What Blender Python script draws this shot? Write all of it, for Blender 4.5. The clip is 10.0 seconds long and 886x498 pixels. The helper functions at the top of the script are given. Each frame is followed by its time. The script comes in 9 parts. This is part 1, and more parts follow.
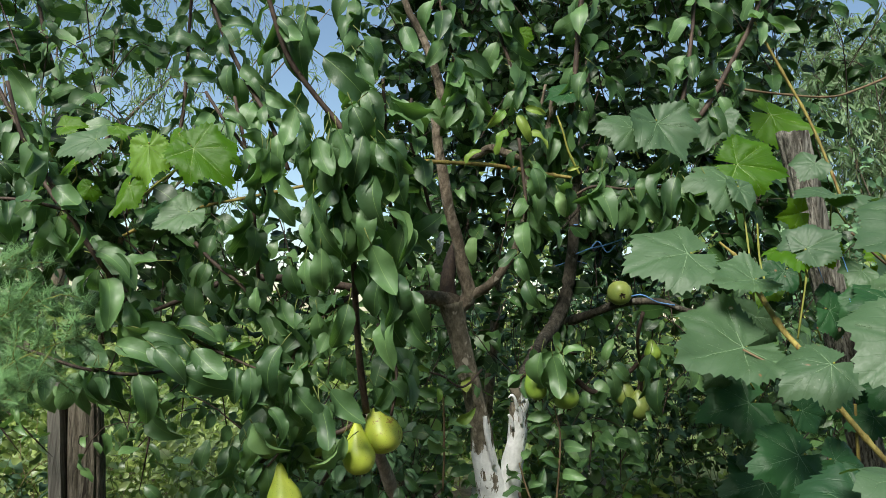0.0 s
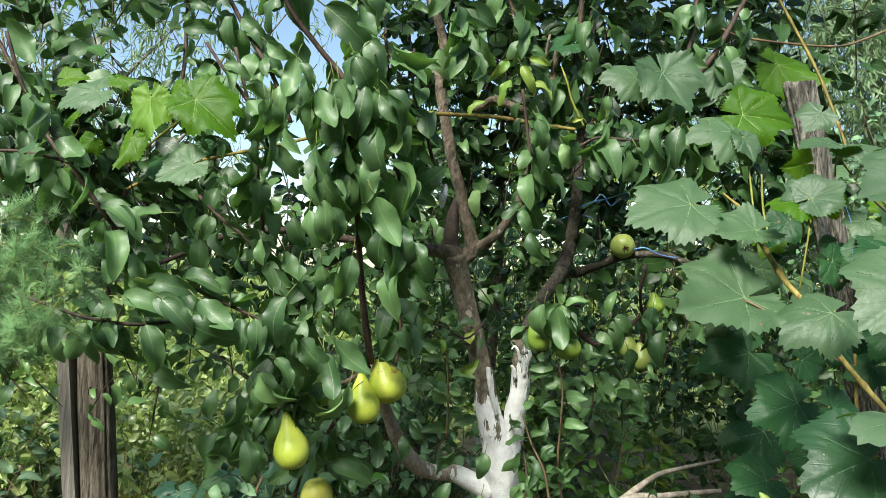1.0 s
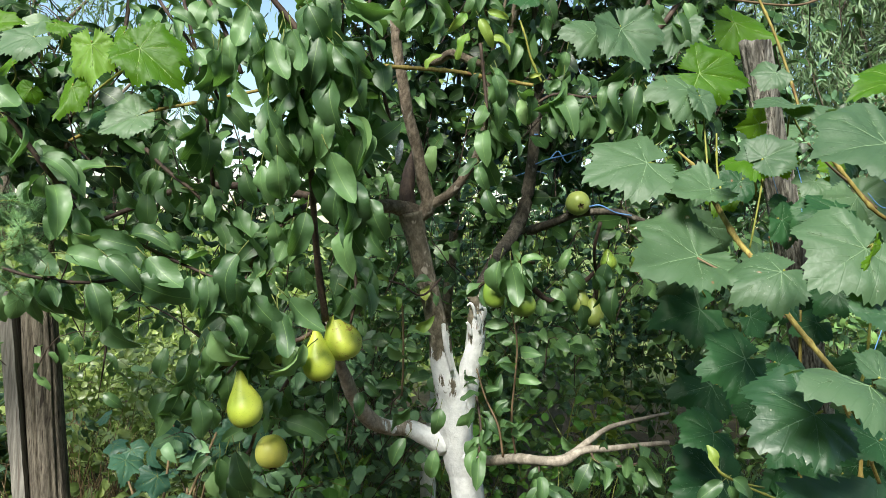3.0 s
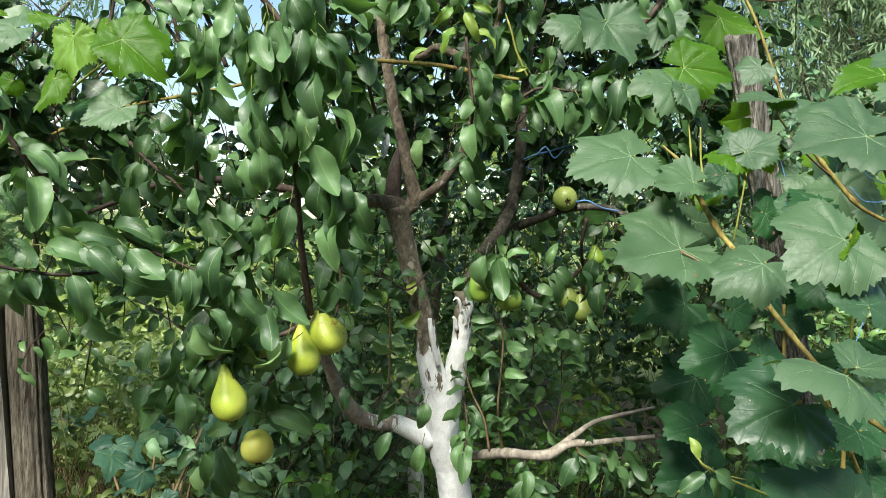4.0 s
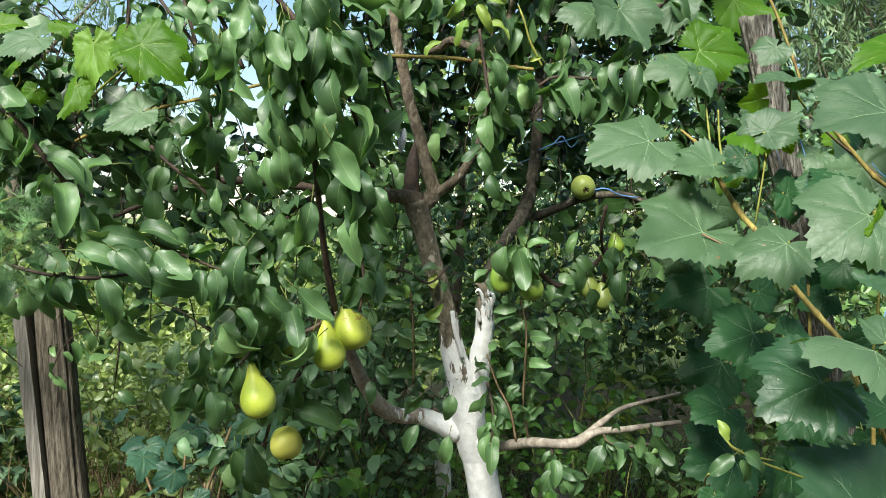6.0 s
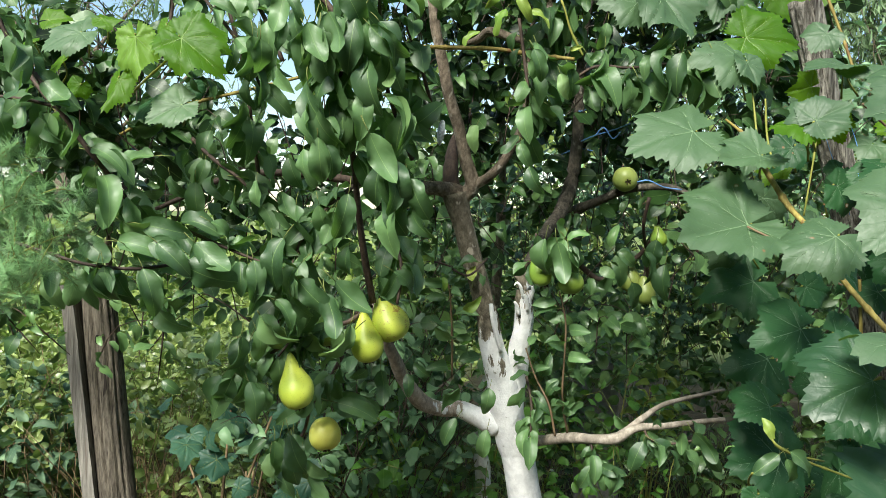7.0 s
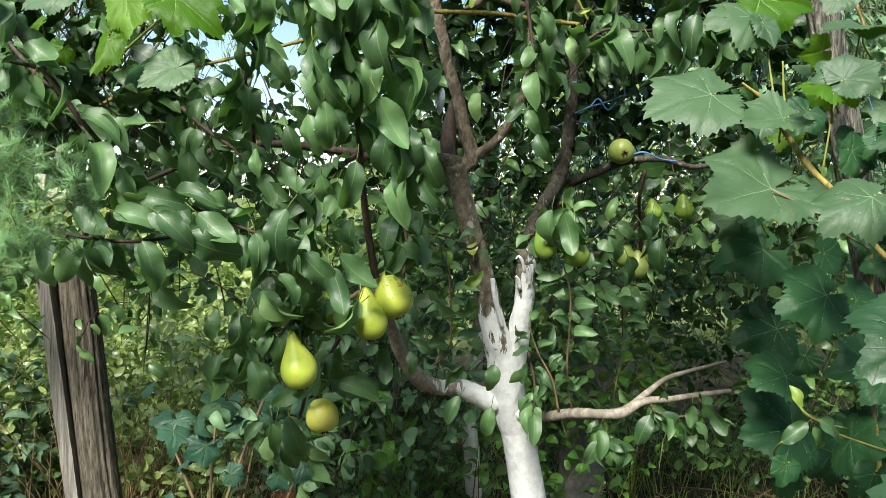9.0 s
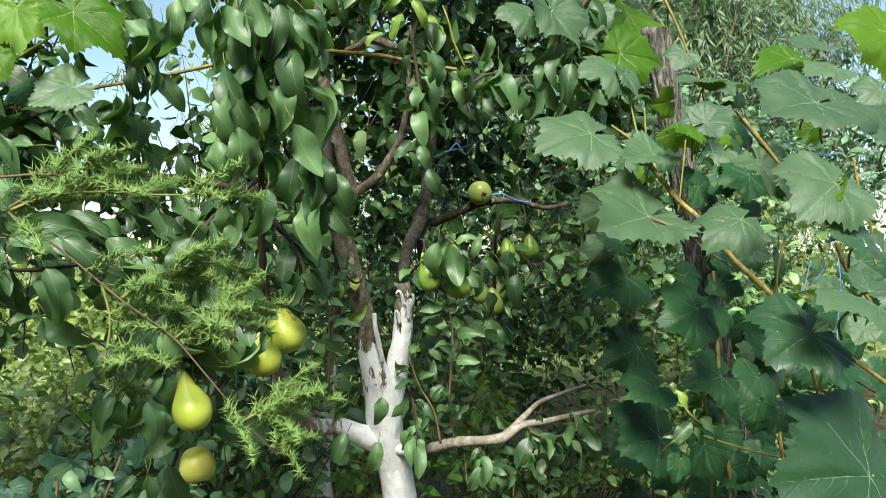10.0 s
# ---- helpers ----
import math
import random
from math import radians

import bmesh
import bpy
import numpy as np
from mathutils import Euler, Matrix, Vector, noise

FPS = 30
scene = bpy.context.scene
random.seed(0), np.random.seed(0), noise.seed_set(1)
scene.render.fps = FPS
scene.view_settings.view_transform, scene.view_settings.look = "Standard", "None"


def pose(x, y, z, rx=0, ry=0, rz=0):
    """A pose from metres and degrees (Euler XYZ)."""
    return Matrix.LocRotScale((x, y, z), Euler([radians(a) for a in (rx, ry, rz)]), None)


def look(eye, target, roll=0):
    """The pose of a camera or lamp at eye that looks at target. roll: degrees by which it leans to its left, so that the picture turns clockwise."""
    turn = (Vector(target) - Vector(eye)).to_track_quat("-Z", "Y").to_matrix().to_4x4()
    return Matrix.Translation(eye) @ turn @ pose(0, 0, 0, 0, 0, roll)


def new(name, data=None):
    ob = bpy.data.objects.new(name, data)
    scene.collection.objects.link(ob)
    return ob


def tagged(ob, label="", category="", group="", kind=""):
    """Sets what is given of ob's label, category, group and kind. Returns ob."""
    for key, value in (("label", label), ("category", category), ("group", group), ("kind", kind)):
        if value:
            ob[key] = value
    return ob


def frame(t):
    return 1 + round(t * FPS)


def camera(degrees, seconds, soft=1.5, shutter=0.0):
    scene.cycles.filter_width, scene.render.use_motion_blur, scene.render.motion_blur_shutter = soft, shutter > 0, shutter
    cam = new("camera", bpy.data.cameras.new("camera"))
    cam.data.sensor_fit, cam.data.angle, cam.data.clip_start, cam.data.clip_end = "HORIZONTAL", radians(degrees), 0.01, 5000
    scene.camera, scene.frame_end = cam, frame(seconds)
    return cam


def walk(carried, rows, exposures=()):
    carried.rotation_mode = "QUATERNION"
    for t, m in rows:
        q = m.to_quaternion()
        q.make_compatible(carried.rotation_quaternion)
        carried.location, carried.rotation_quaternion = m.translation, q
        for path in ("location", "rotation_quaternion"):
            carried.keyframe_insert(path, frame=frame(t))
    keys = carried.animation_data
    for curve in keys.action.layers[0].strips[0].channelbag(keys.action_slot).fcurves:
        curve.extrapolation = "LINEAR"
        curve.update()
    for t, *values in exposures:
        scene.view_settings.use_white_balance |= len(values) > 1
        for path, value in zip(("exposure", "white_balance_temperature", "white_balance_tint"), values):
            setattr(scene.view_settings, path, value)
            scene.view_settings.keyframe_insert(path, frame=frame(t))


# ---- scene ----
cam = camera(60.2, 10.0, soft=0.65)
PATH = [
    (0, (0.0, 0.0, 1.3), (0.018, 1.993, 1.464), 2.5),
    (0.5, (0.002, -0.001, 1.299), (0.019, 1.998, 1.369), 2.2),
    (1, (0.001, -0.003, 1.291), (0.014, 1.996, 1.342), 2.4),
    (1.5, (-0.001, -0.001, 1.286), (0.011, 1.999, 1.312), 2.3),
    (2, (0.0, 0.001, 1.286), (0.035, 2.0, 1.28), 2.1),
    (2.5, (0.0, 0.013, 1.295), (0.108, 2.01, 1.252), 2.4),
    (2.7, (-0.001, 0.012, 1.297), (0.132, 2.006, 1.240), 2.6),
    (3.8, (0.008, 0.009, 1.286), (0.147, 2.004, 1.221), 2.7),
    (4, (0.013, 0.01, 1.287), (0.169, 2.003, 1.222), 2.7),
    (4.5, (0.024, 0.016, 1.284), (0.199, 2.008, 1.218), 2.3),
    (5, (0.034, 0.008, 1.289), (0.237, 1.997, 1.232), 1.4),
    (5.5, (0.036, 0.007, 1.288), (0.246, 1.995, 1.235), 1.1),
    (6, (0.006, 0.003, 1.281), (0.117, 1.998, 1.203), 0.7),
    (6.2, (0.007, 0.002, 1.280), (0.073, 1.998, 1.182), 0.9),
    (7.3, (0.015, 0.015, 1.278), (-0.037, 2.012, 1.181), 0.3),
    (7.5, (0.014, 0.013, 1.276), (-0.097, 2.006, 1.164), -0.1),
    (8, (0.012, 0.007, 1.271), (-0.169, 1.992, 1.107), -1.0),
    (8.5, (0.013, 0.03, 1.267), (-0.066, 2.021, 1.085), -0.6),
    (9, (-0.064, 0.065, 1.252), (0.034, 2.058, 1.116), 0.2),
    (9.5, (-0.196, 0.068, 1.216), (0.199, 2.028, 1.162), 0.0),
    (10, (-0.239, 0.063, 1.206), (0.369, 1.969, 1.218), -0.4),
]
walk(cam, [(t, look(eye, target, roll)) for t, eye, target, roll in PATH],
     exposures=[(0, 0.46, 6960, 4), (0.5, 0.77, 6960, 4), (1, 0.91, 6960, 4), (6, 0.98, 6960, 4), (8, 0.95, 6960, 4), (10, 0.96, 6960, 4)])

# ---- world, sun, exposure ----
world = bpy.data.worlds.new("world")
scene.world = world
world.use_nodes = True
wn, wl = world.node_tree.nodes, world.node_tree.links
sky = wn.new("ShaderNodeTexSky")
sky.sky_type = "NISHITA"
sky.sun_disc = False
sky.sun_elevation = radians(45)
sky.sun_rotation = radians(204)
sky.air_density = 1.0
sky.dust_density = 0.5
sky.ozone_density = 2.0
wl.new(sky.outputs[0], wn["Background"].inputs[0])
wn["Background"].inputs[1].default_value = 0.118

sun = new("sun", bpy.data.lights.new("sun", "SUN"))
sun.data.energy = 5.0
sun.data.angle = radians(22)
sun.data.color = (1.0, 0.99, 0.97)
sun.matrix_basis = look((0, 0, 0), (0.28, 0.65, -0.71))


# ---- materials ----
def nodes_of(name):
    m = bpy.data.materials.new(name)
    m.use_nodes = True
    n, l = m.node_tree.nodes, m.node_tree.links
    return m, n, l, n["Principled BSDF"], n["Material Output"]


def mix_rgb(n, l, fac, a, b, blend="MIX"):
    k = n.new("ShaderNodeMix")
    k.data_type, k.blend_type = "RGBA", blend
    for sock, v in ((k.inputs[0], fac), (k.inputs[6], a), (k.inputs[7], b)):
        if isinstance(v, (int, float)):
            sock.default_value = v
        elif isinstance(v, tuple):
            sock.default_value = (*v, 1) if len(v) == 3 else v
        else:
            l.new(v, sock)
    return k.outputs[2]


def math_node(n, l, op, a, b=0.0, c=0.0, clamp=False):
    k = n.new("ShaderNodeMath")
    k.operation, k.use_clamp = op, clamp
    for sock, v in zip(k.inputs, (a, b, c)):
        if isinstance(v, (int, float)):
            sock.default_value = v
        else:
            l.new(v, sock)
    return k.outputs[0]


def step_node(n, l, value, lo, hi, out_lo=0.0, out_hi=1.0):
    k = n.new("ShaderNodeMapRange")
    k.interpolation_type = "SMOOTHSTEP"
    l.new(value, k.inputs[0])
    for i, v in enumerate((lo, hi, out_lo, out_hi)):
        k.inputs[i + 1].default_value = v
    return k.outputs[0]


def noise_node(n, l, scale, detail=4.0, rough=0.55, coords=None):
    k = n.new("ShaderNodeTexNoise")
    k.inputs["Scale"].default_value, k.inputs["Detail"].default_value, k.inputs["Roughness"].default_value = scale, detail, rough
    if coords is not None:
        l.new(coords, k.inputs["Vector"])
    return k.outputs[0]


def leaf_material(name, dark, light, glow, rough=0.4, through_share=0.22, veins=9.0, vein_tint=0.35, spots=0.0, gloss=0.55, quilt=0.0):
    """A leaf: two tones from plant to plant, a pale midrib and side veins, fine relief, and light that shines through."""
    m, n, l, bsdf, out = nodes_of(name)
    info, geo, uv, tc = (n.new("ShaderNode" + k) for k in ("ObjectInfo", "NewGeometry", "UVMap", "TexCoord"))
    rnd = math_node(n, l, "FRACT", math_node(n, l, "ADD", info.outputs["Random"], geo.outputs["Random Per Island"]))
    pos = geo.outputs["Position"]
    rnd = math_node(n, l, "POWER", rnd, 1.45)
    tone = mix_rgb(n, l, rnd, dark, light)
    blotch = noise_node(n, l, 28.0, 3, 0.6, pos)
    tone = mix_rgb(n, l, step_node(n, l, blotch, 0.35, 0.7, 0.0, 0.6), tone, tuple(0.6 * a + 0.4 * b for a, b in zip(dark, light)))
    sep = n.new("ShaderNodeSeparateXYZ")
    l.new(uv.outputs[0], sep.inputs[0])
    side = math_node(n, l, "ABSOLUTE", math_node(n, l, "SUBTRACT", sep.outputs[0], 0.5))
    rib = step_node(n, l, side, 0.004, 0.013, 1.0, 0.0)
    slant = math_node(n, l, "SUBTRACT", math_node(n, l, "MULTIPLY", sep.outputs[1], veins), math_node(n, l, "MULTIPLY", side, 9.0))
    wave = math_node(n, l, "ABSOLUTE", math_node(n, l, "SINE", math_node(n, l, "MULTIPLY", slant, math.pi)))
    thin = step_node(n, l, wave, 0.0, 0.22, 1.0, 0.0)
    pale = tuple(min(1, 0.60 * c + 0.15 * k) for c, k in zip(glow, (1.0, 1.1, 0.6)))
    tone = mix_rgb(n, l, math_node(n, l, "MULTIPLY", thin, vein_tint * 0.10), tone, pale)
    tone = mix_rgb(n, l, math_node(n, l, "MULTIPLY", rib, min(1, vein_tint * 1.6)), tone, pale)
    if spots:
        dots = n.new("ShaderNodeTexVoronoi")
        dots.inputs["Scale"].default_value = 90.0
        l.new(pos, dots.inputs["Vector"])
        scars = n.new("ShaderNodeTexVoronoi")
        scars.inputs["Scale"].default_value = 26.0
        l.new(pos, scars.inputs["Vector"])
        sparse = step_node(n, l, noise_node(n, l, 19.0, 2, 0.5, pos), 0.56, 0.6)
        tone = mix_rgb(n, l, math_node(n, l, "MULTIPLY", step_node(n, l, scars.outputs["Distance"], 0.09, 0.12, 1.0, 0.0), sparse), tone, (0.20, 0.10, 0.05))
        tone = mix_rgb(n, l, math_node(n, l, "MULTIPLY", step_node(n, l, scars.outputs["Distance"], 0.05, 0.08, 1.0, 0.0), sparse), tone, (0.50, 0.44, 0.36))
        tone = mix_rgb(n, l, math_node(n, l, "MULTIPLY", step_node(n, l, dots.outputs["Distance"], 0.04, 0.13, spots, 0.0), step_node(n, l, noise_node(n, l, 33.0, 2, 0.5, pos), 0.5, 0.62)), tone, (0.42, 0.44, 0.34))
    l.new(tone, bsdf.inputs["Base Color"])
    bsdf.inputs["Specular IOR Level"].default_value = gloss
    grain = noise_node(n, l, 160.0, 3, 0.6, pos)
    l.new(step_node(n, l, grain, 0.3, 0.7, rough - 0.04, rough + 0.07), bsdf.inputs["Roughness"])
    bump = n.new("ShaderNodeBump")
    bump.inputs["Strength"].default_value, bump.inputs["Distance"].default_value = 0.30, 0.002
    height = math_node(n, l, "SUBTRACT", math_node(n, l, "MULTIPLY", grain, 0.5), math_node(n, l, "MULTIPLY", thin, 0.3))
    l.new(height, bump.inputs["Height"])
    if quilt:
        puff = n.new("ShaderNodeBump")
        puff.inputs["Strength"].default_value, puff.inputs["Distance"].default_value = 0.8, quilt
        swell = noise_node(n, l, 42.0, 4, 0.62, pos)
        l.new(math_node(n, l, "ADD", swell, math_node(n, l, "MULTIPLY", noise_node(n, l, 120.0, 3, 0.6, pos), 0.35)), puff.inputs["Height"])
        l.new(puff.outputs[0], bump.inputs["Normal"])
    l.new(bump.outputs[0], bsdf.inputs["Normal"])
    tr = n.new("ShaderNodeBsdfTranslucent")
    l.new(mix_rgb(n, l, math_node(n, l, "MULTIPLY", thin, 0.3), glow, tuple(0.6 * c for c in glow)), tr.inputs[0])
    l.new(bump.outputs[0], tr.inputs["Normal"])
    mixer = n.new("ShaderNodeMixShader")
    mixer.inputs[0].default_value = through_share
    l.new(bsdf.outputs[0], mixer.inputs[1])
    l.new(tr.outputs[0], mixer.inputs[2])
    l.new(mixer.outputs[0], out.inputs[0])
    return m


def grain_material(name, a, b, scale=40.0, stretch=(1, 1, 1), rough=0.85, relief=0.004, low=0.35, high=0.68, flecks=None):
    """Bark, wood, soil and stone: two tones broken up by coarse and fine noise, with relief."""
    m, n, l, bsdf, out = nodes_of(name)
    tc, mp = n.new("ShaderNodeTexCoord"), n.new("ShaderNodeMapping")
    mp.inputs["Scale"].default_value = stretch
    l.new(tc.outputs["Object"], mp.inputs[0])
    big = noise_node(n, l, scale * 0.22, 5, 0.6, mp.outputs[0])
    fine = noise_node(n, l, scale, 8, 0.7, mp.outputs[0])
    tone = mix_rgb(n, l, step_node(n, l, fine, low, high), a, b)
    tone = mix_rgb(n, l, step_node(n, l, big, 0.38, 0.66, 0.0, 0.6), tone, tuple(0.55 * c for c in a))
    if flecks:
        tone = mix_rgb(n, l, step_node(n, l, noise_node(n, l, scale * 0.6, 2, 0.5, mp.outputs[0]), 0.62, 0.7), tone, flecks)
    l.new(tone, bsdf.inputs["Base Color"])
    bsdf.inputs["Roughness"].default_value = rough
    bsdf.inputs["Specular IOR Level"].default_value = 0.25
    bump = n.new("ShaderNodeBump")
    bump.inputs["Strength"].default_value, bump.inputs["Distance"].default_value = 0.8, relief
    l.new(math_node(n, l, "ADD", fine, big), bump.inputs["Height"])
    l.new(bump.outputs[0], bsdf.inputs["Normal"])
    return m


def ground_material(name):
    """Dark garden soil near by, straw-coloured meadow further out."""
    m = grain_material(name, (0.035, 0.028, 0.018), (0.090, 0.072, 0.046), 14.0, rough=0.95, relief=0.02, flecks=(0.055, 0.085, 0.025))
    n, l = m.node_tree.nodes, m.node_tree.links
    bsdf = n["Principled BSDF"]
    bsdf.inputs["Specular IOR Level"].default_value = 0.1
    soil = bsdf.inputs["Base Color"].links[0].from_socket
    geo, sep = n.new("ShaderNodeNewGeometry"), n.new("ShaderNodeSeparateXYZ")
    l.new(geo.outputs["Position"], sep.inputs[0])
    straw = mix_rgb(n, l, noise_node(n, l, 0.8, 6, 0.6, geo.outputs["Position"]), (0.09, 0.14, 0.045), (0.20, 0.24, 0.09))
    l.new(mix_rgb(n, l, step_node(n, l, sep.outputs[1], 5.5, 8.0), soil, straw), bsdf.inputs["Base Color"])
    return m


def limewashed_bark(name, z_top, x_from=-9.0, tones=((0.095, 0.080, 0.056), (0.30, 0.258, 0.195))):
    """Grey-brown bark with a brushed, flaking coat of lime up to a ragged edge."""
    m = grain_material(name, *tones, 95.0, (1, 1, 0.6), 0.85, 0.005, flecks=(0.33, 0.29, 0.24))
    n, l = m.node_tree.nodes, m.node_tree.links
    bsdf = n["Principled BSDF"]
    bark = bsdf.inputs["Base Color"].links[0].from_socket
    geo, sep = n.new("ShaderNodeNewGeometry"), n.new("ShaderNodeSeparateXYZ")
    l.new(geo.outputs["Position"], sep.inputs[0])
    strip = n.new("ShaderNodeMapping")
    strip.inputs["Scale"].default_value = (1, 1, 0.16)
    l.new(geo.outputs["Position"], strip.inputs[0])
    rag = math_node(n, l, "ADD", noise_node(n, l, 60.0, 6, 0.7, strip.outputs[0]), math_node(n, l, "MULTIPLY", noise_node(n, l, 14.0, 3, 0.5, geo.outputs["Position"]), 0.8))
    edge = math_node(n, l, "MULTIPLY", math_node(n, l, "SUBTRACT", rag, 0.9), 0.46)
    up = step_node(n, l, math_node(n, l, "ADD", math_node(n, l, "SUBTRACT", sep.outputs[2], z_top), edge), -0.006, 0.010, 1.0, 0.0)
    out = step_node(n, l, math_node(n, l, "ADD", math_node(n, l, "SUBTRACT", sep.outputs[0], x_from), edge), -0.006, 0.010)
    chips = step_node(n, l, noise_node(n, l, 95.0, 6, 0.75, geo.outputs["Position"]), 0.64, 0.70, 1.0, 0.25)
    coat = math_node(n, l, "MULTIPLY", math_node(n, l, "MULTIPLY", up, out), chips)
    lime = mix_rgb(n, l, step_node(n, l, noise_node(n, l, 45.0, 6, 0.65, geo.outputs["Position"]), 0.35, 0.7), (0.70, 0.70, 0.70), (0.88, 0.88, 0.88))
    ring = n.new("ShaderNodeMapping")
    ring.inputs["Scale"].default_value = (1, 1, 5)
    l.new(geo.outputs["Position"], ring.inputs[0])
    lime = mix_rgb(n, l, step_node(n, l, noise_node(n, l, 26.0, 5, 0.7, ring.outputs[0]), 0.66, 0.72, 0.0, 0.6), lime, (0.22, 0.19, 0.16))
    l.new(mix_rgb(n, l, coat, bark, lime), bsdf.inputs["Base Color"])
    return m


def pear_material(name, base, ripe, rust=0.0):
    m, n, l, bsdf, out = nodes_of(name)
    tc = n.new("ShaderNodeTexCoord")
    obj = tc.outputs["Object"]
    tone = mix_rgb(n, l, step_node(n, l, noise_node(n, l, 1.8, 4, 0.55, obj), 0.35, 0.68), base, ripe)
    dots = n.new("ShaderNodeTexVoronoi")
    dots.inputs["Scale"].default_value = 30.0
    l.new(obj, dots.inputs["Vector"])
    tone = mix_rgb(n, l, step_node(n, l, dots.outputs["Distance"], 0.10, 0.24, 0.6, 0.0), tone, (0.17, 0.19, 0.04))
    if rust:
        tone = mix_rgb(n, l, step_node(n, l, noise_node(n, l, 3.4, 7, 0.75, obj), 0.55, 0.60, 0.0, rust), tone, (0.26, 0.12, 0.03))
    l.new(tone, bsdf.inputs["Base Color"])
    bsdf.inputs["Roughness"].default_value = 0.42
    bsdf.inputs["Subsurface Weight"].default_value = 0.115
    bsdf.inputs["Subsurface Radius"].default_value = (0.01, 0.008, 0.003)
    bump = n.new("ShaderNodeBump")
    bump.inputs["Strength"].default_value, bump.inputs["Distance"].default_value = 0.15, 0.002
    l.new(noise_node(n, l, 12.0, 4, 0.6, obj), bump.inputs["Height"])
    l.new(bump.outputs[0], bsdf.inputs["Normal"])
    return m


PEAR_LEAF = leaf_material("pear_leaf", (0.020, 0.056, 0.021), (0.125, 0.235, 0.085), (0.20, 0.44, 0.07), 0.48, 0.20, 9.0, 0.36, gloss=0.62)
# darker copy of the pear leaf: shade of the crown's depth put into colour
SHADE_LEAF = leaf_material("shade_leaf", (0.003, 0.012, 0.004), (0.060, 0.140, 0.038), (0.12, 0.30, 0.035), 0.38, 0.05, gloss=0.32)
# lighter copy for lit leaves in the depth, brightness put into the green
MID_LEAF = leaf_material("mid_leaf", (0.016, 0.050, 0.017), (0.165, 0.300, 0.100), (0.18, 0.40, 0.06), 0.38, 0.14, gloss=0.6)
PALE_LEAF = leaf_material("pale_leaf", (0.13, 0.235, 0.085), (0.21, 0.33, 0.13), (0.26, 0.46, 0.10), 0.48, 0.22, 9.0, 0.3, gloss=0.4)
YOUNG_LEAF = leaf_material("young_leaf", (0.10, 0.23, 0.03), (0.34, 0.38, 0.08), (0.48, 0.58, 0.10), 0.45, 0.30)
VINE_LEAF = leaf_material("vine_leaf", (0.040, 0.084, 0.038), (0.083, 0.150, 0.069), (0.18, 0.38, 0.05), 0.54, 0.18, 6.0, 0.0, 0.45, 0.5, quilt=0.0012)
# two darker copies for lower and inner leaves: shade put into the green
VINE_SHADE = leaf_material("vine_leaf_shade", (0.011, 0.047, 0.016), (0.024, 0.078, 0.026), (0.12, 0.32, 0.05), 0.50, 0.10, 6.0, 0.0, 0.5, 0.25, quilt=0.0012)
VINE_PART_SHADE = leaf_material("vine_leaf_part_shade", (0.018, 0.056, 0.024), (0.040, 0.096, 0.040), (0.15, 0.35, 0.05), 0.42, 0.20, 6.0, 0.0, 0.5, 0.5, quilt=0.0012)
# backlit copies, plain and pale: light from behind put into a yellower green
VINE_LIT = leaf_material("vine_leaf_backlit", (0.045, 0.135, 0.008), (0.095, 0.200, 0.012), (0.34, 0.52, 0.012), 0.5, 0.42, 6.0, 0.0, 0.2, 0.3, quilt=0.0012)
VINE_PALE_LIT = leaf_material("vine_leaf_pale_backlit", (0.13, 0.26, 0.04), (0.20, 0.34, 0.06), (0.46, 0.62, 0.04), 0.5, 0.40, 6.0, 0.0, 0.2, 0.3, quilt=0.0012)
LIT_RIB = grain_material("backlit_leaf_rib", (0.22, 0.34, 0.08), (0.30, 0.42, 0.12), 90.0, rough=0.5, relief=0.0005)
# rib copy darkened to go with the leaves toned for shade
SHADE_RIB = grain_material("shade_vine_rib", (0.09, 0.17, 0.085), (0.16, 0.26, 0.14), 90.0, rough=0.6, relief=0.001)
VINE_RIB = grain_material("vine_rib", (0.15, 0.245, 0.125), (0.21, 0.31, 0.165), 90.0, rough=0.6, relief=0.001)
RASP_LEAF = leaf_material("raspberry_leaf", (0.030, 0.070, 0.042), (0.165, 0.260, 0.150), (0.18, 0.36, 0.10), 0.55, 0.16, gloss=0.25)
BRUSH_LEAF = leaf_material("brush_leaf", (0.008, 0.034, 0.010), (0.24, 0.42, 0.125), (0.14, 0.34, 0.05), 0.34, 0.10, gloss=0.55)
WEED_LEAF = leaf_material("weed_leaf", (0.036, 0.080, 0.022), (0.440, 0.540, 0.170), (0.30, 0.46, 0.08), 0.36, 0.25, gloss=0.7)
SHOOT_LEAF = leaf_material("shoot_leaf", (0.06, 0.19, 0.030), (0.16, 0.34, 0.06), (0.25, 0.50, 0.06), 0.4, 0.28)
SHRUB_LEAF = leaf_material("shrub_leaf", (0.018, 0.056, 0.028), (0.215, 0.375, 0.180), (0.12, 0.30, 0.08), 0.48, 0.12, gloss=0.45)
CURRANT_LEAF = leaf_material("currant_leaf", (0.018, 0.060, 0.040), (0.050, 0.120, 0.072), (0.10, 0.26, 0.08), 0.45, 0.16, 6.0, 0.0, gloss=0.3)
HEDGE_LEAF = leaf_material("hedge_leaf", (0.045, 0.090, 0.020), (0.34, 0.42, 0.11), (0.32, 0.50, 0.09), 0.45, 0.3)
WILLOW_LEAF = leaf_material("willow_leaf", (0.09, 0.16, 0.07), (0.21, 0.29, 0.15), (0.24, 0.40, 0.12), 0.45, 0.25)
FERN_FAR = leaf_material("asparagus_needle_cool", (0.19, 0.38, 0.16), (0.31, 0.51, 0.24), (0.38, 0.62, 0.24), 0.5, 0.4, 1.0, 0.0)
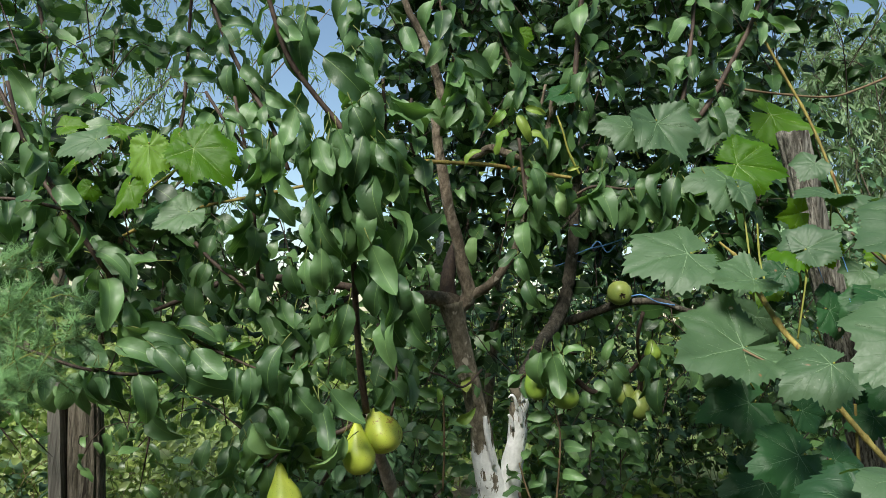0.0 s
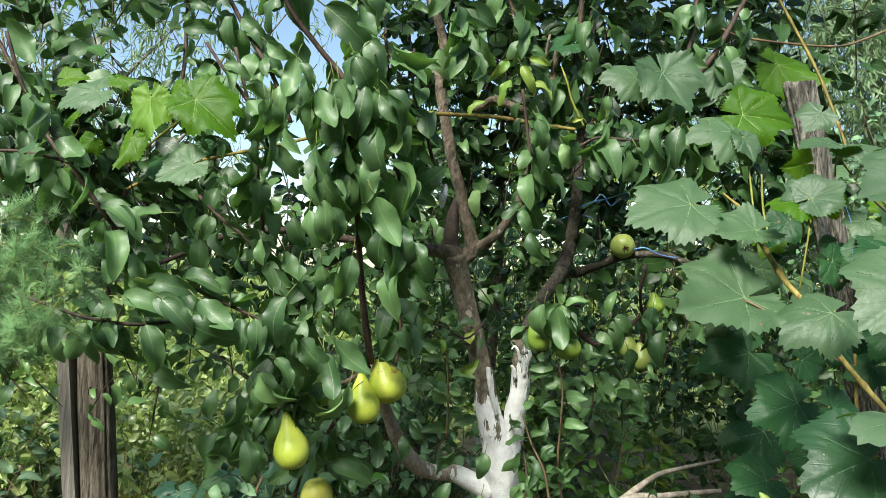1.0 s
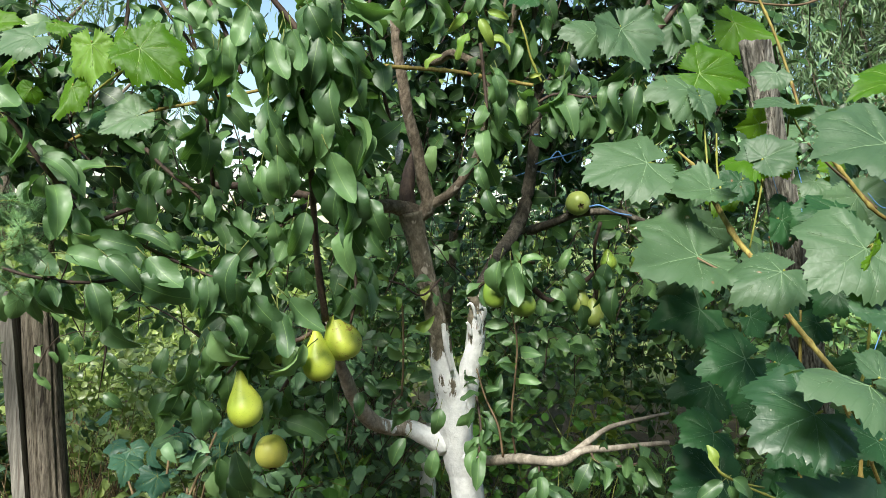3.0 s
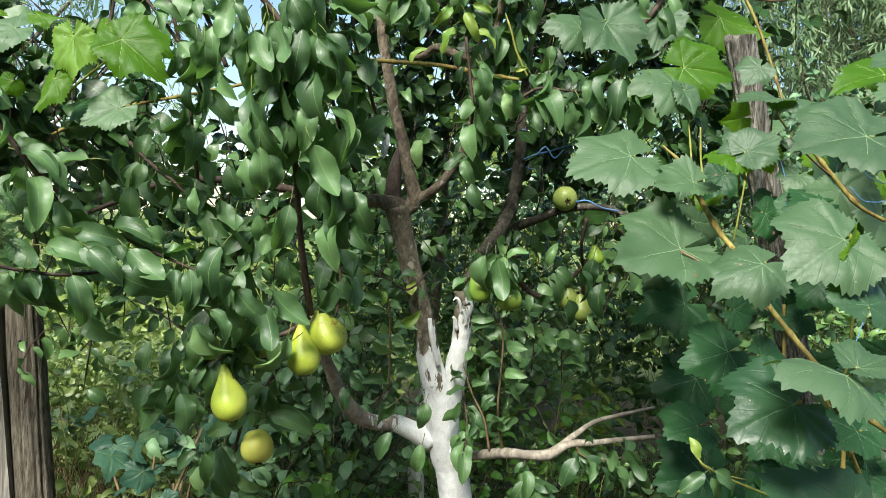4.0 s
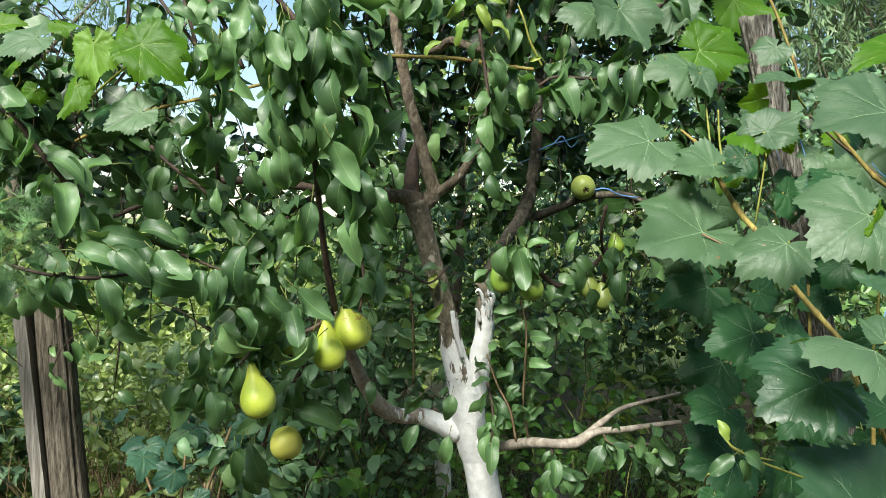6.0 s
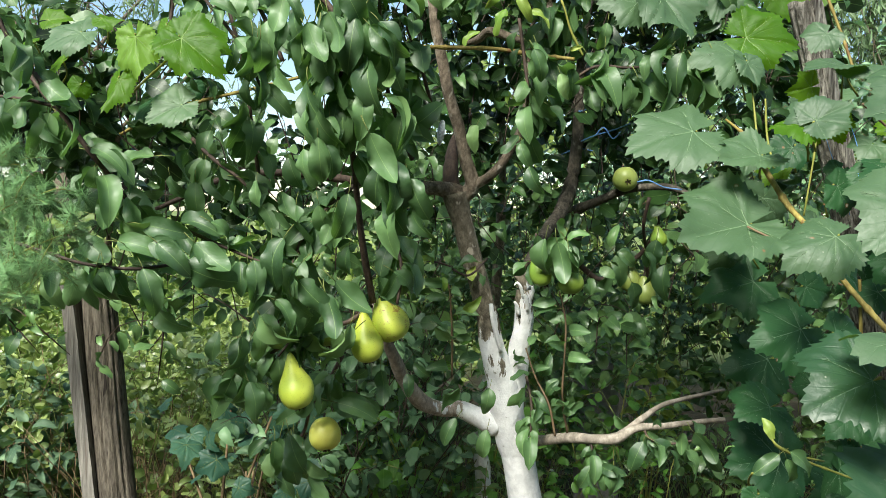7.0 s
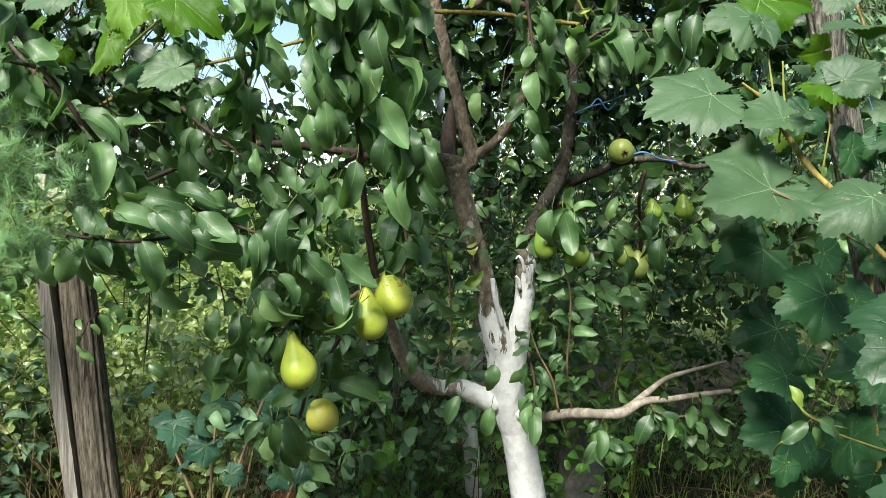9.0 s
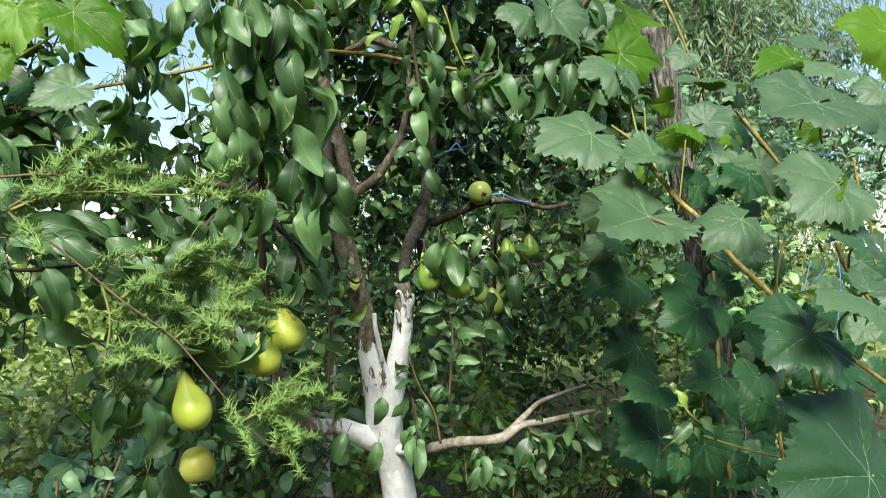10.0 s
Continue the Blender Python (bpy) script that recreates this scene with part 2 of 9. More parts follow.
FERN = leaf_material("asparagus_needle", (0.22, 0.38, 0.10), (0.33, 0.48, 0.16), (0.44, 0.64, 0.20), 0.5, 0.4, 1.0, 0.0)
PETIOLE = grain_material("petiole", (0.12, 0.16, 0.04), (0.20, 0.22, 0.07), 80.0, rough=0.6, relief=0.001)
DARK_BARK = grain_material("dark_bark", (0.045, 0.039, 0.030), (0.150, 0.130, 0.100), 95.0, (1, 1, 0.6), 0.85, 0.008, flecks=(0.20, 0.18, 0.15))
BARK = grain_material("bark", (0.112, 0.086, 0.062), (0.335, 0.270, 0.205), 95.0, (1, 1, 0.6), 0.85, 0.009, flecks=(0.33, 0.29, 0.24))
TWIG = grain_material("twig_bark", (0.045, 0.030, 0.025), (0.115, 0.080, 0.060), 110.0, (1, 1, 0.5), 0.65, 0.002)
PALE_BARK = grain_material("pale_bark", (0.17, 0.145, 0.115), (0.37, 0.325, 0.275), 75.0, (1, 1, 0.5), 0.8, 0.003)
CANE = grain_material("vine_cane", (0.20, 0.145, 0.04), (0.38, 0.31, 0.09), 110.0, (1, 1, 0.2), 0.6, 0.003, flecks=(0.13, 0.065, 0.025))
GREEN_CANE = grain_material("green_cane", (0.20, 0.22, 0.045), (0.32, 0.31, 0.08), 60.0, (1, 1, 0.3), 0.55, 0.001)
RED_STALK = grain_material("red_stalk", (0.13, 0.085, 0.05), (0.24, 0.17, 0.10), 60.0, (1, 1, 0.3), 0.55, 0.001)
OLD_WOOD = grain_material("weathered_wood", (0.062, 0.056, 0.046), (0.46, 0.43, 0.38), 150.0, (1, 1, 0.045), 0.9, 0.014, 0.36, 0.66, flecks=(0.030, 0.022, 0.018))
OLD_PALE = grain_material("weathered_board", (0.14, 0.13, 0.112), (0.31, 0.29, 0.255), 150.0, (1, 1, 0.05), 0.9, 0.006, flecks=(0.12, 0.10, 0.085))
OLD_BROWN = grain_material("weathered_brown_wood", (0.074, 0.062, 0.048), (0.265, 0.230, 0.180), 190.0, (1, 1, 0.12), 0.9, 0.012, 0.34, 0.68, flecks=(0.040, 0.032, 0.026))
STONE = grain_material("grey_stone", (0.20, 0.19, 0.18), (0.38, 0.36, 0.34), 30.0, rough=0.9, relief=0.006)
CLAY = grain_material("fired_clay", (0.36, 0.13, 0.06), (0.50, 0.21, 0.10), 40.0, rough=0.85, relief=0.003)
SOIL = ground_material("soil")
DRY = grain_material("dry_stalk", (0.14, 0.095, 0.052), (0.30, 0.22, 0.125), 40.0, rough=0.9, relief=0.002)
TWINE = grain_material("blue_twine", (0.10, 0.24, 0.52), (0.20, 0.40, 0.72), 200.0, rough=0.6, relief=0.001)
TAPE = grain_material("grey_tape", (0.38, 0.42, 0.45), (0.60, 0.64, 0.67), 60.0, rough=0.4, relief=0.001)
CALYX = grain_material("calyx", (0.035, 0.022, 0.012), (0.09, 0.055, 0.03), 200.0, rough=0.9, relief=0.001)
# near-black: the hole's dark put into the colour of a solid lump
KNOT = grain_material("knot_hole_dark", (0.006, 0.005, 0.004), (0.022, 0.017, 0.013), 200.0, rough=0.95, relief=0.003)
PEAR_RIPE = pear_material("pear_skin_ripe", (0.44, 0.55, 0.065), (0.60, 0.66, 0.10))
PEAR_RUST = pear_material("pear_skin_russet", (0.44, 0.54, 0.07), (0.56, 0.60, 0.10), 0.8)
PEAR_WARM = pear_material("pear_skin_warm", (0.68, 0.68, 0.12), (0.78, 0.73, 0.16))
PEAR_OLIVE = pear_material("pear_skin_olive", (0.17, 0.23, 0.05), (0.27, 0.32, 0.08))
PEAR_GREEN = pear_material("pear_skin_green", (0.16, 0.27, 0.04), (0.29, 0.40, 0.06))


# ---- builders ----
PLACED = {}


def thing(name, loc, label, category, group="", kind=""):
    ob = new(name)
    ob.empty_display_size = 0.1
    ob.location = loc
    PLACED[ob] = Matrix.Translation(loc)
    return tagged(ob, label, category, group, kind)


def part(name, data, material, parent, label="", m=None):
    """Links a bmesh or a mesh as one object under a thing or a part, at the world pose m."""
    if isinstance(data, bmesh.types.BMesh):
        mesh = bpy.data.meshes.new(name)
        data.to_mesh(mesh)
        data.free()
    else:
        mesh = data
    if material is not None:
        mesh.materials.append(material)
    ob = new(name, mesh)
    m = m or Matrix.Identity(4)
    ob.parent = parent
    ob.matrix_parent_inverse = PLACED[parent].inverted()
    ob.matrix_basis = m
    PLACED[ob] = m
    return tagged(ob, label)


def curve_through(points, steps=4):
    """A smooth line through points (Catmull-Rom)."""
    p = [Vector(q) for q in points]
    p = [2 * p[0] - p[1]] + p + [2 * p[-1] - p[-2]]
    line = []
    for i in range(1, len(p) - 2):
        for k in range(steps):
            t = k / steps
            a, b, c, d = p[i - 1 : i + 3]
            line.append(0.5 * (2 * b + (c - a) * t + (2 * a - 5 * b + 4 * c - d) * t * t + (3 * b - a - 3 * c + d) * t**3))
    return line + [p[-2]]


def tube_into(verts, faces, line, radii, sides=8, rough=0.0, rng=None):
    """Adds a tapered, slightly uneven tube along a line to lists of vertices and faces."""
    first, up = len(verts), Vector((0.13, 0.21, 0.97))
    for i, c in enumerate(line):
        ahead = (line[min(i + 1, len(line) - 1)] - line[max(i - 1, 0)]).normalized()
        a = ahead.cross(up)
        a = (a if a.length > 0.05 else ahead.cross(Vector((1, 0, 0)))).normalized()
        b = ahead.cross(a)
        for k in range(sides):
            w = 2 * math.pi * k / sides
            r = radii[i] * (1 + (rough * noise.noise(Vector((c.x * 22 + k * 1.7, c.y * 22, c.z * 22))) if rough else 0))
            verts.append(c + (a * math.cos(w) + b * math.sin(w)) * r)
    for i in range(len(line) - 1):
        for k in range(sides):
            q = first + i * sides
            faces.append((q + k, q + (k + 1) % sides, q + sides + (k + 1) % sides, q + sides + k))
    faces.append(tuple(first + k for k in reversed(range(sides))))
    faces.append(tuple(first + (len(line) - 1) * sides + k for k in range(sides)))


def mesh_of(name, verts, faces, smooth=True):
    me = bpy.data.meshes.new(name)
    me.from_pydata([tuple(v) for v in verts], [], faces)
    me.polygons.foreach_set("use_smooth", [smooth] * len(me.polygons))
    me.update()
    return me


def limb(parent, name, points, radii, material, sides=10, rough=0.16, label="", steps=5, joint=0.0):
    """A branch, cane or stalk as a part: points and the radius at each of them."""
    line = curve_through(points, steps)
    r = [float(v) for v in np.interp(np.linspace(0, len(points) - 1, len(line)), range(len(points)), radii)]
    if joint:
        gone = 0.0
        for i in range(1, len(line)):
            gone += (line[i] - line[i - 1]).length
            near = abs((gone / joint) % 1.0 - 0.5) * joint
            r[i] *= 1 + 0.45 * math.exp(-((near / 0.0045) ** 2))
    verts, faces = [], []
    tube_into(verts, faces, line, r, sides, rough)
    return part(name, mesh_of(name, verts, faces), material, parent, label)


# ---- leaves ----
def pear_leaf_mesh(name, seed, wide=0.52, fold=0.35, arch=0.10, curl=0.05, rows=14, cols=7, stalk=True):
    """An ovate leaf from its foot at the origin to its drawn-out tip at y = 1, folded along the midrib, arched and wavy."""
    rng = random.Random(seed)
    verts, faces, uvs = [], [], []
    ph = rng.uniform(0, 6.28)
    twist = rng.uniform(-0.5, 0.5)
    swing = rng.uniform(-0.20, 0.20)
    broad = rng.uniform(0.42, 0.52)
    for i in range(rows):
        u = i / (rows - 1)
        u = 0.75 * u + 0.25 * (0.5 - 0.5 * math.cos(math.pi * u))
        if u < broad:
            half = (1 - (1 - u / broad) ** 2) ** 0.55
        else:
            s = (u - broad) / (1 - broad)
            half = max(0.0, 1 - s * s) ** 0.52 * (1 - 0.36 * s**8)
        half *= wide / 2
        if i in (0, rows - 1):
            half = 0.004
        for k in range(cols):
            v = (-1, -0.78, -0.40, 0, 0.40, 0.78, 1)[k] if cols == 7 else 2 * k / (cols - 1) - 1
            a = twist * (u - 0.5)
            x = v * half * math.cos(fold * abs(v) * 0.7)
            z = (0.60 * abs(v) + 0.40 * v**4) * half * math.sin(fold) + arch * (0.45 * math.sin(math.pi * u**0.9) - 1.9 * u**3)
            z += 1.7 * curl * (math.sin(7 * u + ph + (2.2 if v > 0 else 0)) + 0.4 * math.sin(15 * u + 2 * ph)) * abs(v) ** 2.5 * half / (wide / 2)
            z += 0.035 * noise.noise(Vector((x * 5, u * 4, seed * 3.1))) * min(1.0, 3 * abs(v))
            x += swing * u * u
            verts.append(Vector((x * math.cos(a), u, z + x * math.sin(a))))
            uvs.append((v * half / wide * 0.9 + 0.5, u))
    for i in range(rows - 1):
        for k in range(cols - 1):
            q = i * cols + k
            faces.append((q, q + 1, q + cols + 1, q + cols))
    body = len(faces)
    if stalk:
        line = [Vector((0.02 * math.sin(ph), -0.34, -0.10)), Vector((0, -0.16, -0.03)), Vector((0, 0.02, 0.0))]
        tube_into(verts, faces, line, [0.014, 0.011, 0.010], 4)
        uvs += [(0.5, 0.0)] * 12
    me = mesh_of(name, verts, faces)
    layer = me.uv_layers.new(name="UVMap")
    for lo in me.loops:
        layer.data[lo.index].uv = uvs[lo.vertex_index]
    for p in me.polygons:
        p.material_index = 1 if p.index >= body else 0
    return me


def vine_leaf_mesh(name, seed, lobes=0.13, cup=0.10, ripple=0.045, teeth=0.085, narrow=1.0, fold=0.0):
    """A toothed, shallow-lobed vine leaf: stalk joint at the origin, main tip at y = 1, five ribs with branches standing proud."""
    rng = random.Random(seed)
    n_out, rings = 121, (0.0, 0.14, 0.28, 0.42, 0.56, 0.70, 0.82, 0.92, 1.0)
    gap = radians(rng.uniform(8, 19))
    ph = rng.uniform(0, 6.28)
    skew = rng.uniform(-0.12, 0.12)
    bite = [rng.choice((0.45, 0.7, 0.9, 1.1, 1.4)) for _ in range(60)]
    shift = [rng.uniform(-0.22, 0.22) for _ in range(200)]

    def radius(w):
        a = abs(w)
        r = 0.68
        for centre, reach, wide in ((0.0, 0.28, 0.34), (0.92, 0.16, 0.31), (1.80, 0.07, 0.33), (2.55, 0.02, 0.32)):
            r += reach * (0.6 + lobes * 4.0) * math.exp(-(((a - centre) / wide) ** 2))
        back = min(1.0, max(0.0, (a - 1.5) / 1.2))
        r *= 1 - 0.40 * back * back * (3 - 2 * back)
        return r * (1 + skew * math.sin(w) + 0.05 * noise.noise(Vector((2.2 * math.sin(w), 2.2 * math.cos(w), seed * 1.7))))

    def surface(x, y):
        r, w = math.hypot(x, y), math.atan2(x, y)
        sunk = sum(math.exp(-((r * (w - c) / 0.055) ** 2)) for c in (0.0, 0.92, -0.92, 1.78, -1.78))
        return -0.022 * sunk * min(1.0, 5 * r) - cup * r * r * 1.2 + ripple * (0.35 * r * math.cos(6.6 * w) + 1.3 * r * noise.noise(Vector((x * 2.3 + seed, y * 2.3, 0))) + 0.35 * noise.noise(Vector((x * 7, y * 7, seed)))) + fold * abs(x) - 0.38 * max(0.0, r - 0.5) ** 2 * (1.6 + 1.5 * math.sin(3 * w + ph) + math.sin(5 * w + 2 * ph))

    verts, faces, uvs = [Vector((0, 0, 0))], [], [(0.5, 0.5)]
    for ring in rings[1:]:
        for k in range(n_out):
            w = -math.pi + gap + (2 * math.pi - 2 * gap) * (k + (shift[k] if 0 < k < n_out - 1 and ring == 1.0 else 0)) / (n_out - 1)
            saw = 0.0
            if ring == 1.0:
                saw = 0.50 * teeth * (1.0, 0.1, -0.6)[k % 3] * bite[k // 3]
            r = ring * (radius(w) + saw)
            x, y = r * math.sin(w) * narrow, r * math.cos(w)
            verts.append(Vector((x, y, surface(x, y))))
            uvs.append((0.5 + x * 0.45, 0.5 + y * 0.45))
    for k in range(n_out - 1):
        faces.append((0, 1 + k + 1, 1 + k))
    for i in range(len(rings) - 2):
        for k in range(n_out - 1):
            q = 1 + i * n_out + k
            faces.append((q, q + 1, q + n_out + 1, q + n_out))
    body = len(faces)

    def rib(x0, y0, w, length, thick, bend=0.0):
        last = None
        steps = 6 if thick > 0.008 else 4
        for s in range(steps + 1):
            u = s / steps
            ww = w + bend * u
            x, y = x0 + length * u * math.sin(ww), y0 + length * u * math.cos(ww)
            px, py = math.cos(ww), -math.sin(ww)
            t = thick * (1 - 0.8 * u)
            z = surface(x * narrow, y)
            q = len(verts)
            verts.extend((Vector((x * narrow - px * t, y - py * t, z)), Vector((x * narrow, y, z + t * 0.25 + 0.0012)), Vector((x * narrow + px * t, y + py * t, z)), Vector((x * narrow, y, z - t * 0.25 - 0.0012))))
            uvs.extend([(0.5, 0.5)] * 4)
            if last is not None:
                for k in range(4):
                    faces.append((last + k, last + (k + 1) % 4, q + (k + 1) % 4, q + k))
            last = q

    for w in (0.0, 0.92, -0.92, 1.78, -1.78):
        long = radius(w) * 0.93
        rib(0, 0, w, long, 0.0100)
        for u in (0.28, 0.46, 0.63, 0.78):
            for sgn in (1, -1):
                rib(long * u * math.sin(w), long * u * math.cos(w), w + sgn * 0.72, 0.36 * long * (1.15 - u) * (1.0 if abs(w) < 0.1 else 0.85), 0.0026, -sgn * 0.18)
    me = mesh_of(name, verts, faces)
    layer = me.uv_layers.new(name="UVMap")
    for lo in me.loops:
        layer.data[lo.index].uv = uvs[lo.vertex_index]
    for p in me.polygons:
        p.material_index = 1 if p.index >= body else 0
    return me


def leaf_set(material, stalk, meshes):
    for me in meshes:
        me.materials.append(material)
        me.materials.append(stalk)
    return meshes


def pear_shapes(tag, rows=14, cols=7):
    return [
        pear_leaf_mesh(tag, 1, 0.50, 0.34, 0.16, 0.05, rows, cols),
        pear_leaf_mesh(tag, 2, 0.55, 0.22, 0.24, 0.06, rows, cols),
        pear_leaf_mesh(tag, 3, 0.49, 0.50, 0.20, 0.04, rows, cols),
        pear_leaf_mesh(tag, 4, 0.52, 0.52, 0.20, 0.05, rows, cols),
        pear_leaf_mesh(tag, 5, 0.56, -0.20, 0.18, 0.07, rows, cols),
        pear_leaf_mesh(tag, 6, 0.50, 0.42, -0.14, 0.06, rows, cols),
        pear_leaf_mesh(tag, 7, 0.54, 0.66, 0.20, 0.05, rows, cols),
    ]


CURRANT = leaf_set(CURRANT_LEAF, PETIOLE, [vine_leaf_mesh("currant_leaf", 24 + s, 0.2, 0.1, 0.05) for s in range(3)])
PEAR = leaf_set(PEAR_LEAF, PETIOLE, pear_shapes("pear_leaf"))
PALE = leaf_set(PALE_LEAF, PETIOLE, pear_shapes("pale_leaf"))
SHADED = leaf_set(SHADE_LEAF, TWIG, pear_shapes("shaded_leaf"))
YOUNG = leaf_set(YOUNG_LEAF, PETIOLE, pear_shapes("young_leaf"))
VINE = leaf_set(VINE_LEAF, VINE_RIB, [vine_leaf_mesh("vine_leaf", s, *a) for s, a in ((11, (0.10, 0.10, 0.06, 0.08, 1.1, 0.06)), (12, (0.14, 0.16, 0.06, 0.085, 1.0, -0.12)), (13, (0.07, 0.08, 0.07, 0.07, 1.0, 0.2)), (14, (0.16, -0.06, 0.07, 0.09, 1.05, 0.28)))])
IN_SHADE = leaf_set(VINE_SHADE, SHADE_RIB, [vine_leaf_mesh("vine_leaf", s, *a) for s, a in ((15, (0.10, 0.10, 0.06, 0.08, 1.0, 0.12)), (16, (0.13, 0.05, 0.065, 0.09, 1.0, -0.12)), (17, (0.08, 0.14, 0.06, 0.08, 1.08, 0.18)))])
HALF_SHADE = leaf_set(VINE_PART_SHADE, SHADE_RIB, [vine_leaf_mesh("vine_leaf", s, *a) for s, a in ((20, (0.12, 0.12, 0.07, 0.085, 1.0, 0.15)), (21, (0.10, 0.08, 0.07, 0.08, 1.05, -0.1)))])
PALELIT = leaf_set(VINE_PALE_LIT, LIT_RIB, [vine_leaf_mesh("vine_leaf", s, *a) for s, a in ((22, (0.12, 0.10, 0.06, 0.09, 1.0, 0.22)), (23, (0.15, -0.06, 0.09, 0.10, 1.0, -0.25)))])
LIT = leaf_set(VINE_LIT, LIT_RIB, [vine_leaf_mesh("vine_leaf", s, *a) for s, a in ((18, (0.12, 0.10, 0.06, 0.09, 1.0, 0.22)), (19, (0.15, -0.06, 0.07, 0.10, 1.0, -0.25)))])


def leaf_pose(foot, tip, turn=0.0, toward=(0.0, -1.0, 0.25), stretch=1.0):
    """The pose that lays a leaf from foot to tip, its upper face toward a direction, then turned about its own length."""
    foot, tip = Vector(foot), Vector(tip)
    along = tip - foot
    size = along.length
    along.normalize()
    face = Vector(toward)
    face = face - along * face.dot(along)
    if face.length < 0.05:
        face = along.orthogonal()
    face.normalize()
    across = along.cross(face)
    rot = Matrix((across, along, face)).transposed().to_4x4()
    return Matrix.Translation(foot) @ rot @ Matrix.Rotation(radians(turn), 4, "Y") @ Matrix.Diagonal((size * stretch, size, size, 1))


RIPE = [Vector(p) for p in ((-0.256, 1.400, 0.962), (-0.131, 1.475, 1.028), (-0.088, 1.500, 1.063), (-0.246, 1.700, 0.775))]


def hides_ripe_fruit(m):
    """Whether a leaf hangs right before one of the ripe pears."""
    mid = m @ Vector((0, 0.5, 0))
    return any(mid.y < f.y - 0.02 and math.hypot(mid.x * f.y / mid.y - f.x, 1.28 + (mid.z - 1.28) * f.y / mid.y - f.z) < 0.05 for f in RIPE)


STEM = [Vector(p) for p in ((0.061, 1.710, 1.400), (0.046, 1.700, 1.466), (0.024, 1.690, 1.532), (0.009, 1.675, 1.601), (-0.004, 1.660, 1.657), (-0.010, 1.645, 1.710))]
BARE_TWIG = [Vector(p) for p in ((-0.282, 1.220, 1.769), (-0.256, 1.235, 1.704), (-0.233, 1.242, 1.675), (-0.210, 1.250, 1.647), (-0.185, 1.255, 1.616), (-0.142, 1.340, 1.366), (-0.140, 1.370, 1.318), (-0.138, 1.400, 1.269), (-0.135, 1.425, 1.227), (-0.131, 1.450, 1.185), (-0.125, 1.465, 1.144))]


def hides_stem(m):
    """Whether a leaf hangs before the bare stem above the fork or the bare stretches of the hanging shoot."""
    mid = m @ Vector((0, 0.5, 0))
    return any(mid.y < f.y + 0.02 and math.hypot(mid.x * f.y / mid.y - f.x, 1.28 + (mid.z - 1.28) * f.y / mid.y - f.z) < near for near, row in ((0.042, STEM), (0.027, BARE_TWIG)) for f in row)


def leaf(parent, shapes, kind, foot, tip, turn=0.0, toward=(0.0, -1.0, 0.25), stretch=1.0, label=""):
    tip = Vector(foot).lerp(Vector(tip), 1.15 if shapes is PEAR or shapes is PALE else 1.0)
    m = leaf_pose(foot, tip, turn, toward, stretch)
    if shapes is PEAR and (hides_ripe_fruit(m) or hides_stem(m)):
        return None
    return part("leaf", shapes[kind % len(shapes)], None, parent, label, m)


def joined_leaves(parent, name, shape_sets, poses, material, stalk, label=""):
    """Many leaves as one mesh."""
    data = []
    for me in shape_sets:
        v = np.empty(len(me.vertices) * 3)
        me.vertices.foreach_get("co", v)
        uv = np.empty(len(me.loops) * 2)
        me.uv_layers[0].data.foreach_get("uv", uv)
        data.append((v.reshape(-1, 3), [tuple(p.vertices) for p in me.polygons], [p.material_index for p in me.polygons], uv.reshape(-1, 2)))
    verts, faces, mats, uvs, count = [], [], [], [], 0
    for kind, m in poses:
        v, f, mi, uv = data[kind % len(data)]
        a = np.array(m)
        verts.append(v @ a[:3, :3].T + a[:3, 3])
        faces.extend([tuple(i + count for i in q) for q in f])
        mats.extend(mi)
        uvs.append(uv)
        count += len(v)
    me = bpy.data.meshes.new(name)
    me.from_pydata(np.concatenate(verts).tolist(), [], faces)
    me.polygons.foreach_set("use_smooth", [True] * len(faces))
    me.polygons.foreach_set("material_index", mats)
    layer = me.uv_layers.new(name="UVMap")
    layer.data.foreach_set("uv", np.concatenate(uvs).ravel())
    me.materials.append(material)
    me.materials.append(stalk)
    me.update()
    return tagged(part(name, me, None, parent, label), kind="stuff")


def twig_leaves(rng, line, count, size, droop=0.5, spread=0.7, face=(0.0, -0.7, 0.7), start=0.1, wild=0.7):
    """Leaf poses along a twig: alternate, pointing out and hanging by droop."""
    poses = []
    for i in range(count):
        u = start + (1 - start) * (i + rng.random()) / count
        s = u * (len(line) - 1)
        k = min(int(s), len(line) - 2)
        foot = line[k].lerp(line[k + 1], s - k)
        along = (line[k + 1] - line[k]).normalized()
        out = Vector((rng.uniform(-1, 1), rng.uniform(-1, 0.6), rng.uniform(-0.5, 0.8)))
        out = (out - along * out.dot(along)).normalized()
        way = (out * spread + along * 0.5 + Vector((0, 0, -droop * rng.uniform(0.5, 1.5)))).normalized()
        long = size * rng.uniform(0.65, 1.2)
        foot = foot + way * long * 0.25
        up = Vector(face) + Vector((rng.uniform(-1, 1), rng.uniform(-1, 1), rng.uniform(-1, 1))) * wild
        poses.append((rng.randrange(7), leaf_pose(foot, foot + way * long, rng.uniform(-50, 50), up)))
    return poses


open_lane = lambda a: a.z < 1.05 and (abs(a.x + 0.24 - 0.161 * (a.y - 0.06)) < 0.07 or a.z > 0.2 and abs(a.x - 0.212 * a.y) < 0.05)
SPARE = [pear_leaf_mesh("spare_leaf", s, w, f, a, 0.04, 7, 3, False) for s, w, f, a in ((1, 0.62, 0.2, 0.08), (2, 0.68, 0.15, 0.12), (3, 0.56, 0.4, 0.12), (4, 0.6, 0.6, 0.2), (5, 0.72, 0.1, 0.05), (6, 0.58, 0.3, -0.06), (7, 0.5, 0.8, 0.2))]
BROAD = leaf_set(RASP_LEAF, PETIOLE, pear_shapes("broad_leaf", 9, 5))
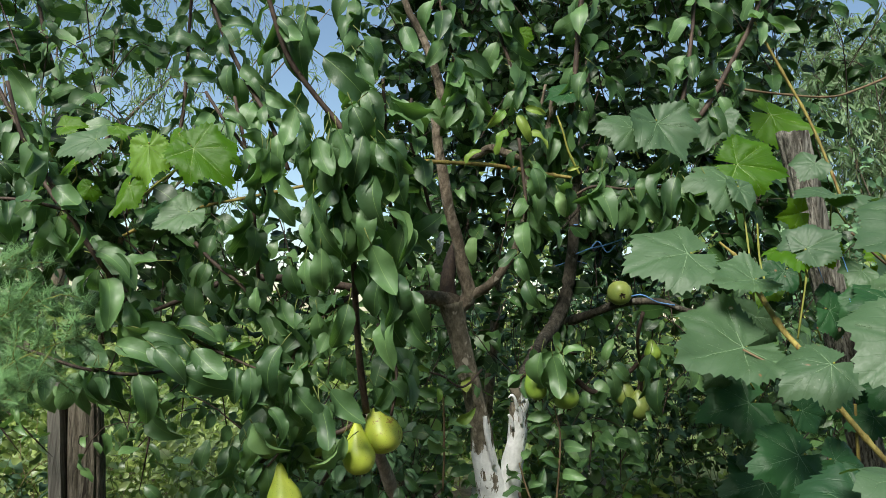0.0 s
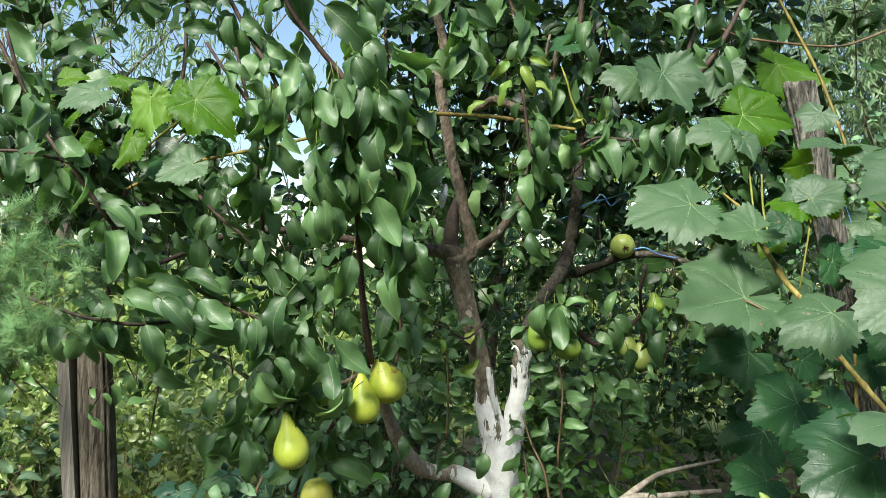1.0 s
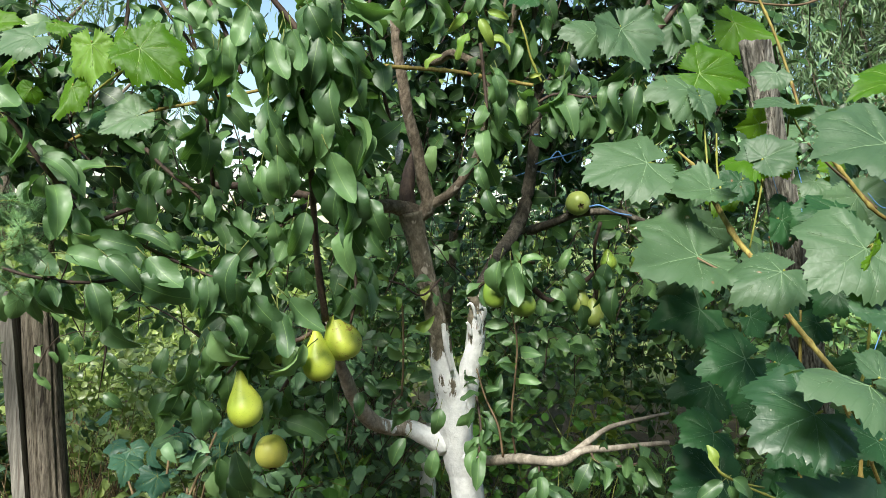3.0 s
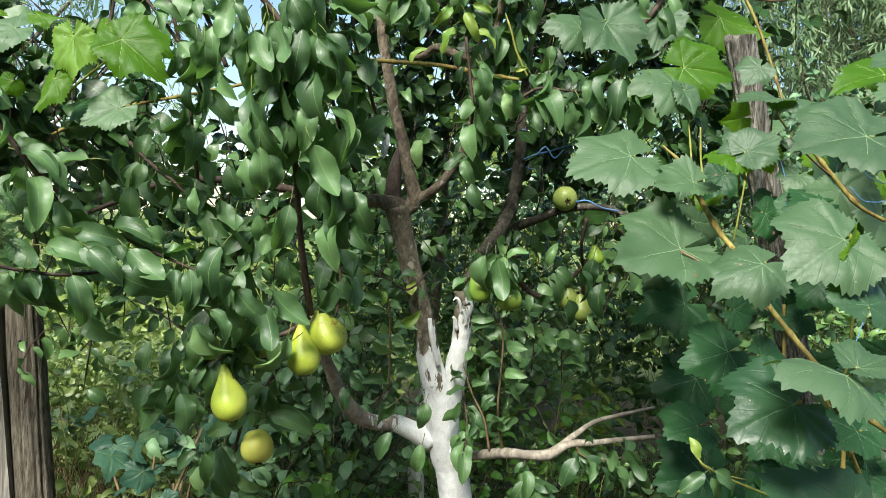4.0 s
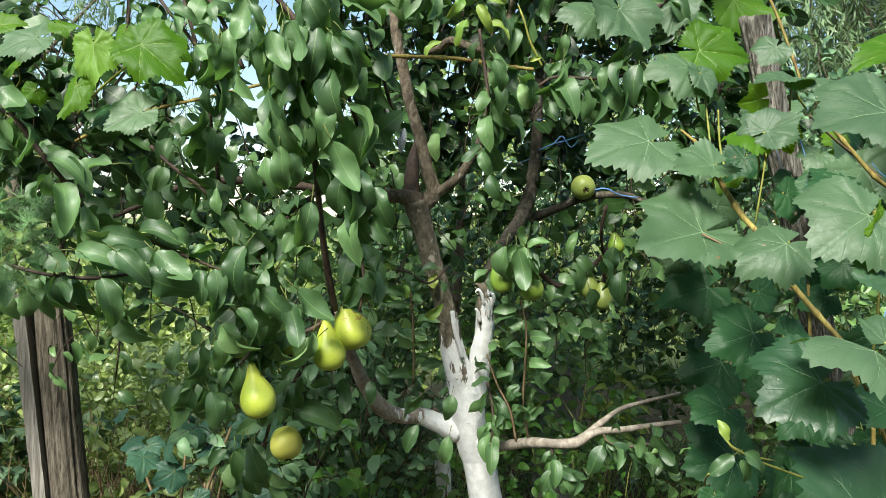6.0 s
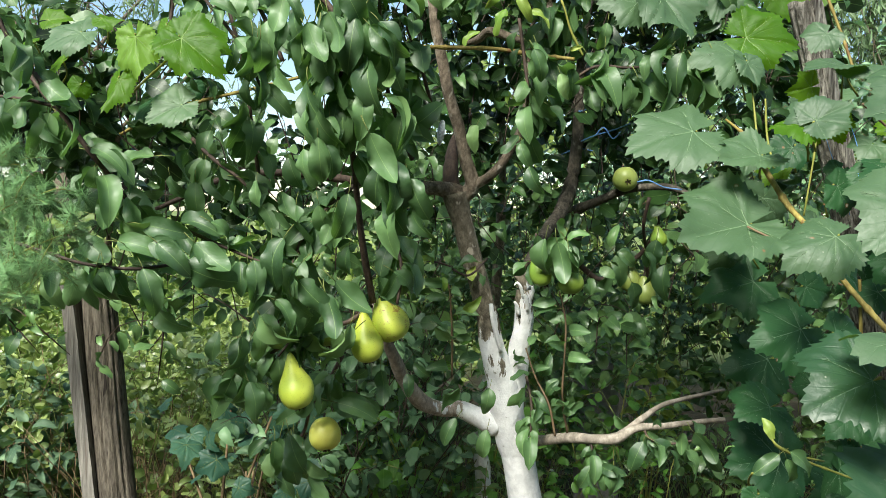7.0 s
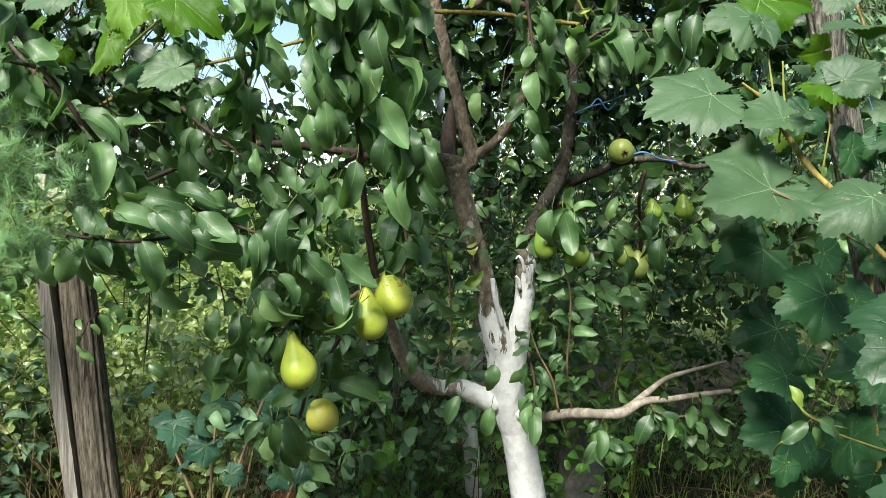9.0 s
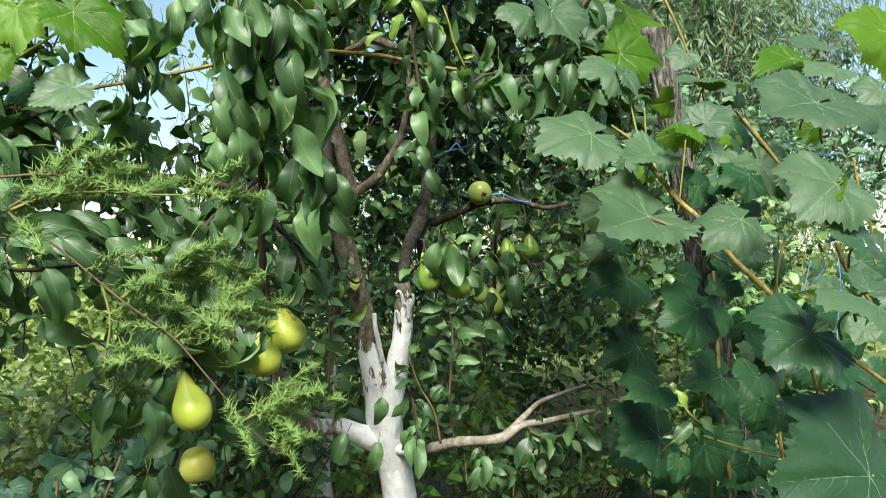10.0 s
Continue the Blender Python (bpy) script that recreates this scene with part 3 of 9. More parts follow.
LOW = leaf_set(SHADE_LEAF, PETIOLE, pear_shapes("shade_leaf", 8, 5))


def thicket(parent, seed, box, twigs, per_twig, size, material, stalk_material, name="foliage", droop=0.3, lean=(0, 0, 1), long=(0.25, 0.6), thin=1.0, wild=0.9, hole=None, low=None, spread=0.7, face=(0.0, -0.7, 0.7)):
    """Undergrowth: thin stems from the low parts of a box with leaves all along them."""
    rng = random.Random(seed)
    (x0, x1), (y0, y1), (z0, z1) = box
    verts, faces, poses = [], [], []
    for _ in range(twigs):
        a = Vector((rng.uniform(x0, x1), rng.uniform(y0, y1), rng.uniform(z0, z1)))
        if hole and hole(a):
            continue
        way = Vector((rng.uniform(-0.8, 0.8), rng.uniform(-0.6, 0.6), rng.uniform(-0.2, 0.8))) + Vector(lean) * 0.6
        way = way.normalized() * rng.uniform(*long)
        b = a + way * 0.5 + Vector((rng.uniform(-0.04, 0.04), rng.uniform(-0.04, 0.04), 0.03))
        c = a + way + Vector((0, 0, -0.05))
        line = curve_through([a, b, c], 3)
        tube_into(verts, faces, line, [0.0021 * thin * (0.25 if i == 0 else 1 - 0.7 * i / (len(line) - 1)) for i in range(len(line))], 4)
        poses += twig_leaves(rng, line, per_twig, size, droop, spread, face, 0.05, wild)
    tagged(part("stem_tangle", mesh_of("stem_tangle", verts, faces), stalk_material, parent), kind="stuff")
    shapes = low or SPARE
    return joined_leaves(parent, name, shapes, poses, material, stalk_material)


# ---- fruit ----
def pear_mesh(name, seed, neck=0.32, round_=1.0, lean=0.0):
    """A pear of height 1 hanging from the origin: narrow neck above, broad below, a hollow at the eye."""
    rng = random.Random(seed)
    rows, sides = 22, 24
    verts, faces = [], []
    for i in range(rows + 1):
        u = i / rows
        ang = math.pi * u
        base = math.sin(ang) ** 0.8 * 0.365 * round_
        k = neck + (1 - neck) * (1 / (1 + math.exp(-(u - 0.45) * 13)))
        r = base * k
        z = -(0.5 - 0.5 * math.cos(ang))
        if u > 0.93:
            z += 0.05 * ((u - 0.93) / 0.07) ** 2
        for s in range(sides):
            w = 2 * math.pi * s / sides
            lump = 1 + 0.05 * noise.noise(Vector((math.cos(w) * 1.3 + seed, math.sin(w) * 1.3, z * 2.2)))
            verts.append(Vector((r * lump * math.cos(w) + lean * (1 + z) ** 2 * 0.3, r * lump * math.sin(w), z)))
    for i in range(rows):
        for s in range(sides):
            q = i * sides
            faces.append((q + s, q + sides + s, q + sides + (s + 1) % sides, q + (s + 1) % sides))
    return mesh_of(name, verts, faces)


def pear(parent, seed, top, bottom, wide, material, label, neck=0.32, lean=0.0, stalk=None):
    """A fruit from its neck to its eye, with stalk and dried calyx."""
    top, bottom = Vector(top), Vector(bottom)
    way = bottom - top
    rot = way.to_track_quat("-Z", "Y").to_matrix().to_4x4()
    tall = way.length
    s = wide / (0.69 * tall)
    m = Matrix.Translation(top) @ rot @ Matrix.Diagonal((tall * s, tall * s, tall, 1))
    fruit = part("pear", pear_mesh("pear", seed, neck, 1.0, lean), material, parent, label, m)
    verts, faces = [], []
    foot = top + Vector((lean * 0.3 * tall * s, 0, -0.004))
    end = Vector(stalk) if stalk else top + Vector((0.004, 0.004, 0.028))
    tube_into(verts, faces, curve_through([foot, foot.lerp(end, 0.5) + Vector((0.003, 0, 0.002)), end], 4), [0.0022] * 8 + [0.0026], 6)
    part("stalk", mesh_of("stalk", verts, faces), TWIG, fruit)
    verts, faces = [], []
    eye = top + way * 0.955
    for k in range(5):
        w = 2 * math.pi * k / 5
        side = rot.to_3x3() @ Vector((math.cos(w), math.sin(w), 0))
        down = way.normalized()
        tube_into(verts, faces, [eye + side * 0.002 - down * 0.001, eye + side * 0.006 + down * 0.003, eye + side * 0.009 + down * 0.008], [0.0026, 0.002, 0.0004], 4)
    part("calyx", mesh_of("calyx", verts, faces), CALYX, fruit, "dried brown calyx")
    return fruit

# ---- ground ----
def ground():
    n, verts, faces = 90, [], []
    grid = [(-1 + 2 * i / n) for i in range(n + 1)]
    far = [math.copysign(abs(g) ** 3.2 * 400 + abs(g) * 9, g) for g in grid]
    for y in far:
        for x in far:
            near = max(0.0, 1 - math.hypot(x, y - 3) / 14)
            z = near * (0.05 * noise.noise(Vector((x * 1.1, y * 1.1, 0))) + 0.03 * noise.noise(Vector((x * 4, y * 4, 3)))) - 0.03
            verts.append(Vector((x, y + 2.5, z)))
    for j in range(n):
        for i in range(n):
            q = j * (n + 1) + i
            faces.append((q, q + 1, q + n + 2, q + n + 1))
    me = mesh_of("ground", verts, faces)
    me.materials.append(SOIL)
    tagged(new("ground", me), "dark garden soil with weeds and dry twigs", "ground", kind="structure")


ground()


# ---- the pear tree ----
tree = thing("pear_tree", (0.262, 1.86, 0.0), "pear tree with limewashed trunk, drooping leaves and ripening pears", "tree")
LIME = limewashed_bark("limewashed_bark", 0.985)
LIME_STUB = limewashed_bark("limewashed_stub", 1.065)
LIME_LIMB = limewashed_bark("limewashed_limb", 9.0, 0.021, ((0.25, 0.20, 0.16), (0.52, 0.43, 0.355)))

limb(tree, "trunk", [(0.329, 1.927, -0.040), (0.216, 1.840, 0.622), (0.186, 1.815, 0.740), (0.167, 1.800, 0.839), (0.157, 1.790, 0.894), (0.133, 1.765, 0.965), (0.110, 1.745, 1.071), (0.077, 1.735, 1.187), (0.056, 1.730, 1.262), (0.041, 1.725, 1.322)], (0.047, 0.0403, 0.0390, 0.0421, 0.0392, 0.0280, 0.0237, 0.0229, 0.0235, 0.0299), LIME, 18, 0.12, "forked trunk, limewashed white below and bare brown above", 7)
# second stem, cut off
limb(tree, "stem", [(0.175, 1.800, 0.819), (0.188, 1.790, 0.895), (0.195, 1.765, 0.966), (0.200, 1.745, 1.035), (0.201, 1.735, 1.095), (0.204, 1.745, 1.126), (0.208, 1.756, 1.142)], (0.0285, 0.0270, 0.0240, 0.0211, 0.0205, 0.0176, 0.0105), LIME_STUB, 16, 0.2, "second stem with flaking lime")
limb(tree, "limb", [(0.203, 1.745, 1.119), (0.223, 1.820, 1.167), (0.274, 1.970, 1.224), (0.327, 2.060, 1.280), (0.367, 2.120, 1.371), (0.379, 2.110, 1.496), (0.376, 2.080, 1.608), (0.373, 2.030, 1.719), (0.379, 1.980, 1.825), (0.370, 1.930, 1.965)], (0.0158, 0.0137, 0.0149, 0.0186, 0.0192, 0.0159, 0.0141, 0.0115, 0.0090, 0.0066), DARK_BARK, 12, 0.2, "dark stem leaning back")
limb(tree, "stub", [(0.200, 1.730, 1.108), (0.192, 1.725, 1.130), (0.180, 1.720, 1.143)], (0.0144, 0.0130, 0.0091), LIME_STUB, 10, 0.2, "short cut stub")
FLAKE = limewashed_bark("flaking_lime", 9.0)
limb(tree, "stub", [(0.190, 1.790, 0.757), (0.214, 1.765, 0.752), (0.231, 1.752, 0.749)], (0.0150, 0.0100, 0.0030), FLAKE, 10, 0.2, "short pointed limewashed stub")
limb(tree, "snag", [(0.150, 1.735, 0.963), (0.138, 1.715, 1.006), (0.127, 1.700, 1.046), (0.123, 1.695, 1.077)], (0.0052, 0.0058, 0.0051, 0.0045), FLAKE, 9, 0.35, "short white snag")
for points in ([(0.196, 1.716, 1.090), (0.190, 1.708, 1.112), (0.181, 1.704, 1.124), (0.174, 1.703, 1.118)], [(0.207, 1.716, 1.060), (0.204, 1.708, 1.082), (0.198, 1.704, 1.099)], [(0.188, 1.720, 1.050), (0.183, 1.712, 1.070), (0.176, 1.708, 1.081)], [(0.214, 1.724, 1.084), (0.217, 1.714, 1.103), (0.214, 1.708, 1.116)]):
    limb(tree, "bark_flap", points, [0.0036, 0.0042, 0.0030, 0.0012][:len(points)], FLAKE, 7, 0.6, "curled strip of limed bark peeling off")
limb(tree, "limb", [(0.147, 1.810, 0.771), (0.106, 1.800, 0.795), (0.058, 1.790, 0.815), (0.006, 1.760, 0.826), (-0.035, 1.730, 0.853), (-0.070, 1.690, 0.912), (-0.092, 1.640, 0.977), (-0.110, 1.580, 1.039), (-0.123, 1.530, 1.091)], (0.0287, 0.0224, 0.0189, 0.0186, 0.0176, 0.0159, 0.0130, 0.0101, 0.0075), LIME_LIMB, 12, 0.2, "limb limewashed near the trunk")
limb(tree, "limb", [(0.213, 1.820, 0.732), (0.254, 1.740, 0.760), (0.293, 1.660, 0.790), (0.346, 1.610, 0.802), (0.386, 1.600, 0.808), (0.428, 1.600, 0.830), (0.492, 1.610, 0.833), (0.557, 1.620, 0.839), (0.620, 1.620, 0.846)], (0.0137, 0.0118, 0.0113, 0.0109, 0.0115, 0.0084, 0.0067, 0.0061, 0.0049), PALE_BARK, 10, 0.16, "pale bare limb")
limb(tree, "branch", [(0.374, 1.600, 0.804), (0.405, 1.605, 0.821), (0.445, 1.620, 0.846), (0.498, 1.660, 0.865), (0.575, 1.700, 0.874), (0.665, 1.750, 0.880)], (0.0084, 0.0079, 0.0067, 0.0056, 0.0045, 0.0033), PALE_BARK, 10, 0.16, "")
limb(tree, "limb", [(0.052, 1.730, 1.310), (0.078, 1.720, 1.339), (0.061, 1.710, 1.400), (0.046, 1.700, 1.466), (0.024, 1.690, 1.532), (0.009, 1.675, 1.601), (-0.004, 1.660, 1.657), (-0.015, 1.645, 1.729)], (0.0196, 0.0169, 0.0142, 0.0128, 0.0127, 0.0120, 0.0113, 0.0099), BARK, 12, 0.16, "")
limb(tree, "limb", [(0.006, 1.647, 1.729), (-0.010, 1.630, 1.793), (-0.026, 1.610, 1.836), (-0.053, 1.600, 1.894), (-0.083, 1.580, 1.940), (-0.112, 1.560, 2.023), (-0.129, 1.540, 2.136)], (0.0099, 0.0098, 0.0091, 0.0084, 0.0072, 0.0059, 0.0041), BARK, 10, 0.16, "")
limb(tree, "limb", [(0.043, 1.735, 1.306), (0.031, 1.745, 1.350), (0.032, 1.755, 1.402), (0.037, 1.770, 1.432), (0.041, 1.790, 1.455), (0.044, 1.810, 1.475)], (0.0196, 0.0184, 0.0160, 0.0124, 0.0081, 0.0041), TWIG, 12, 0.16, "")
limb(tree, "limb", [(0.070, 1.720, 1.336), (0.106, 1.710, 1.352), (0.138, 1.700, 1.383), (0.159, 1.690, 1.415), (0.177, 1.680, 1.452), (0.187, 1.660, 1.505), (0.190, 1.640, 1.581), (0.191, 1.620, 1.648), (0.204, 1.600, 1.714), (0.216, 1.580, 1.789)], (0.0130, 0.0110, 0.0103, 0.0096, 0.0089, 0.0063, 0.0049, 0.0043, 0.0036, 0.0030), BARK, 10, 0.16, "")
limb(tree, "limb", [(0.049, 1.725, 1.318), (0.001, 1.710, 1.331), (-0.054, 1.700, 1.330), (-0.084, 1.690, 1.332), (-0.119, 1.680, 1.335)], (0.0221, 0.0161, 0.0141, 0.0121, 0.0108), BARK, 10, 0.16, "")
limb(tree, "branch", [(-0.108, 1.683, 1.335), (-0.119, 1.680, 1.335), (-0.213, 1.660, 1.348), (-0.312, 1.630, 1.357), (-0.395, 1.600, 1.351), (-0.454, 1.580, 1.334), (-0.501, 1.560, 1.307), (-0.562, 1.540, 1.276)], (0.0108, 0.0108, 0.0094, 0.0080, 0.0072, 0.0066, 0.0053, 0.0041), TWIG, 10, 0.16, "")
# hanging and upright twigs
limb(tree, "branch", [(0.057, 1.660, 1.637), (0.084, 1.650, 1.645), (0.107, 1.640, 1.659), (0.143, 1.630, 1.648), (0.182, 1.620, 1.634), (0.201, 1.640, 1.632)], (0.0040, 0.0075, 0.0090, 0.0085, 0.0070, 0.0040), BARK, 9, 0.35, "short rough dead branch")
limb(tree, "twig", [(-0.304, 1.200, 1.845), (-0.282, 1.220, 1.769), (-0.256, 1.235, 1.704), (-0.210, 1.250, 1.647), (-0.159, 1.260, 1.585), (-0.142, 1.270, 1.503)], (0.0041, 0.0041, 0.0047, 0.0047, 0.0052, 0.0053), TWIG, 7, 0.1, "")
limb(tree, "twig", [(-0.157, 1.270, 1.505), (-0.148, 1.300, 1.437), (-0.142, 1.340, 1.366), (-0.138, 1.400, 1.269), (-0.131, 1.450, 1.185), (-0.119, 1.480, 1.103)], (0.0048, 0.0049, 0.0051, 0.0063, 0.0071, 0.0073), TWIG, 7, 0.1, "")
limb(tree, "twig", [(-0.671, 1.160, 1.625), (-0.646, 1.170, 1.542), (-0.608, 1.180, 1.483), (-0.574, 1.190, 1.428), (-0.539, 1.210, 1.367), (-0.506, 1.230, 1.317), (-0.483, 1.260, 1.263)], (0.0031, 0.0031, 0.0036, 0.0040, 0.0041, 0.0037, 0.0033), TWIG, 7, 0.1, "")
limb(tree, "twig", [(-0.666, 1.100, 1.253), (-0.616, 1.110, 1.232), (-0.564, 1.115, 1.215), (-0.506, 1.120, 1.197), (-0.437, 1.140, 1.189), (-0.378, 1.200, 1.197)], (0.0025, 0.0025, 0.0025, 0.0025, 0.0026, 0.0027), TWIG, 7, 0.1, "")
limb(tree, "twig", [(-0.740, 1.200, 1.439), (-0.684, 1.200, 1.448), (-0.629, 1.200, 1.443), (-0.579, 1.200, 1.432)], (0.0023, 0.0027, 0.0027, 0.0032), TWIG, 7, 0.1, "")
limb(tree, "twig", [(-0.393, 1.420, 1.688), (-0.369, 1.420, 1.601), (-0.351, 1.430, 1.514), (-0.343, 1.440, 1.435), (-0.337, 1.450, 1.375), (-0.336, 1.500, 1.304)], (0.0032, 0.0032, 0.0032, 0.0038, 0.0038, 0.0040), TWIG, 7, 0.1, "")
limb(tree, "twig", [(-0.435, 1.380, 1.683), (-0.399, 1.360, 1.636), (-0.366, 1.360, 1.596), (-0.340, 1.370, 1.557), (-0.317, 1.400, 1.500)], (0.0031, 0.0031, 0.0031, 0.0031, 0.0026), TWIG, 7, 0.1, "")
limb(tree, "twig", [(-0.652, 1.900, 2.125), (-0.652, 1.900, 1.976), (-0.644, 1.880, 1.853), (-0.640, 1.860, 1.740), (-0.655, 1.840, 1.615)], (0.0043, 0.0043, 0.0050, 0.0049, 0.0049), TWIG, 7, 0.1, "")
limb(tree, "twig", [(-1.059, 1.900, 2.134), (-1.014, 1.880, 1.980), (-0.966, 1.860, 1.860), (-0.905, 1.840, 1.750), (-0.803, 1.800, 1.628)], (0.0050, 0.0050, 0.0049, 0.0049, 0.0048), TWIG, 7, 0.1, "")
limb(tree, "twig", [(-0.907, 1.500, 1.745), (-0.843, 1.480, 1.651), (-0.787, 1.450, 1.569), (-0.712, 1.400, 1.488), (-0.625, 1.360, 1.404), (-0.558, 1.320, 1.335)], (0.0040, 0.0039, 0.0044, 0.0042, 0.0041, 0.0040), TWIG, 7, 0.1, "")
limb(tree, "twig", [(-0.569, 1.700, 2.066), (-0.500, 1.680, 1.902), (-0.431, 1.660, 1.782), (-0.371, 1.640, 1.691), (-0.324, 1.620, 1.589)], (0.0051, 0.0051, 0.0050, 0.0049, 0.0049), TWIG, 7, 0.1, "")
limb(tree, "twig", [(-0.193, 1.500, 1.979), (-0.182, 1.500, 1.873), (-0.172, 1.500, 1.792), (-0.151, 1.520, 1.694)], (0.0040, 0.0040, 0.0040, 0.0040), TWIG, 7, 0.1, "")
limb(tree, "twig", [(0.292, 1.580, 2.053), (0.283, 1.580, 1.927), (0.278, 1.580, 1.816), (0.273, 1.600, 1.711), (0.274, 1.650, 1.635)], (0.0060, 0.0060, 0.0060, 0.0060, 0.0068), TWIG, 7, 0.1, "")
limb(tree, "twig", [(0.502, 1.500, 2.026), (0.492, 1.480, 1.887), (0.476, 1.460, 1.787), (0.461, 1.450, 1.699), (0.448, 1.450, 1.615)], (0.0040, 0.0039, 0.0044, 0.0044, 0.0038), TWIG, 7, 0.1, "")
limb(tree, "twig", [(0.633, 1.480, 1.999), (0.612, 1.470, 1.912), (0.570, 1.460, 1.826), (0.528, 1.450, 1.747), (0.496, 1.450, 1.695), (0.457, 1.480, 1.656)], (0.0050, 0.0050, 0.0050, 0.0055, 0.0055, 0.0056), TWIG, 7, 0.1, "")
limb(tree, "twig", [(0.087, 1.500, 2.005), (0.103, 1.500, 1.887), (0.135, 1.500, 1.795), (0.167, 1.500, 1.704)], (0.0034, 0.0034, 0.0040, 0.0040), TWIG, 7, 0.1, "")
limb(tree, "twig", [(-0.027, 1.450, 1.976), (0.001, 1.450, 1.840), (0.032, 1.440, 1.760), (0.045, 1.420, 1.688)], (0.0033, 0.0033, 0.0033, 0.0032), TWIG, 7, 0.1, "")
limb(tree, "twig", [(0.155, 1.500, 1.652), (0.168, 1.500, 1.565), (0.175, 1.500, 1.500), (0.166, 1.520, 1.436)], (0.0034, 0.0034, 0.0028, 0.0029), TWIG, 7, 0.1, "")
limb(tree, "twig", [(0.242, 1.450, 1.518), (0.288, 1.420, 1.547), (0.348, 1.400, 1.542), (0.415, 1.380, 1.547), (0.472, 1.360, 1.546)], (0.0027, 0.0027, 0.0026, 0.0026, 0.0021), TWIG, 7, 0.1, "")
limb(tree, "twig", [(0.242, 1.600, 1.785), (0.228, 1.600, 1.692), (0.227, 1.620, 1.638), (0.218, 1.660, 1.561), (0.207, 1.700, 1.493)], (0.0097, 0.0091, 0.0086, 0.0081, 0.0077), BARK, 7, 0.1, "")
limb(tree, "twig", [(-0.473, 1.500, 1.414), (-0.425, 1.480, 1.373), (-0.357, 1.460, 1.323), (-0.302, 1.450, 1.242), (-0.270, 1.450, 1.181)], (0.0040, 0.0039, 0.0033, 0.0033, 0.0027), TWIG, 7, 0.1, "")
limb(tree, "twig", [(-0.549, 1.350, 1.320), (-0.480, 1.340, 1.266), (-0.403, 1.330, 1.231), (-0.319, 1.330, 1.196), (-0.246, 1.340, 1.169)], (0.0031, 0.0030, 0.0030, 0.0025, 0.0025), TWIG, 7, 0.1, "")
limb(tree, "twig", [(-0.137, 1.500, 1.344), (-0.203, 1.460, 1.287), (-0.247, 1.430, 1.224), (-0.272, 1.420, 1.142), (-0.290, 1.420, 1.059)], (0.0051, 0.0044, 0.0038, 0.0032, 0.0027), TWIG, 7, 0.1, "")
limb(tree, "twig", [(-0.107, 1.500, 1.270), (-0.075, 1.450, 1.219), (-0.061, 1.420, 1.169), (-0.069, 1.420, 1.107)], (0.0045, 0.0038, 0.0032, 0.0027), TWIG, 7, 0.1, "")
limb(tree, "twig", [(-0.123, 1.500, 1.095), (-0.168, 1.480, 1.064), (-0.218, 1.470, 1.054), (-0.273, 1.440, 1.031), (-0.311, 1.430, 1.006), (-0.360, 1.430, 0.974)], (0.0051, 0.0045, 0.0044, 0.0038, 0.0032, 0.0022), TWIG, 7, 0.1, "")
limb(tree, "twig", [(-0.192, 1.600, 0.976), (-0.228, 1.620, 0.912), (-0.268, 1.660, 0.854), (-0.292, 1.700, 0.781), (-0.332, 1.700, 0.731)], (0.0048, 0.0043, 0.0044, 0.0038, 0.0032), TWIG, 7, 0.1, "")
limb(tree, "twig", [(0.208, 1.730, 0.909), (0.217, 1.700, 0.852), (0.214, 1.680, 0.794)], (0.0033, 0.0026, 0.0025), TWIG, 7, 0.1, "")
limb(tree, "twig", [(0.114, 1.720, 1.176), (0.068, 1.600, 1.147), (0.020, 1.550, 1.173), (-0.024, 1.520, 1.184)], (0.0026, 0.0024, 0.0023, 0.0017), TWIG, 7, 0.1, "")
limb(tree, "twig", [(0.293, 1.660, 0.795), (0.276, 1.640, 0.881), (0.276, 1.620, 0.983), (0.276, 1.620, 1.056), (0.263, 1.630, 1.114)], (0.0026, 0.0025, 0.0022, 0.0020, 0.0015), RED_STALK, 7, 0.1, "")
limb(tree, "twig", [(0.268, 1.680, 0.788), (0.253, 1.680, 0.858), (0.224, 1.700, 0.916), (0.202, 1.700, 0.979)], (0.0027, 0.0025, 0.0022, 0.0016), RED_STALK, 7, 0.1, "")
limb(tree, "twig", [(0.040, 1.800, 0.890), (0.039, 1.780, 0.986), (0.032, 1.760, 1.093), (0.020, 1.750, 1.145)], (0.0026, 0.0024, 0.0020, 0.0017), RED_STALK, 7, 0.1, "")
limb(tree, "twig", [(0.445, 1.620, 0.840), (0.448, 1.580, 0.815), (0.488, 1.550, 0.813), (0.548, 1.550, 0.825)], (0.0024, 0.0024, 0.0023, 0.0018), TWIG, 7, 0.1, "")
limb(tree, "twig", [(0.335, 1.620, 0.801), (0.340, 1.600, 0.759), (0.366, 1.580, 0.754)], (0.0024, 0.0024, 0.0018), TWIG, 7, 0.1, "")
limb(tree, "twig", [(0.195, 1.700, 1.155), (0.221, 1.620, 1.198), (0.251, 1.580, 1.225), (0.295, 1.560, 1.227)], (0.0051, 0.0043, 0.0036, 0.0029), TWIG, 7, 0.1, "")
limb(tree, "twig", [(-0.056, 1.700, 1.394), (-0.083, 1.600, 1.467), (-0.100, 1.500, 1.529), (-0.104, 1.450, 1.603), (-0.109, 1.420, 1.677), (-0.114, 1.400, 1.730)], (0.0058, 0.0048, 0.0040, 0.0038, 0.0032, 0.0032), TWIG, 7, 0.1, "")
limb(tree, "twig", [(-0.015, 1.600, 1.505), (-0.038, 1.520, 1.580), (-0.060, 1.480, 1.634), (-0.061, 1.460, 1.712)], (0.0042, 0.0034, 0.0033, 0.0028), TWIG, 7, 0.1, "")

SHOOTS = []


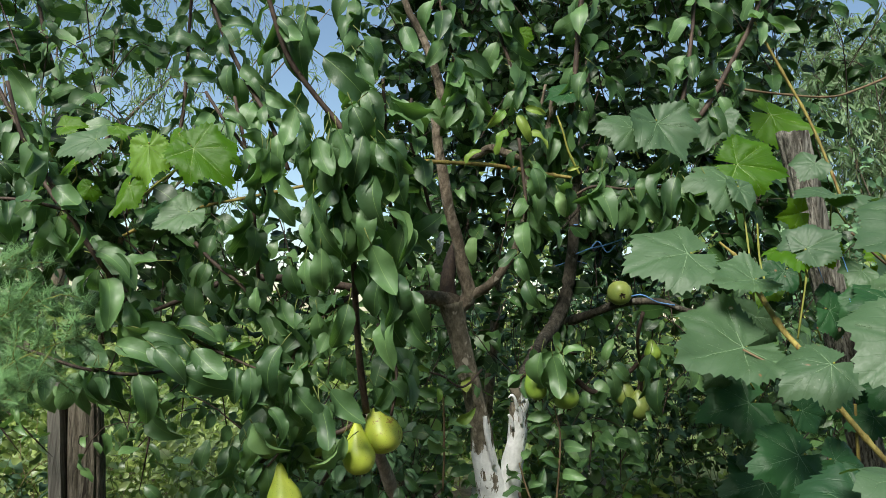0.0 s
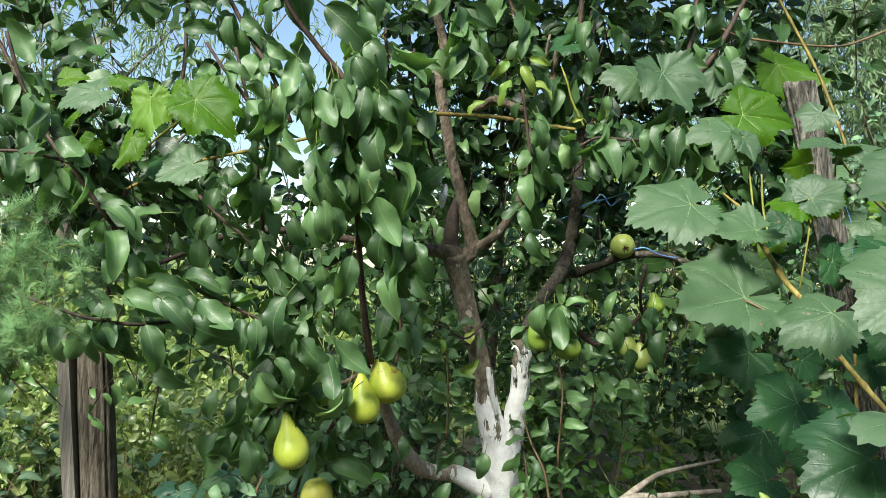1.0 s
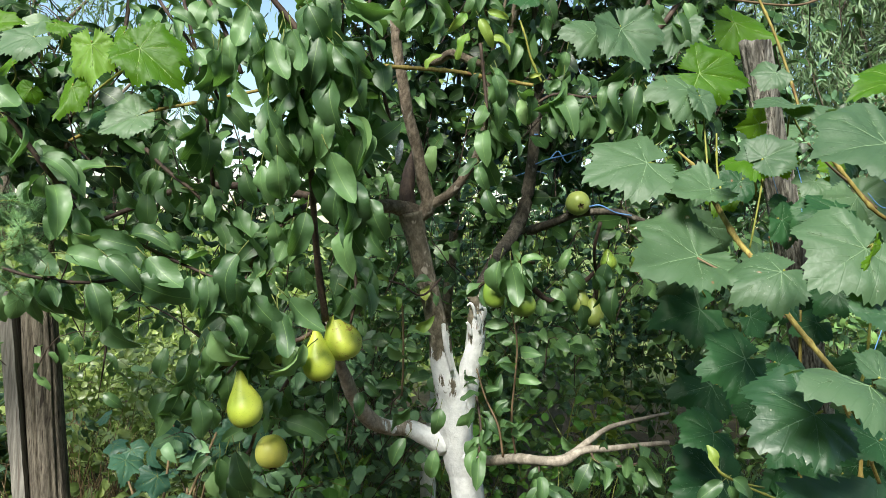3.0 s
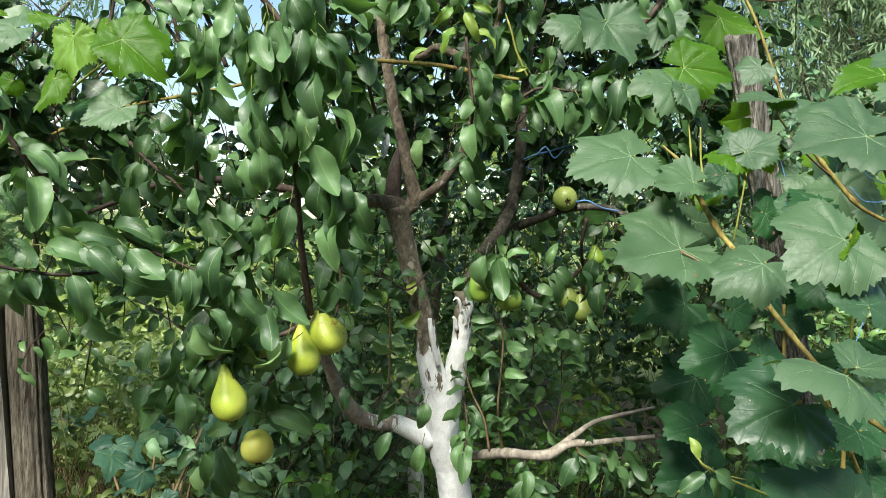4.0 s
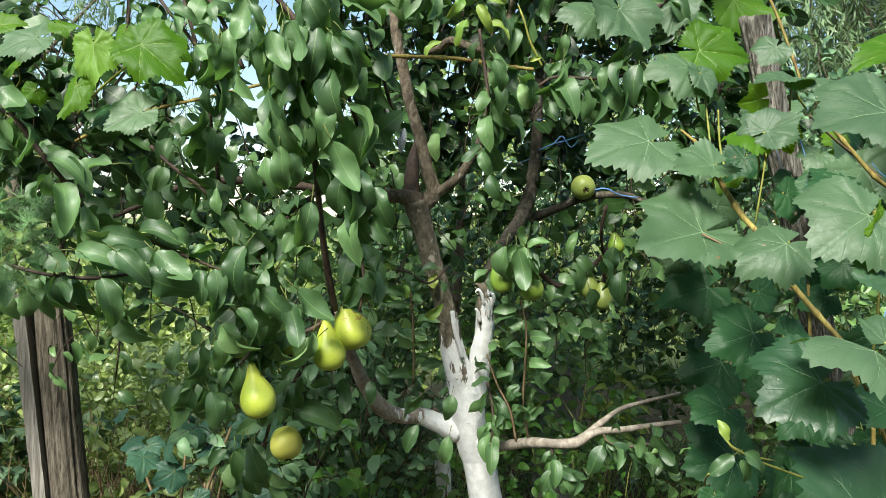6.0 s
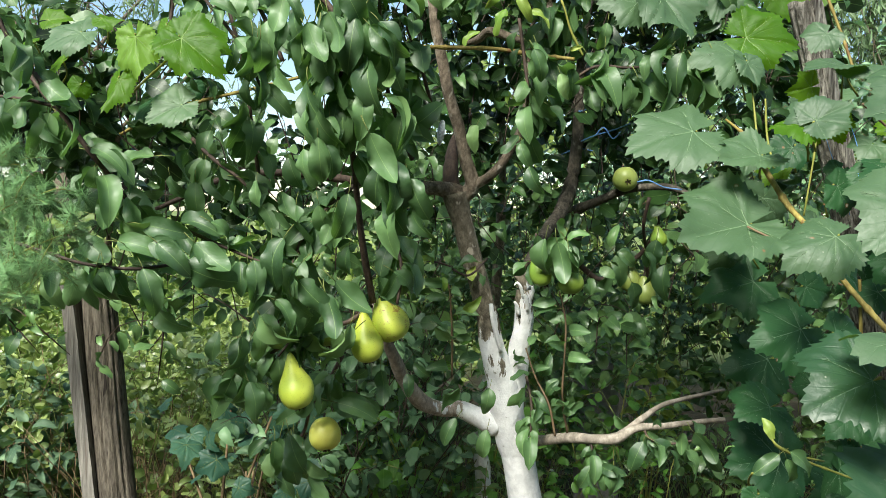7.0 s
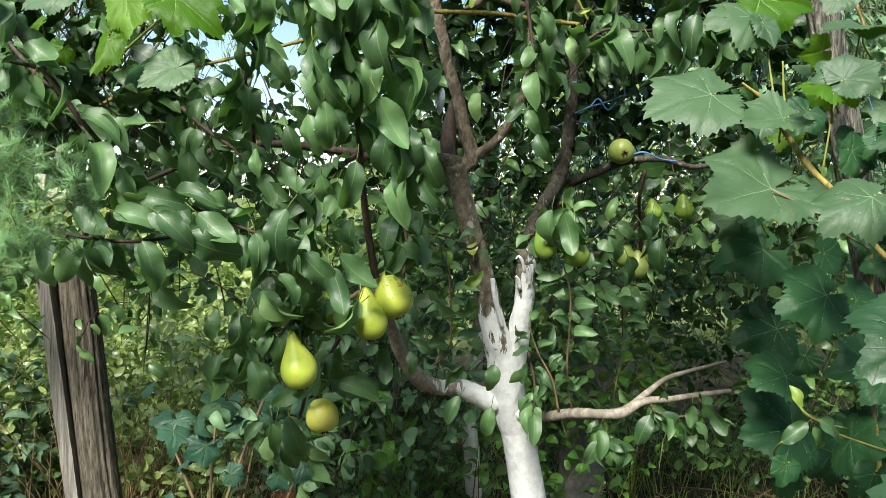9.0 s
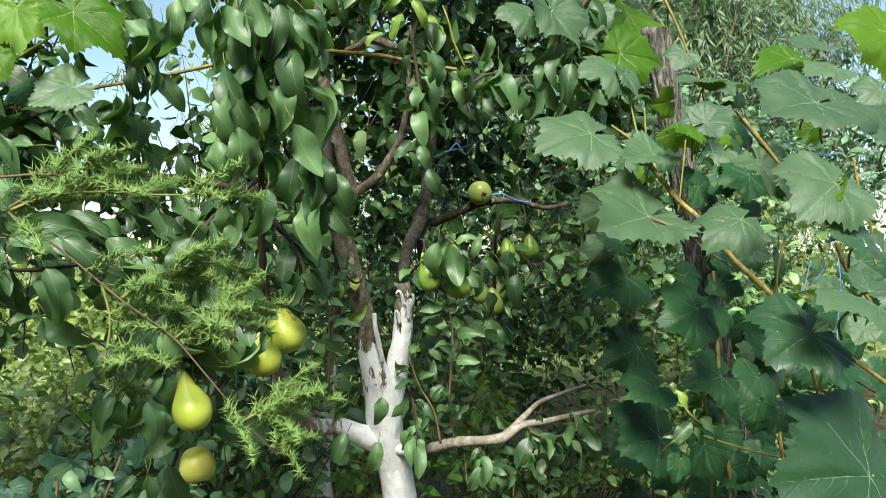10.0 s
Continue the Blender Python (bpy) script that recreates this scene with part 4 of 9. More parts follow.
def shoot(points, count, size, droop, wild, start):
    rng = random.Random(len(SHOOTS) + 100)
    SHOOTS.extend(twig_leaves(rng, curve_through(points, 5), count, size, droop, 0.75, (0.0, -0.7, 0.7), start, wild + 0.2))



shoot([(-0.304, 1.200, 1.845), (-0.282, 1.220, 1.769), (-0.256, 1.235, 1.704), (-0.210, 1.250, 1.647), (-0.159, 1.260, 1.585), (-0.142, 1.270, 1.503)], 27, 0.069, 0.6, 0.5, 0.0)
shoot([(-0.157, 1.270, 1.505), (-0.148, 1.300, 1.437), (-0.142, 1.340, 1.366), (-0.138, 1.400, 1.269), (-0.131, 1.450, 1.185), (-0.119, 1.480, 1.103)], 44, 0.074, 0.9, 0.5, 0.05)
shoot([(-0.671, 1.160, 1.625), (-0.646, 1.170, 1.542), (-0.608, 1.180, 1.483), (-0.574, 1.190, 1.428), (-0.539, 1.210, 1.367), (-0.506, 1.230, 1.317), (-0.483, 1.260, 1.263)], 23, 0.067, 0.6, 0.5, 0.05)
shoot([(-0.666, 1.100, 1.253), (-0.616, 1.110, 1.232), (-0.564, 1.115, 1.215), (-0.506, 1.120, 1.197), (-0.437, 1.140, 1.189), (-0.378, 1.200, 1.197)], 10, 0.062, 0.7, 0.5, 0.05)
shoot([(-0.740, 1.200, 1.439), (-0.684, 1.200, 1.448), (-0.629, 1.200, 1.443), (-0.579, 1.200, 1.432)], 10, 0.056, 0.6, 0.5, 0.05)
shoot([(-0.393, 1.420, 1.688), (-0.369, 1.420, 1.601), (-0.351, 1.430, 1.514), (-0.343, 1.440, 1.435), (-0.337, 1.450, 1.375), (-0.336, 1.500, 1.304)], 20, 0.062, 0.6, 0.5, 0.05)
shoot([(-0.435, 1.380, 1.683), (-0.399, 1.360, 1.636), (-0.366, 1.360, 1.596), (-0.340, 1.370, 1.557), (-0.317, 1.400, 1.500)], 13, 0.062, 0.6, 0.5, 0.05)
shoot([(-0.652, 1.900, 2.125), (-0.652, 1.900, 1.976), (-0.644, 1.880, 1.853), (-0.640, 1.860, 1.740), (-0.655, 1.840, 1.615)], 23, 0.058, 0.6, 0.5, 0.05)
shoot([(-1.059, 1.900, 2.134), (-1.014, 1.880, 1.980), (-0.966, 1.860, 1.860), (-0.905, 1.840, 1.750), (-0.803, 1.800, 1.628)], 23, 0.058, 0.6, 0.5, 0.05)
shoot([(-0.907, 1.500, 1.745), (-0.843, 1.480, 1.651), (-0.787, 1.450, 1.569), (-0.712, 1.400, 1.488), (-0.625, 1.360, 1.404), (-0.558, 1.320, 1.335)], 27, 0.063, 0.6, 0.5, 0.05)
shoot([(-0.569, 1.700, 2.066), (-0.500, 1.680, 1.902), (-0.431, 1.660, 1.782), (-0.371, 1.640, 1.691), (-0.324, 1.620, 1.589)], 37, 0.063, 0.6, 0.5, 0.05)
shoot([(-0.193, 1.500, 1.979), (-0.182, 1.500, 1.873), (-0.172, 1.500, 1.792), (-0.151, 1.520, 1.694)], 30, 0.063, 0.6, 0.5, 0.05)
shoot([(0.292, 1.580, 2.053), (0.283, 1.580, 1.927), (0.278, 1.580, 1.816), (0.273, 1.600, 1.711), (0.274, 1.650, 1.635)], 37, 0.065, 0.6, 0.5, 0.05)
shoot([(0.502, 1.500, 2.026), (0.492, 1.480, 1.887), (0.476, 1.460, 1.787), (0.461, 1.450, 1.699), (0.448, 1.450, 1.615)], 20, 0.058, 0.6, 0.5, 0.05)
shoot([(0.633, 1.480, 1.999), (0.612, 1.470, 1.912), (0.570, 1.460, 1.826), (0.528, 1.450, 1.747), (0.496, 1.450, 1.695), (0.457, 1.480, 1.656)], 20, 0.058, 0.6, 0.5, 0.05)
shoot([(0.087, 1.500, 2.005), (0.103, 1.500, 1.887), (0.135, 1.500, 1.795), (0.167, 1.500, 1.704)], 37, 0.063, 0.6, 0.5, 0.05)
shoot([(-0.027, 1.450, 1.976), (0.001, 1.450, 1.840), (0.032, 1.440, 1.760), (0.045, 1.420, 1.688)], 34, 0.067, 0.6, 0.5, 0.05)
shoot([(0.155, 1.500, 1.652), (0.168, 1.500, 1.565), (0.175, 1.500, 1.500), (0.166, 1.520, 1.436)], 20, 0.062, 0.6, 0.5, 0.05)
shoot([(0.242, 1.450, 1.518), (0.288, 1.420, 1.547), (0.348, 1.400, 1.542), (0.415, 1.380, 1.547), (0.472, 1.360, 1.546)], 23, 0.065, 1.0, 0.5, 0.05)
shoot([(0.242, 1.600, 1.785), (0.228, 1.600, 1.692), (0.227, 1.620, 1.638), (0.218, 1.660, 1.561), (0.207, 1.700, 1.493)], 23, 0.062, 0.6, 0.5, 0.05)
shoot([(-0.473, 1.500, 1.414), (-0.425, 1.480, 1.373), (-0.357, 1.460, 1.323), (-0.302, 1.450, 1.242), (-0.270, 1.450, 1.181)], 27, 0.067, 0.6, 0.5, 0.05)
shoot([(-0.549, 1.350, 1.320), (-0.480, 1.340, 1.266), (-0.403, 1.330, 1.231), (-0.319, 1.330, 1.196), (-0.246, 1.340, 1.169)], 27, 0.069, 0.8, 0.5, 0.05)
shoot([(-0.137, 1.500, 1.344), (-0.203, 1.460, 1.287), (-0.247, 1.430, 1.224), (-0.272, 1.420, 1.142), (-0.290, 1.420, 1.059)], 37, 0.069, 0.9, 0.5, 0.05)
shoot([(-0.107, 1.500, 1.270), (-0.075, 1.450, 1.219), (-0.061, 1.420, 1.169), (-0.069, 1.420, 1.107)], 23, 0.067, 0.9, 0.5, 0.05)
shoot([(-0.123, 1.500, 1.095), (-0.168, 1.480, 1.064), (-0.218, 1.470, 1.054), (-0.273, 1.440, 1.031), (-0.311, 1.430, 1.006), (-0.360, 1.430, 0.974)], 37, 0.069, 0.8, 0.5, 0.05)
shoot([(-0.192, 1.600, 0.976), (-0.228, 1.620, 0.912), (-0.268, 1.660, 0.854), (-0.292, 1.700, 0.781), (-0.332, 1.700, 0.731)], 34, 0.067, 0.7, 0.5, 0.05)
shoot([(0.208, 1.730, 0.909), (0.217, 1.700, 0.852), (0.214, 1.680, 0.794)], 15, 0.056, 0.6, 0.5, 0.05)
shoot([(0.114, 1.720, 1.176), (0.068, 1.600, 1.147), (0.020, 1.550, 1.173), (-0.024, 1.520, 1.184)], 8, 0.045, 0.1, 0.5, 0.05)
shoot([(0.293, 1.660, 0.795), (0.276, 1.640, 0.881), (0.276, 1.620, 0.983), (0.276, 1.620, 1.056), (0.263, 1.630, 1.114)], 17, 0.05, 0.3, 0.5, 0.05)
shoot([(0.268, 1.680, 0.788), (0.253, 1.680, 0.858), (0.224, 1.700, 0.916), (0.202, 1.700, 0.979)], 13, 0.05, 0.3, 0.5, 0.05)
shoot([(0.040, 1.800, 0.890), (0.039, 1.780, 0.986), (0.032, 1.760, 1.093), (0.020, 1.750, 1.145)], 13, 0.05, 0.3, 0.5, 0.05)
shoot([(0.445, 1.620, 0.840), (0.448, 1.580, 0.815), (0.488, 1.550, 0.813), (0.548, 1.550, 0.825)], 17, 0.056, 0.8, 0.5, 0.05)
shoot([(0.335, 1.620, 0.801), (0.340, 1.600, 0.759), (0.366, 1.580, 0.754)], 11, 0.05, 0.8, 0.5, 0.05)
shoot([(0.195, 1.700, 1.155), (0.221, 1.620, 1.198), (0.251, 1.580, 1.225), (0.295, 1.560, 1.227)], 20, 0.065, 0.8, 0.5, 0.05)
shoot([(-0.056, 1.700, 1.394), (-0.083, 1.600, 1.467), (-0.100, 1.500, 1.529), (-0.104, 1.450, 1.603), (-0.109, 1.420, 1.677), (-0.114, 1.400, 1.730)], 51, 0.069, 0.8, 0.5, 0.05)
shoot([(-0.015, 1.600, 1.505), (-0.038, 1.520, 1.580), (-0.060, 1.480, 1.634), (-0.061, 1.460, 1.712)], 34, 0.067, 0.8, 0.5, 0.05)

# pears, plus two added leaf-free points before the low pear toward the viewer
LEAF_FREE = [Vector(p) for p in ((-0.256, 1.400, 0.962), (-0.131, 1.475, 1.028), (-0.088, 1.500, 1.063), (-0.246, 1.720, 0.772), (-0.228, 1.600, 0.823), (-0.212, 1.500, 0.858), (0.217, 1.590, 1.159), (0.282, 1.590, 1.140))]


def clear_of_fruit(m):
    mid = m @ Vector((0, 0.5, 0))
    return all(mid.y > f.y + 0.02 or math.hypot(mid.x - f.x, mid.z - f.z) > 0.076 for f in LEAF_FREE)


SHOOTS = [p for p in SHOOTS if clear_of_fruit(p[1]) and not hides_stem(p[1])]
NEAR = sorted(SHOOTS, key=lambda p: p[1].translation.y)
for kind, m in NEAR[:130]:
    part("leaf", PEAR[kind], None, tree, "", m)
joined_leaves(tree, "foliage", LOW, NEAR[130:], PEAR_LEAF, PETIOLE)

# the leaves that hang in front
leaf(tree, PEAR, 5, (-0.197, 1.262, 1.584), (-0.226, 1.270, 1.503), -16, toward=(0.42, -1.0, 0.09))
leaf(tree, PEAR, 5, (-0.171, 1.284, 1.579), (-0.192, 1.265, 1.477), 49, toward=(-0.36, -1.0, 0.76))
leaf(tree, PEAR, 1, (-0.139, 1.247, 1.575), (-0.111, 1.263, 1.499), 17, toward=(-0.54, -1.0, 0.29))
leaf(tree, PEAR, 3, (-0.102, 1.211, 1.565), (-0.057, 1.207, 1.521), 43, toward=(0.08, -1.0, 0.48))
leaf(tree, PEAR, 1, (-0.088, 1.210, 1.572), (-0.060, 1.199, 1.522), -56, toward=(-0.50, -1.0, 0.50))
leaf(tree, PEAR, 6, (-0.108, 1.228, 1.516), (-0.096, 1.214, 1.444), 31, toward=(0.00, -1.0, 0.80))
leaf(tree, PEAR, 1, (-0.162, 1.280, 1.511), (-0.150, 1.278, 1.435), 14, toward=(-0.66, -1.0, 0.94))
leaf(tree, PEAR, 6, (-0.076, 1.213, 1.457), (-0.039, 1.224, 1.398), -57, toward=(-0.46, -1.0, 0.75))
leaf(tree, PEAR, 1, (-0.091, 1.296, 1.450), (-0.067, 1.288, 1.394), 43, toward=(0.01, -1.0, 0.78))
leaf(tree, PEAR, 4, (-0.149, 1.296, 1.425), (-0.144, 1.301, 1.344), 44, toward=(-0.44, -1.0, 0.08))
leaf(tree, PEAR, 5, (-0.103, 1.218, 1.401), (-0.073, 1.237, 1.335), -35, toward=(-0.58, -1.0, 0.70))
leaf(tree, PEAR, 0, (-0.119, 1.238, 1.464), (-0.110, 1.225, 1.404), -16, toward=(0.05, -1.0, -0.07))
leaf(tree, PEAR, 0, (-0.183, 1.215, 1.393), (-0.175, 1.227, 1.330), -20, toward=(-0.43, -1.0, -0.24))
leaf(tree, PEAR, 4, (-0.214, 1.259, 1.378), (-0.206, 1.252, 1.324), 21, toward=(-0.42, -1.0, 0.41))
leaf(tree, PEAR, 6, (-0.174, 1.231, 1.384), (-0.157, 1.239, 1.337), -22, toward=(-0.09, -1.0, 0.60))
leaf(tree, PEAR, 3, (-0.197, 1.218, 1.446), (-0.204, 1.201, 1.397), 24, toward=(-0.59, -1.0, 0.78))
leaf(tree, PEAR, 0, (-0.190, 1.298, 1.460), (-0.206, 1.292, 1.400), 52, toward=(0.67, -1.0, 0.65))
leaf(tree, PEAR, 4, (-0.066, 1.240, 1.360), (-0.048, 1.235, 1.294), 33, toward=(0.34, -1.0, 0.80))
leaf(tree, PEAR, 0, (-0.080, 1.258, 1.305), (-0.048, 1.266, 1.245), -5, toward=(-0.57, -1.0, 0.27))
leaf(tree, PEAR, 1, (-0.130, 1.262, 1.340), (-0.124, 1.252, 1.291), -44, toward=(-0.59, -1.0, 0.71))
leaf(tree, PEAR, 3, (-0.108, 1.282, 1.342), (-0.112, 1.276, 1.292), -18, toward=(0.05, -1.0, -0.21))
leaf(tree, PEAR, 6, (-0.139, 1.252, 1.297), (-0.109, 1.256, 1.255), -4, toward=(-0.08, -1.0, 0.70))
leaf(tree, PEAR, 2, (-0.038, 1.278, 1.289), (-0.020, 1.260, 1.240), 42, toward=(0.07, -1.0, -0.19))
leaf(tree, PEAR, 0, (-0.305, 1.295, 1.567), (-0.313, 1.295, 1.503), -34, toward=(0.61, -1.0, -0.27))
leaf(tree, PEAR, 1, (-0.278, 1.236, 1.549), (-0.287, 1.253, 1.499), -19, toward=(0.48, -1.0, 0.96))
leaf(tree, PEAR, 2, (-0.266, 1.255, 1.584), (-0.272, 1.247, 1.534), 22, toward=(0.35, -1.0, 0.93))
leaf(tree, PEAR, 5, (-0.249, 1.280, 1.591), (-0.267, 1.287, 1.550), -41, toward=(0.04, -1.0, -0.05))
leaf(tree, PEAR, 1, (-0.229, 1.300, 1.616), (-0.239, 1.283, 1.562), 26, toward=(-0.04, -1.0, 0.65))
leaf(tree, PEAR, 3, (-0.145, 1.260, 1.623), (-0.109, 1.270, 1.585), -54, toward=(0.38, -1.0, 0.17))
leaf(tree, PEAR, 2, (-0.234, 1.234, 1.616), (-0.215, 1.231, 1.581), -5, toward=(0.63, -1.0, -0.30))
leaf(tree, PEAR, 0, (-0.407, 1.300, 1.511), (-0.402, 1.306, 1.475), 56, toward=(-0.01, -1.0, -0.30))
leaf(tree, PEAR, 6, (-0.405, 1.300, 1.449), (-0.421, 1.314, 1.414), -1, toward=(-0.20, -1.0, 0.99))
leaf(tree, PEAR, 1, (-0.413, 1.300, 1.379), (-0.427, 1.303, 1.335), 56, toward=(-0.53, -1.0, 0.98))
leaf(tree, PEAR, 1, (-0.464, 1.280, 1.365), (-0.538, 1.292, 1.351), 15, toward=(0.57, -1.0, 0.58))
leaf(tree, PEAR, 0, (-0.523, 1.300, 1.306), (-0.470, 1.295, 1.268), -38, toward=(-0.62, -1.0, 0.29))
leaf(tree, PEAR, 0, (-0.305, 1.320, 1.329), (-0.302, 1.312, 1.291), 40, toward=(0.27, -1.0, -0.22))
leaf(tree, PEAR, 3, (-0.336, 1.300, 1.302), (-0.327, 1.305, 1.262), 49, toward=(-0.28, -1.0, -0.23))
leaf(tree, PEAR, 1, (-0.481, 1.400, 1.338), (-0.466, 1.398, 1.299), 55, toward=(0.48, -1.0, 0.89))
leaf(tree, PEAR, 3, (-0.435, 1.400, 1.327), (-0.432, 1.393, 1.267), 22, toward=(0.59, -1.0, 0.66))
leaf(tree, PEAR, 2, (-0.455, 1.200, 1.254), (-0.393, 1.196, 1.240), -24, toward=(0.11, -1.0, -0.27))
leaf(tree, PEAR, 1, (-0.377, 1.300, 1.257), (-0.343, 1.313, 1.223), -45, toward=(-0.03, -1.0, 0.68))
leaf(tree, PEAR, 4, (-0.544, 1.250, 1.268), (-0.487, 1.255, 1.276), 53, toward=(0.36, -1.0, -0.31))
leaf(tree, PEAR, 3, (-0.588, 1.500, 1.438), (-0.535, 1.487, 1.428), 43, toward=(-0.69, -1.0, -0.23))
leaf(tree, PEAR, 3, (-0.375, 1.500, 1.484), (-0.391, 1.511, 1.435), -26, toward=(0.59, -1.0, -0.20))
leaf(tree, PEAR, 6, (-0.437, 1.500, 1.431), (-0.444, 1.483, 1.379), 0, toward=(-0.15, -1.0, 0.29))
leaf(tree, PEAR, 6, (-0.267, 1.400, 1.374), (-0.248, 1.408, 1.322), 32, toward=(0.54, -1.0, -0.17))
leaf(tree, PEAR, 5, (-0.279, 1.400, 1.313), (-0.262, 1.392, 1.260), -54, toward=(-0.33, -1.0, 0.69))
leaf(tree, PEAR, 4, (-0.252, 1.400, 1.288), (-0.242, 1.391, 1.227), 24, toward=(-0.58, -1.0, -0.13))
leaf(tree, PEAR, 3, (-0.203, 1.350, 1.289), (-0.192, 1.369, 1.237), -27, toward=(-0.66, -1.0, 0.94))
leaf(tree, PEAR, 5, (-0.177, 1.350, 1.277), (-0.192, 1.368, 1.230), -24, toward=(-0.37, -1.0, 0.33))
leaf(tree, PEAR, 5, (-0.452, 1.130, 1.226), (-0.416, 1.144, 1.194), -37, toward=(-0.17, -1.0, 0.98))
leaf(tree, PEAR, 3, (-0.403, 1.130, 1.228), (-0.363, 1.120, 1.193), 5, toward=(0.30, -1.0, 0.46))
leaf(tree, PEAR, 5, (-0.355, 1.150, 1.229), (-0.307, 1.142, 1.187), -26, toward=(-0.01, -1.0, 0.01))
leaf(tree, PEAR, 4, (-0.370, 1.140, 1.196), (-0.304, 1.152, 1.170), 17, toward=(0.47, -1.0, -0.21))
leaf(tree, PEAR, 2, (-0.421, 1.120, 1.191), (-0.402, 1.114, 1.133), -26, toward=(0.17, -1.0, 0.05))
leaf(tree, PEAR, 6, (-0.473, 1.110, 1.195), (-0.464, 1.127, 1.141), -11, toward=(-0.31, -1.0, 0.26))
leaf(tree, PEAR, 1, (-0.483, 1.110, 1.194), (-0.483, 1.118, 1.146), 43, toward=(-0.44, -1.0, 0.45))
leaf(tree, PEAR, 2, (-0.314, 1.300, 1.188), (-0.295, 1.301, 1.132), 53, toward=(-0.60, -1.0, -0.32))
leaf(tree, PEAR, 4, (-0.273, 1.300, 1.227), (-0.251, 1.288, 1.181), 56, toward=(-0.50, -1.0, -0.23))
leaf(tree, PEAR, 2, (-0.229, 1.330, 1.189), (-0.262, 1.329, 1.142), 51, toward=(0.53, -1.0, 0.34))
leaf(tree, PEAR, 5, (-0.192, 1.350, 1.136), (-0.179, 1.357, 1.069), -49, toward=(0.25, -1.0, 0.70))
leaf(tree, PEAR, 3, (-0.268, 1.350, 1.111), (-0.231, 1.361, 1.067), -38, toward=(-0.47, -1.0, 0.93))
leaf(tree, PEAR, 4, (-0.304, 1.340, 1.095), (-0.268, 1.357, 1.037), 2, toward=(-0.16, -1.0, 0.27))
leaf(tree, PEAR, 2, (-0.154, 1.380, 1.215), (-0.164, 1.391, 1.166), 14, toward=(-0.02, -1.0, 0.59))
leaf(tree, PEAR, 5, (-0.178, 1.380, 1.153), (-0.132, 1.400, 1.098), -27, toward=(0.38, -1.0, -0.09))
leaf(tree, PEAR, 1, (-0.074, 1.400, 1.169), (-0.035, 1.398, 1.129), -39, toward=(0.46, -1.0, 0.23))
leaf(tree, PEAR, 5, (-0.103, 1.420, 1.159), (-0.081, 1.430, 1.110), -37, toward=(-0.35, -1.0, 0.82))
leaf(tree, PEAR, 1, (-0.343, 1.360, 1.051), (-0.349, 1.342, 0.996), 15, toward=(0.52, -1.0, 0.81))
leaf(tree, PEAR, 3, (-0.326, 1.360, 1.045), (-0.328, 1.347, 0.995), 56, toward=(-0.25, -1.0, 0.88))
leaf(tree, PEAR, 1, (-0.357, 1.360, 0.979), (-0.393, 1.379, 0.927), -45, toward=(0.39, -1.0, 0.96))
leaf(tree, PEAR, 3, (-0.322, 1.350, 0.995), (-0.335, 1.331, 0.947), -36, toward=(0.36, -1.0, 1.00))
leaf(tree, PEAR, 3, (-0.317, 1.330, 0.976), (-0.286, 1.337, 0.933), -17, toward=(-0.03, -1.0, 0.66))
leaf(tree, PEAR, 0, (-0.287, 1.360, 1.000), (-0.270, 1.350, 0.956), 10, toward=(0.39, -1.0, 0.36))
leaf(tree, PEAR, 2, (-0.151, 1.420, 1.060), (-0.196, 1.416, 1.006), -58, toward=(0.01, -1.0, 0.19))
leaf(tree, PEAR, 2, (-0.208, 1.440, 1.059), (-0.241, 1.455, 1.013), 41, toward=(0.52, -1.0, 0.16))
leaf(tree, PEAR, 5, (-0.108, 1.550, 0.957), (-0.098, 1.545, 0.897), 38, toward=(0.35, -1.0, 0.41))
leaf(tree, PEAR, 0, (-0.055, 1.550, 0.950), (-0.046, 1.542, 0.910), 6, toward=(0.29, -1.0, 0.07))
leaf(tree, PEAR, 2, (-0.041, 1.550, 0.974), (-0.017, 1.544, 0.945), 5, toward=(-0.59, -1.0, 0.56))
leaf(tree, PEAR, 4, (-0.305, 1.660, 0.791), (-0.294, 1.654, 0.719), -24, toward=(-0.50, -1.0, 0.14))
leaf(tree, PEAR, 1, (-0.281, 1.660, 0.783), (-0.241, 1.673, 0.718), -9, toward=(0.39, -1.0, -0.28))
leaf(tree, PEAR, 5, (-0.336, 1.660, 0.782), (-0.357, 1.659, 0.701), 4, toward=(0.58, -1.0, 0.44))
leaf(tree, PEAR, 1, (-0.206, 1.680, 0.861), (-0.132, 1.683, 0.828), 11, toward=(0.09, -1.0, 0.56))
leaf(tree, PEAR, 1, (-0.457, 1.300, 1.115), (-0.425, 1.304, 1.068), 54, toward=(-0.62, -1.0, -0.32))
leaf(tree, PEAR, 2, (-0.252, 1.360, 1.126), (-0.226, 1.366, 1.087), 37, toward=(0.31, -1.0, 0.44))
leaf(tree, PEAR, 3, (-0.220, 1.400, 1.103), (-0.239, 1.403, 1.054), -45, toward=(0.20, -1.0, 0.76))
leaf(tree, PEAR, 4, (-0.291, 1.360, 1.152), (-0.275, 1.353, 1.107), 5, toward=(-0.32, -1.0, -0.13))
leaf(tree, PEAR, 4, (-0.324, 1.400, 1.059), (-0.309, 1.397, 1.012), -14, toward=(0.66, -1.0, -0.27))
leaf(tree, PEAR, 1, (-0.278, 1.700, 0.704), (-0.261, 1.699, 0.671), -1, toward=(0.02, -1.0, 0.49))
leaf(tree, PEAR, 5, (0.054, 1.600, 0.910), (0.015, 1.618, 0.872), -14, toward=(0.64, -1.0, -0.23))
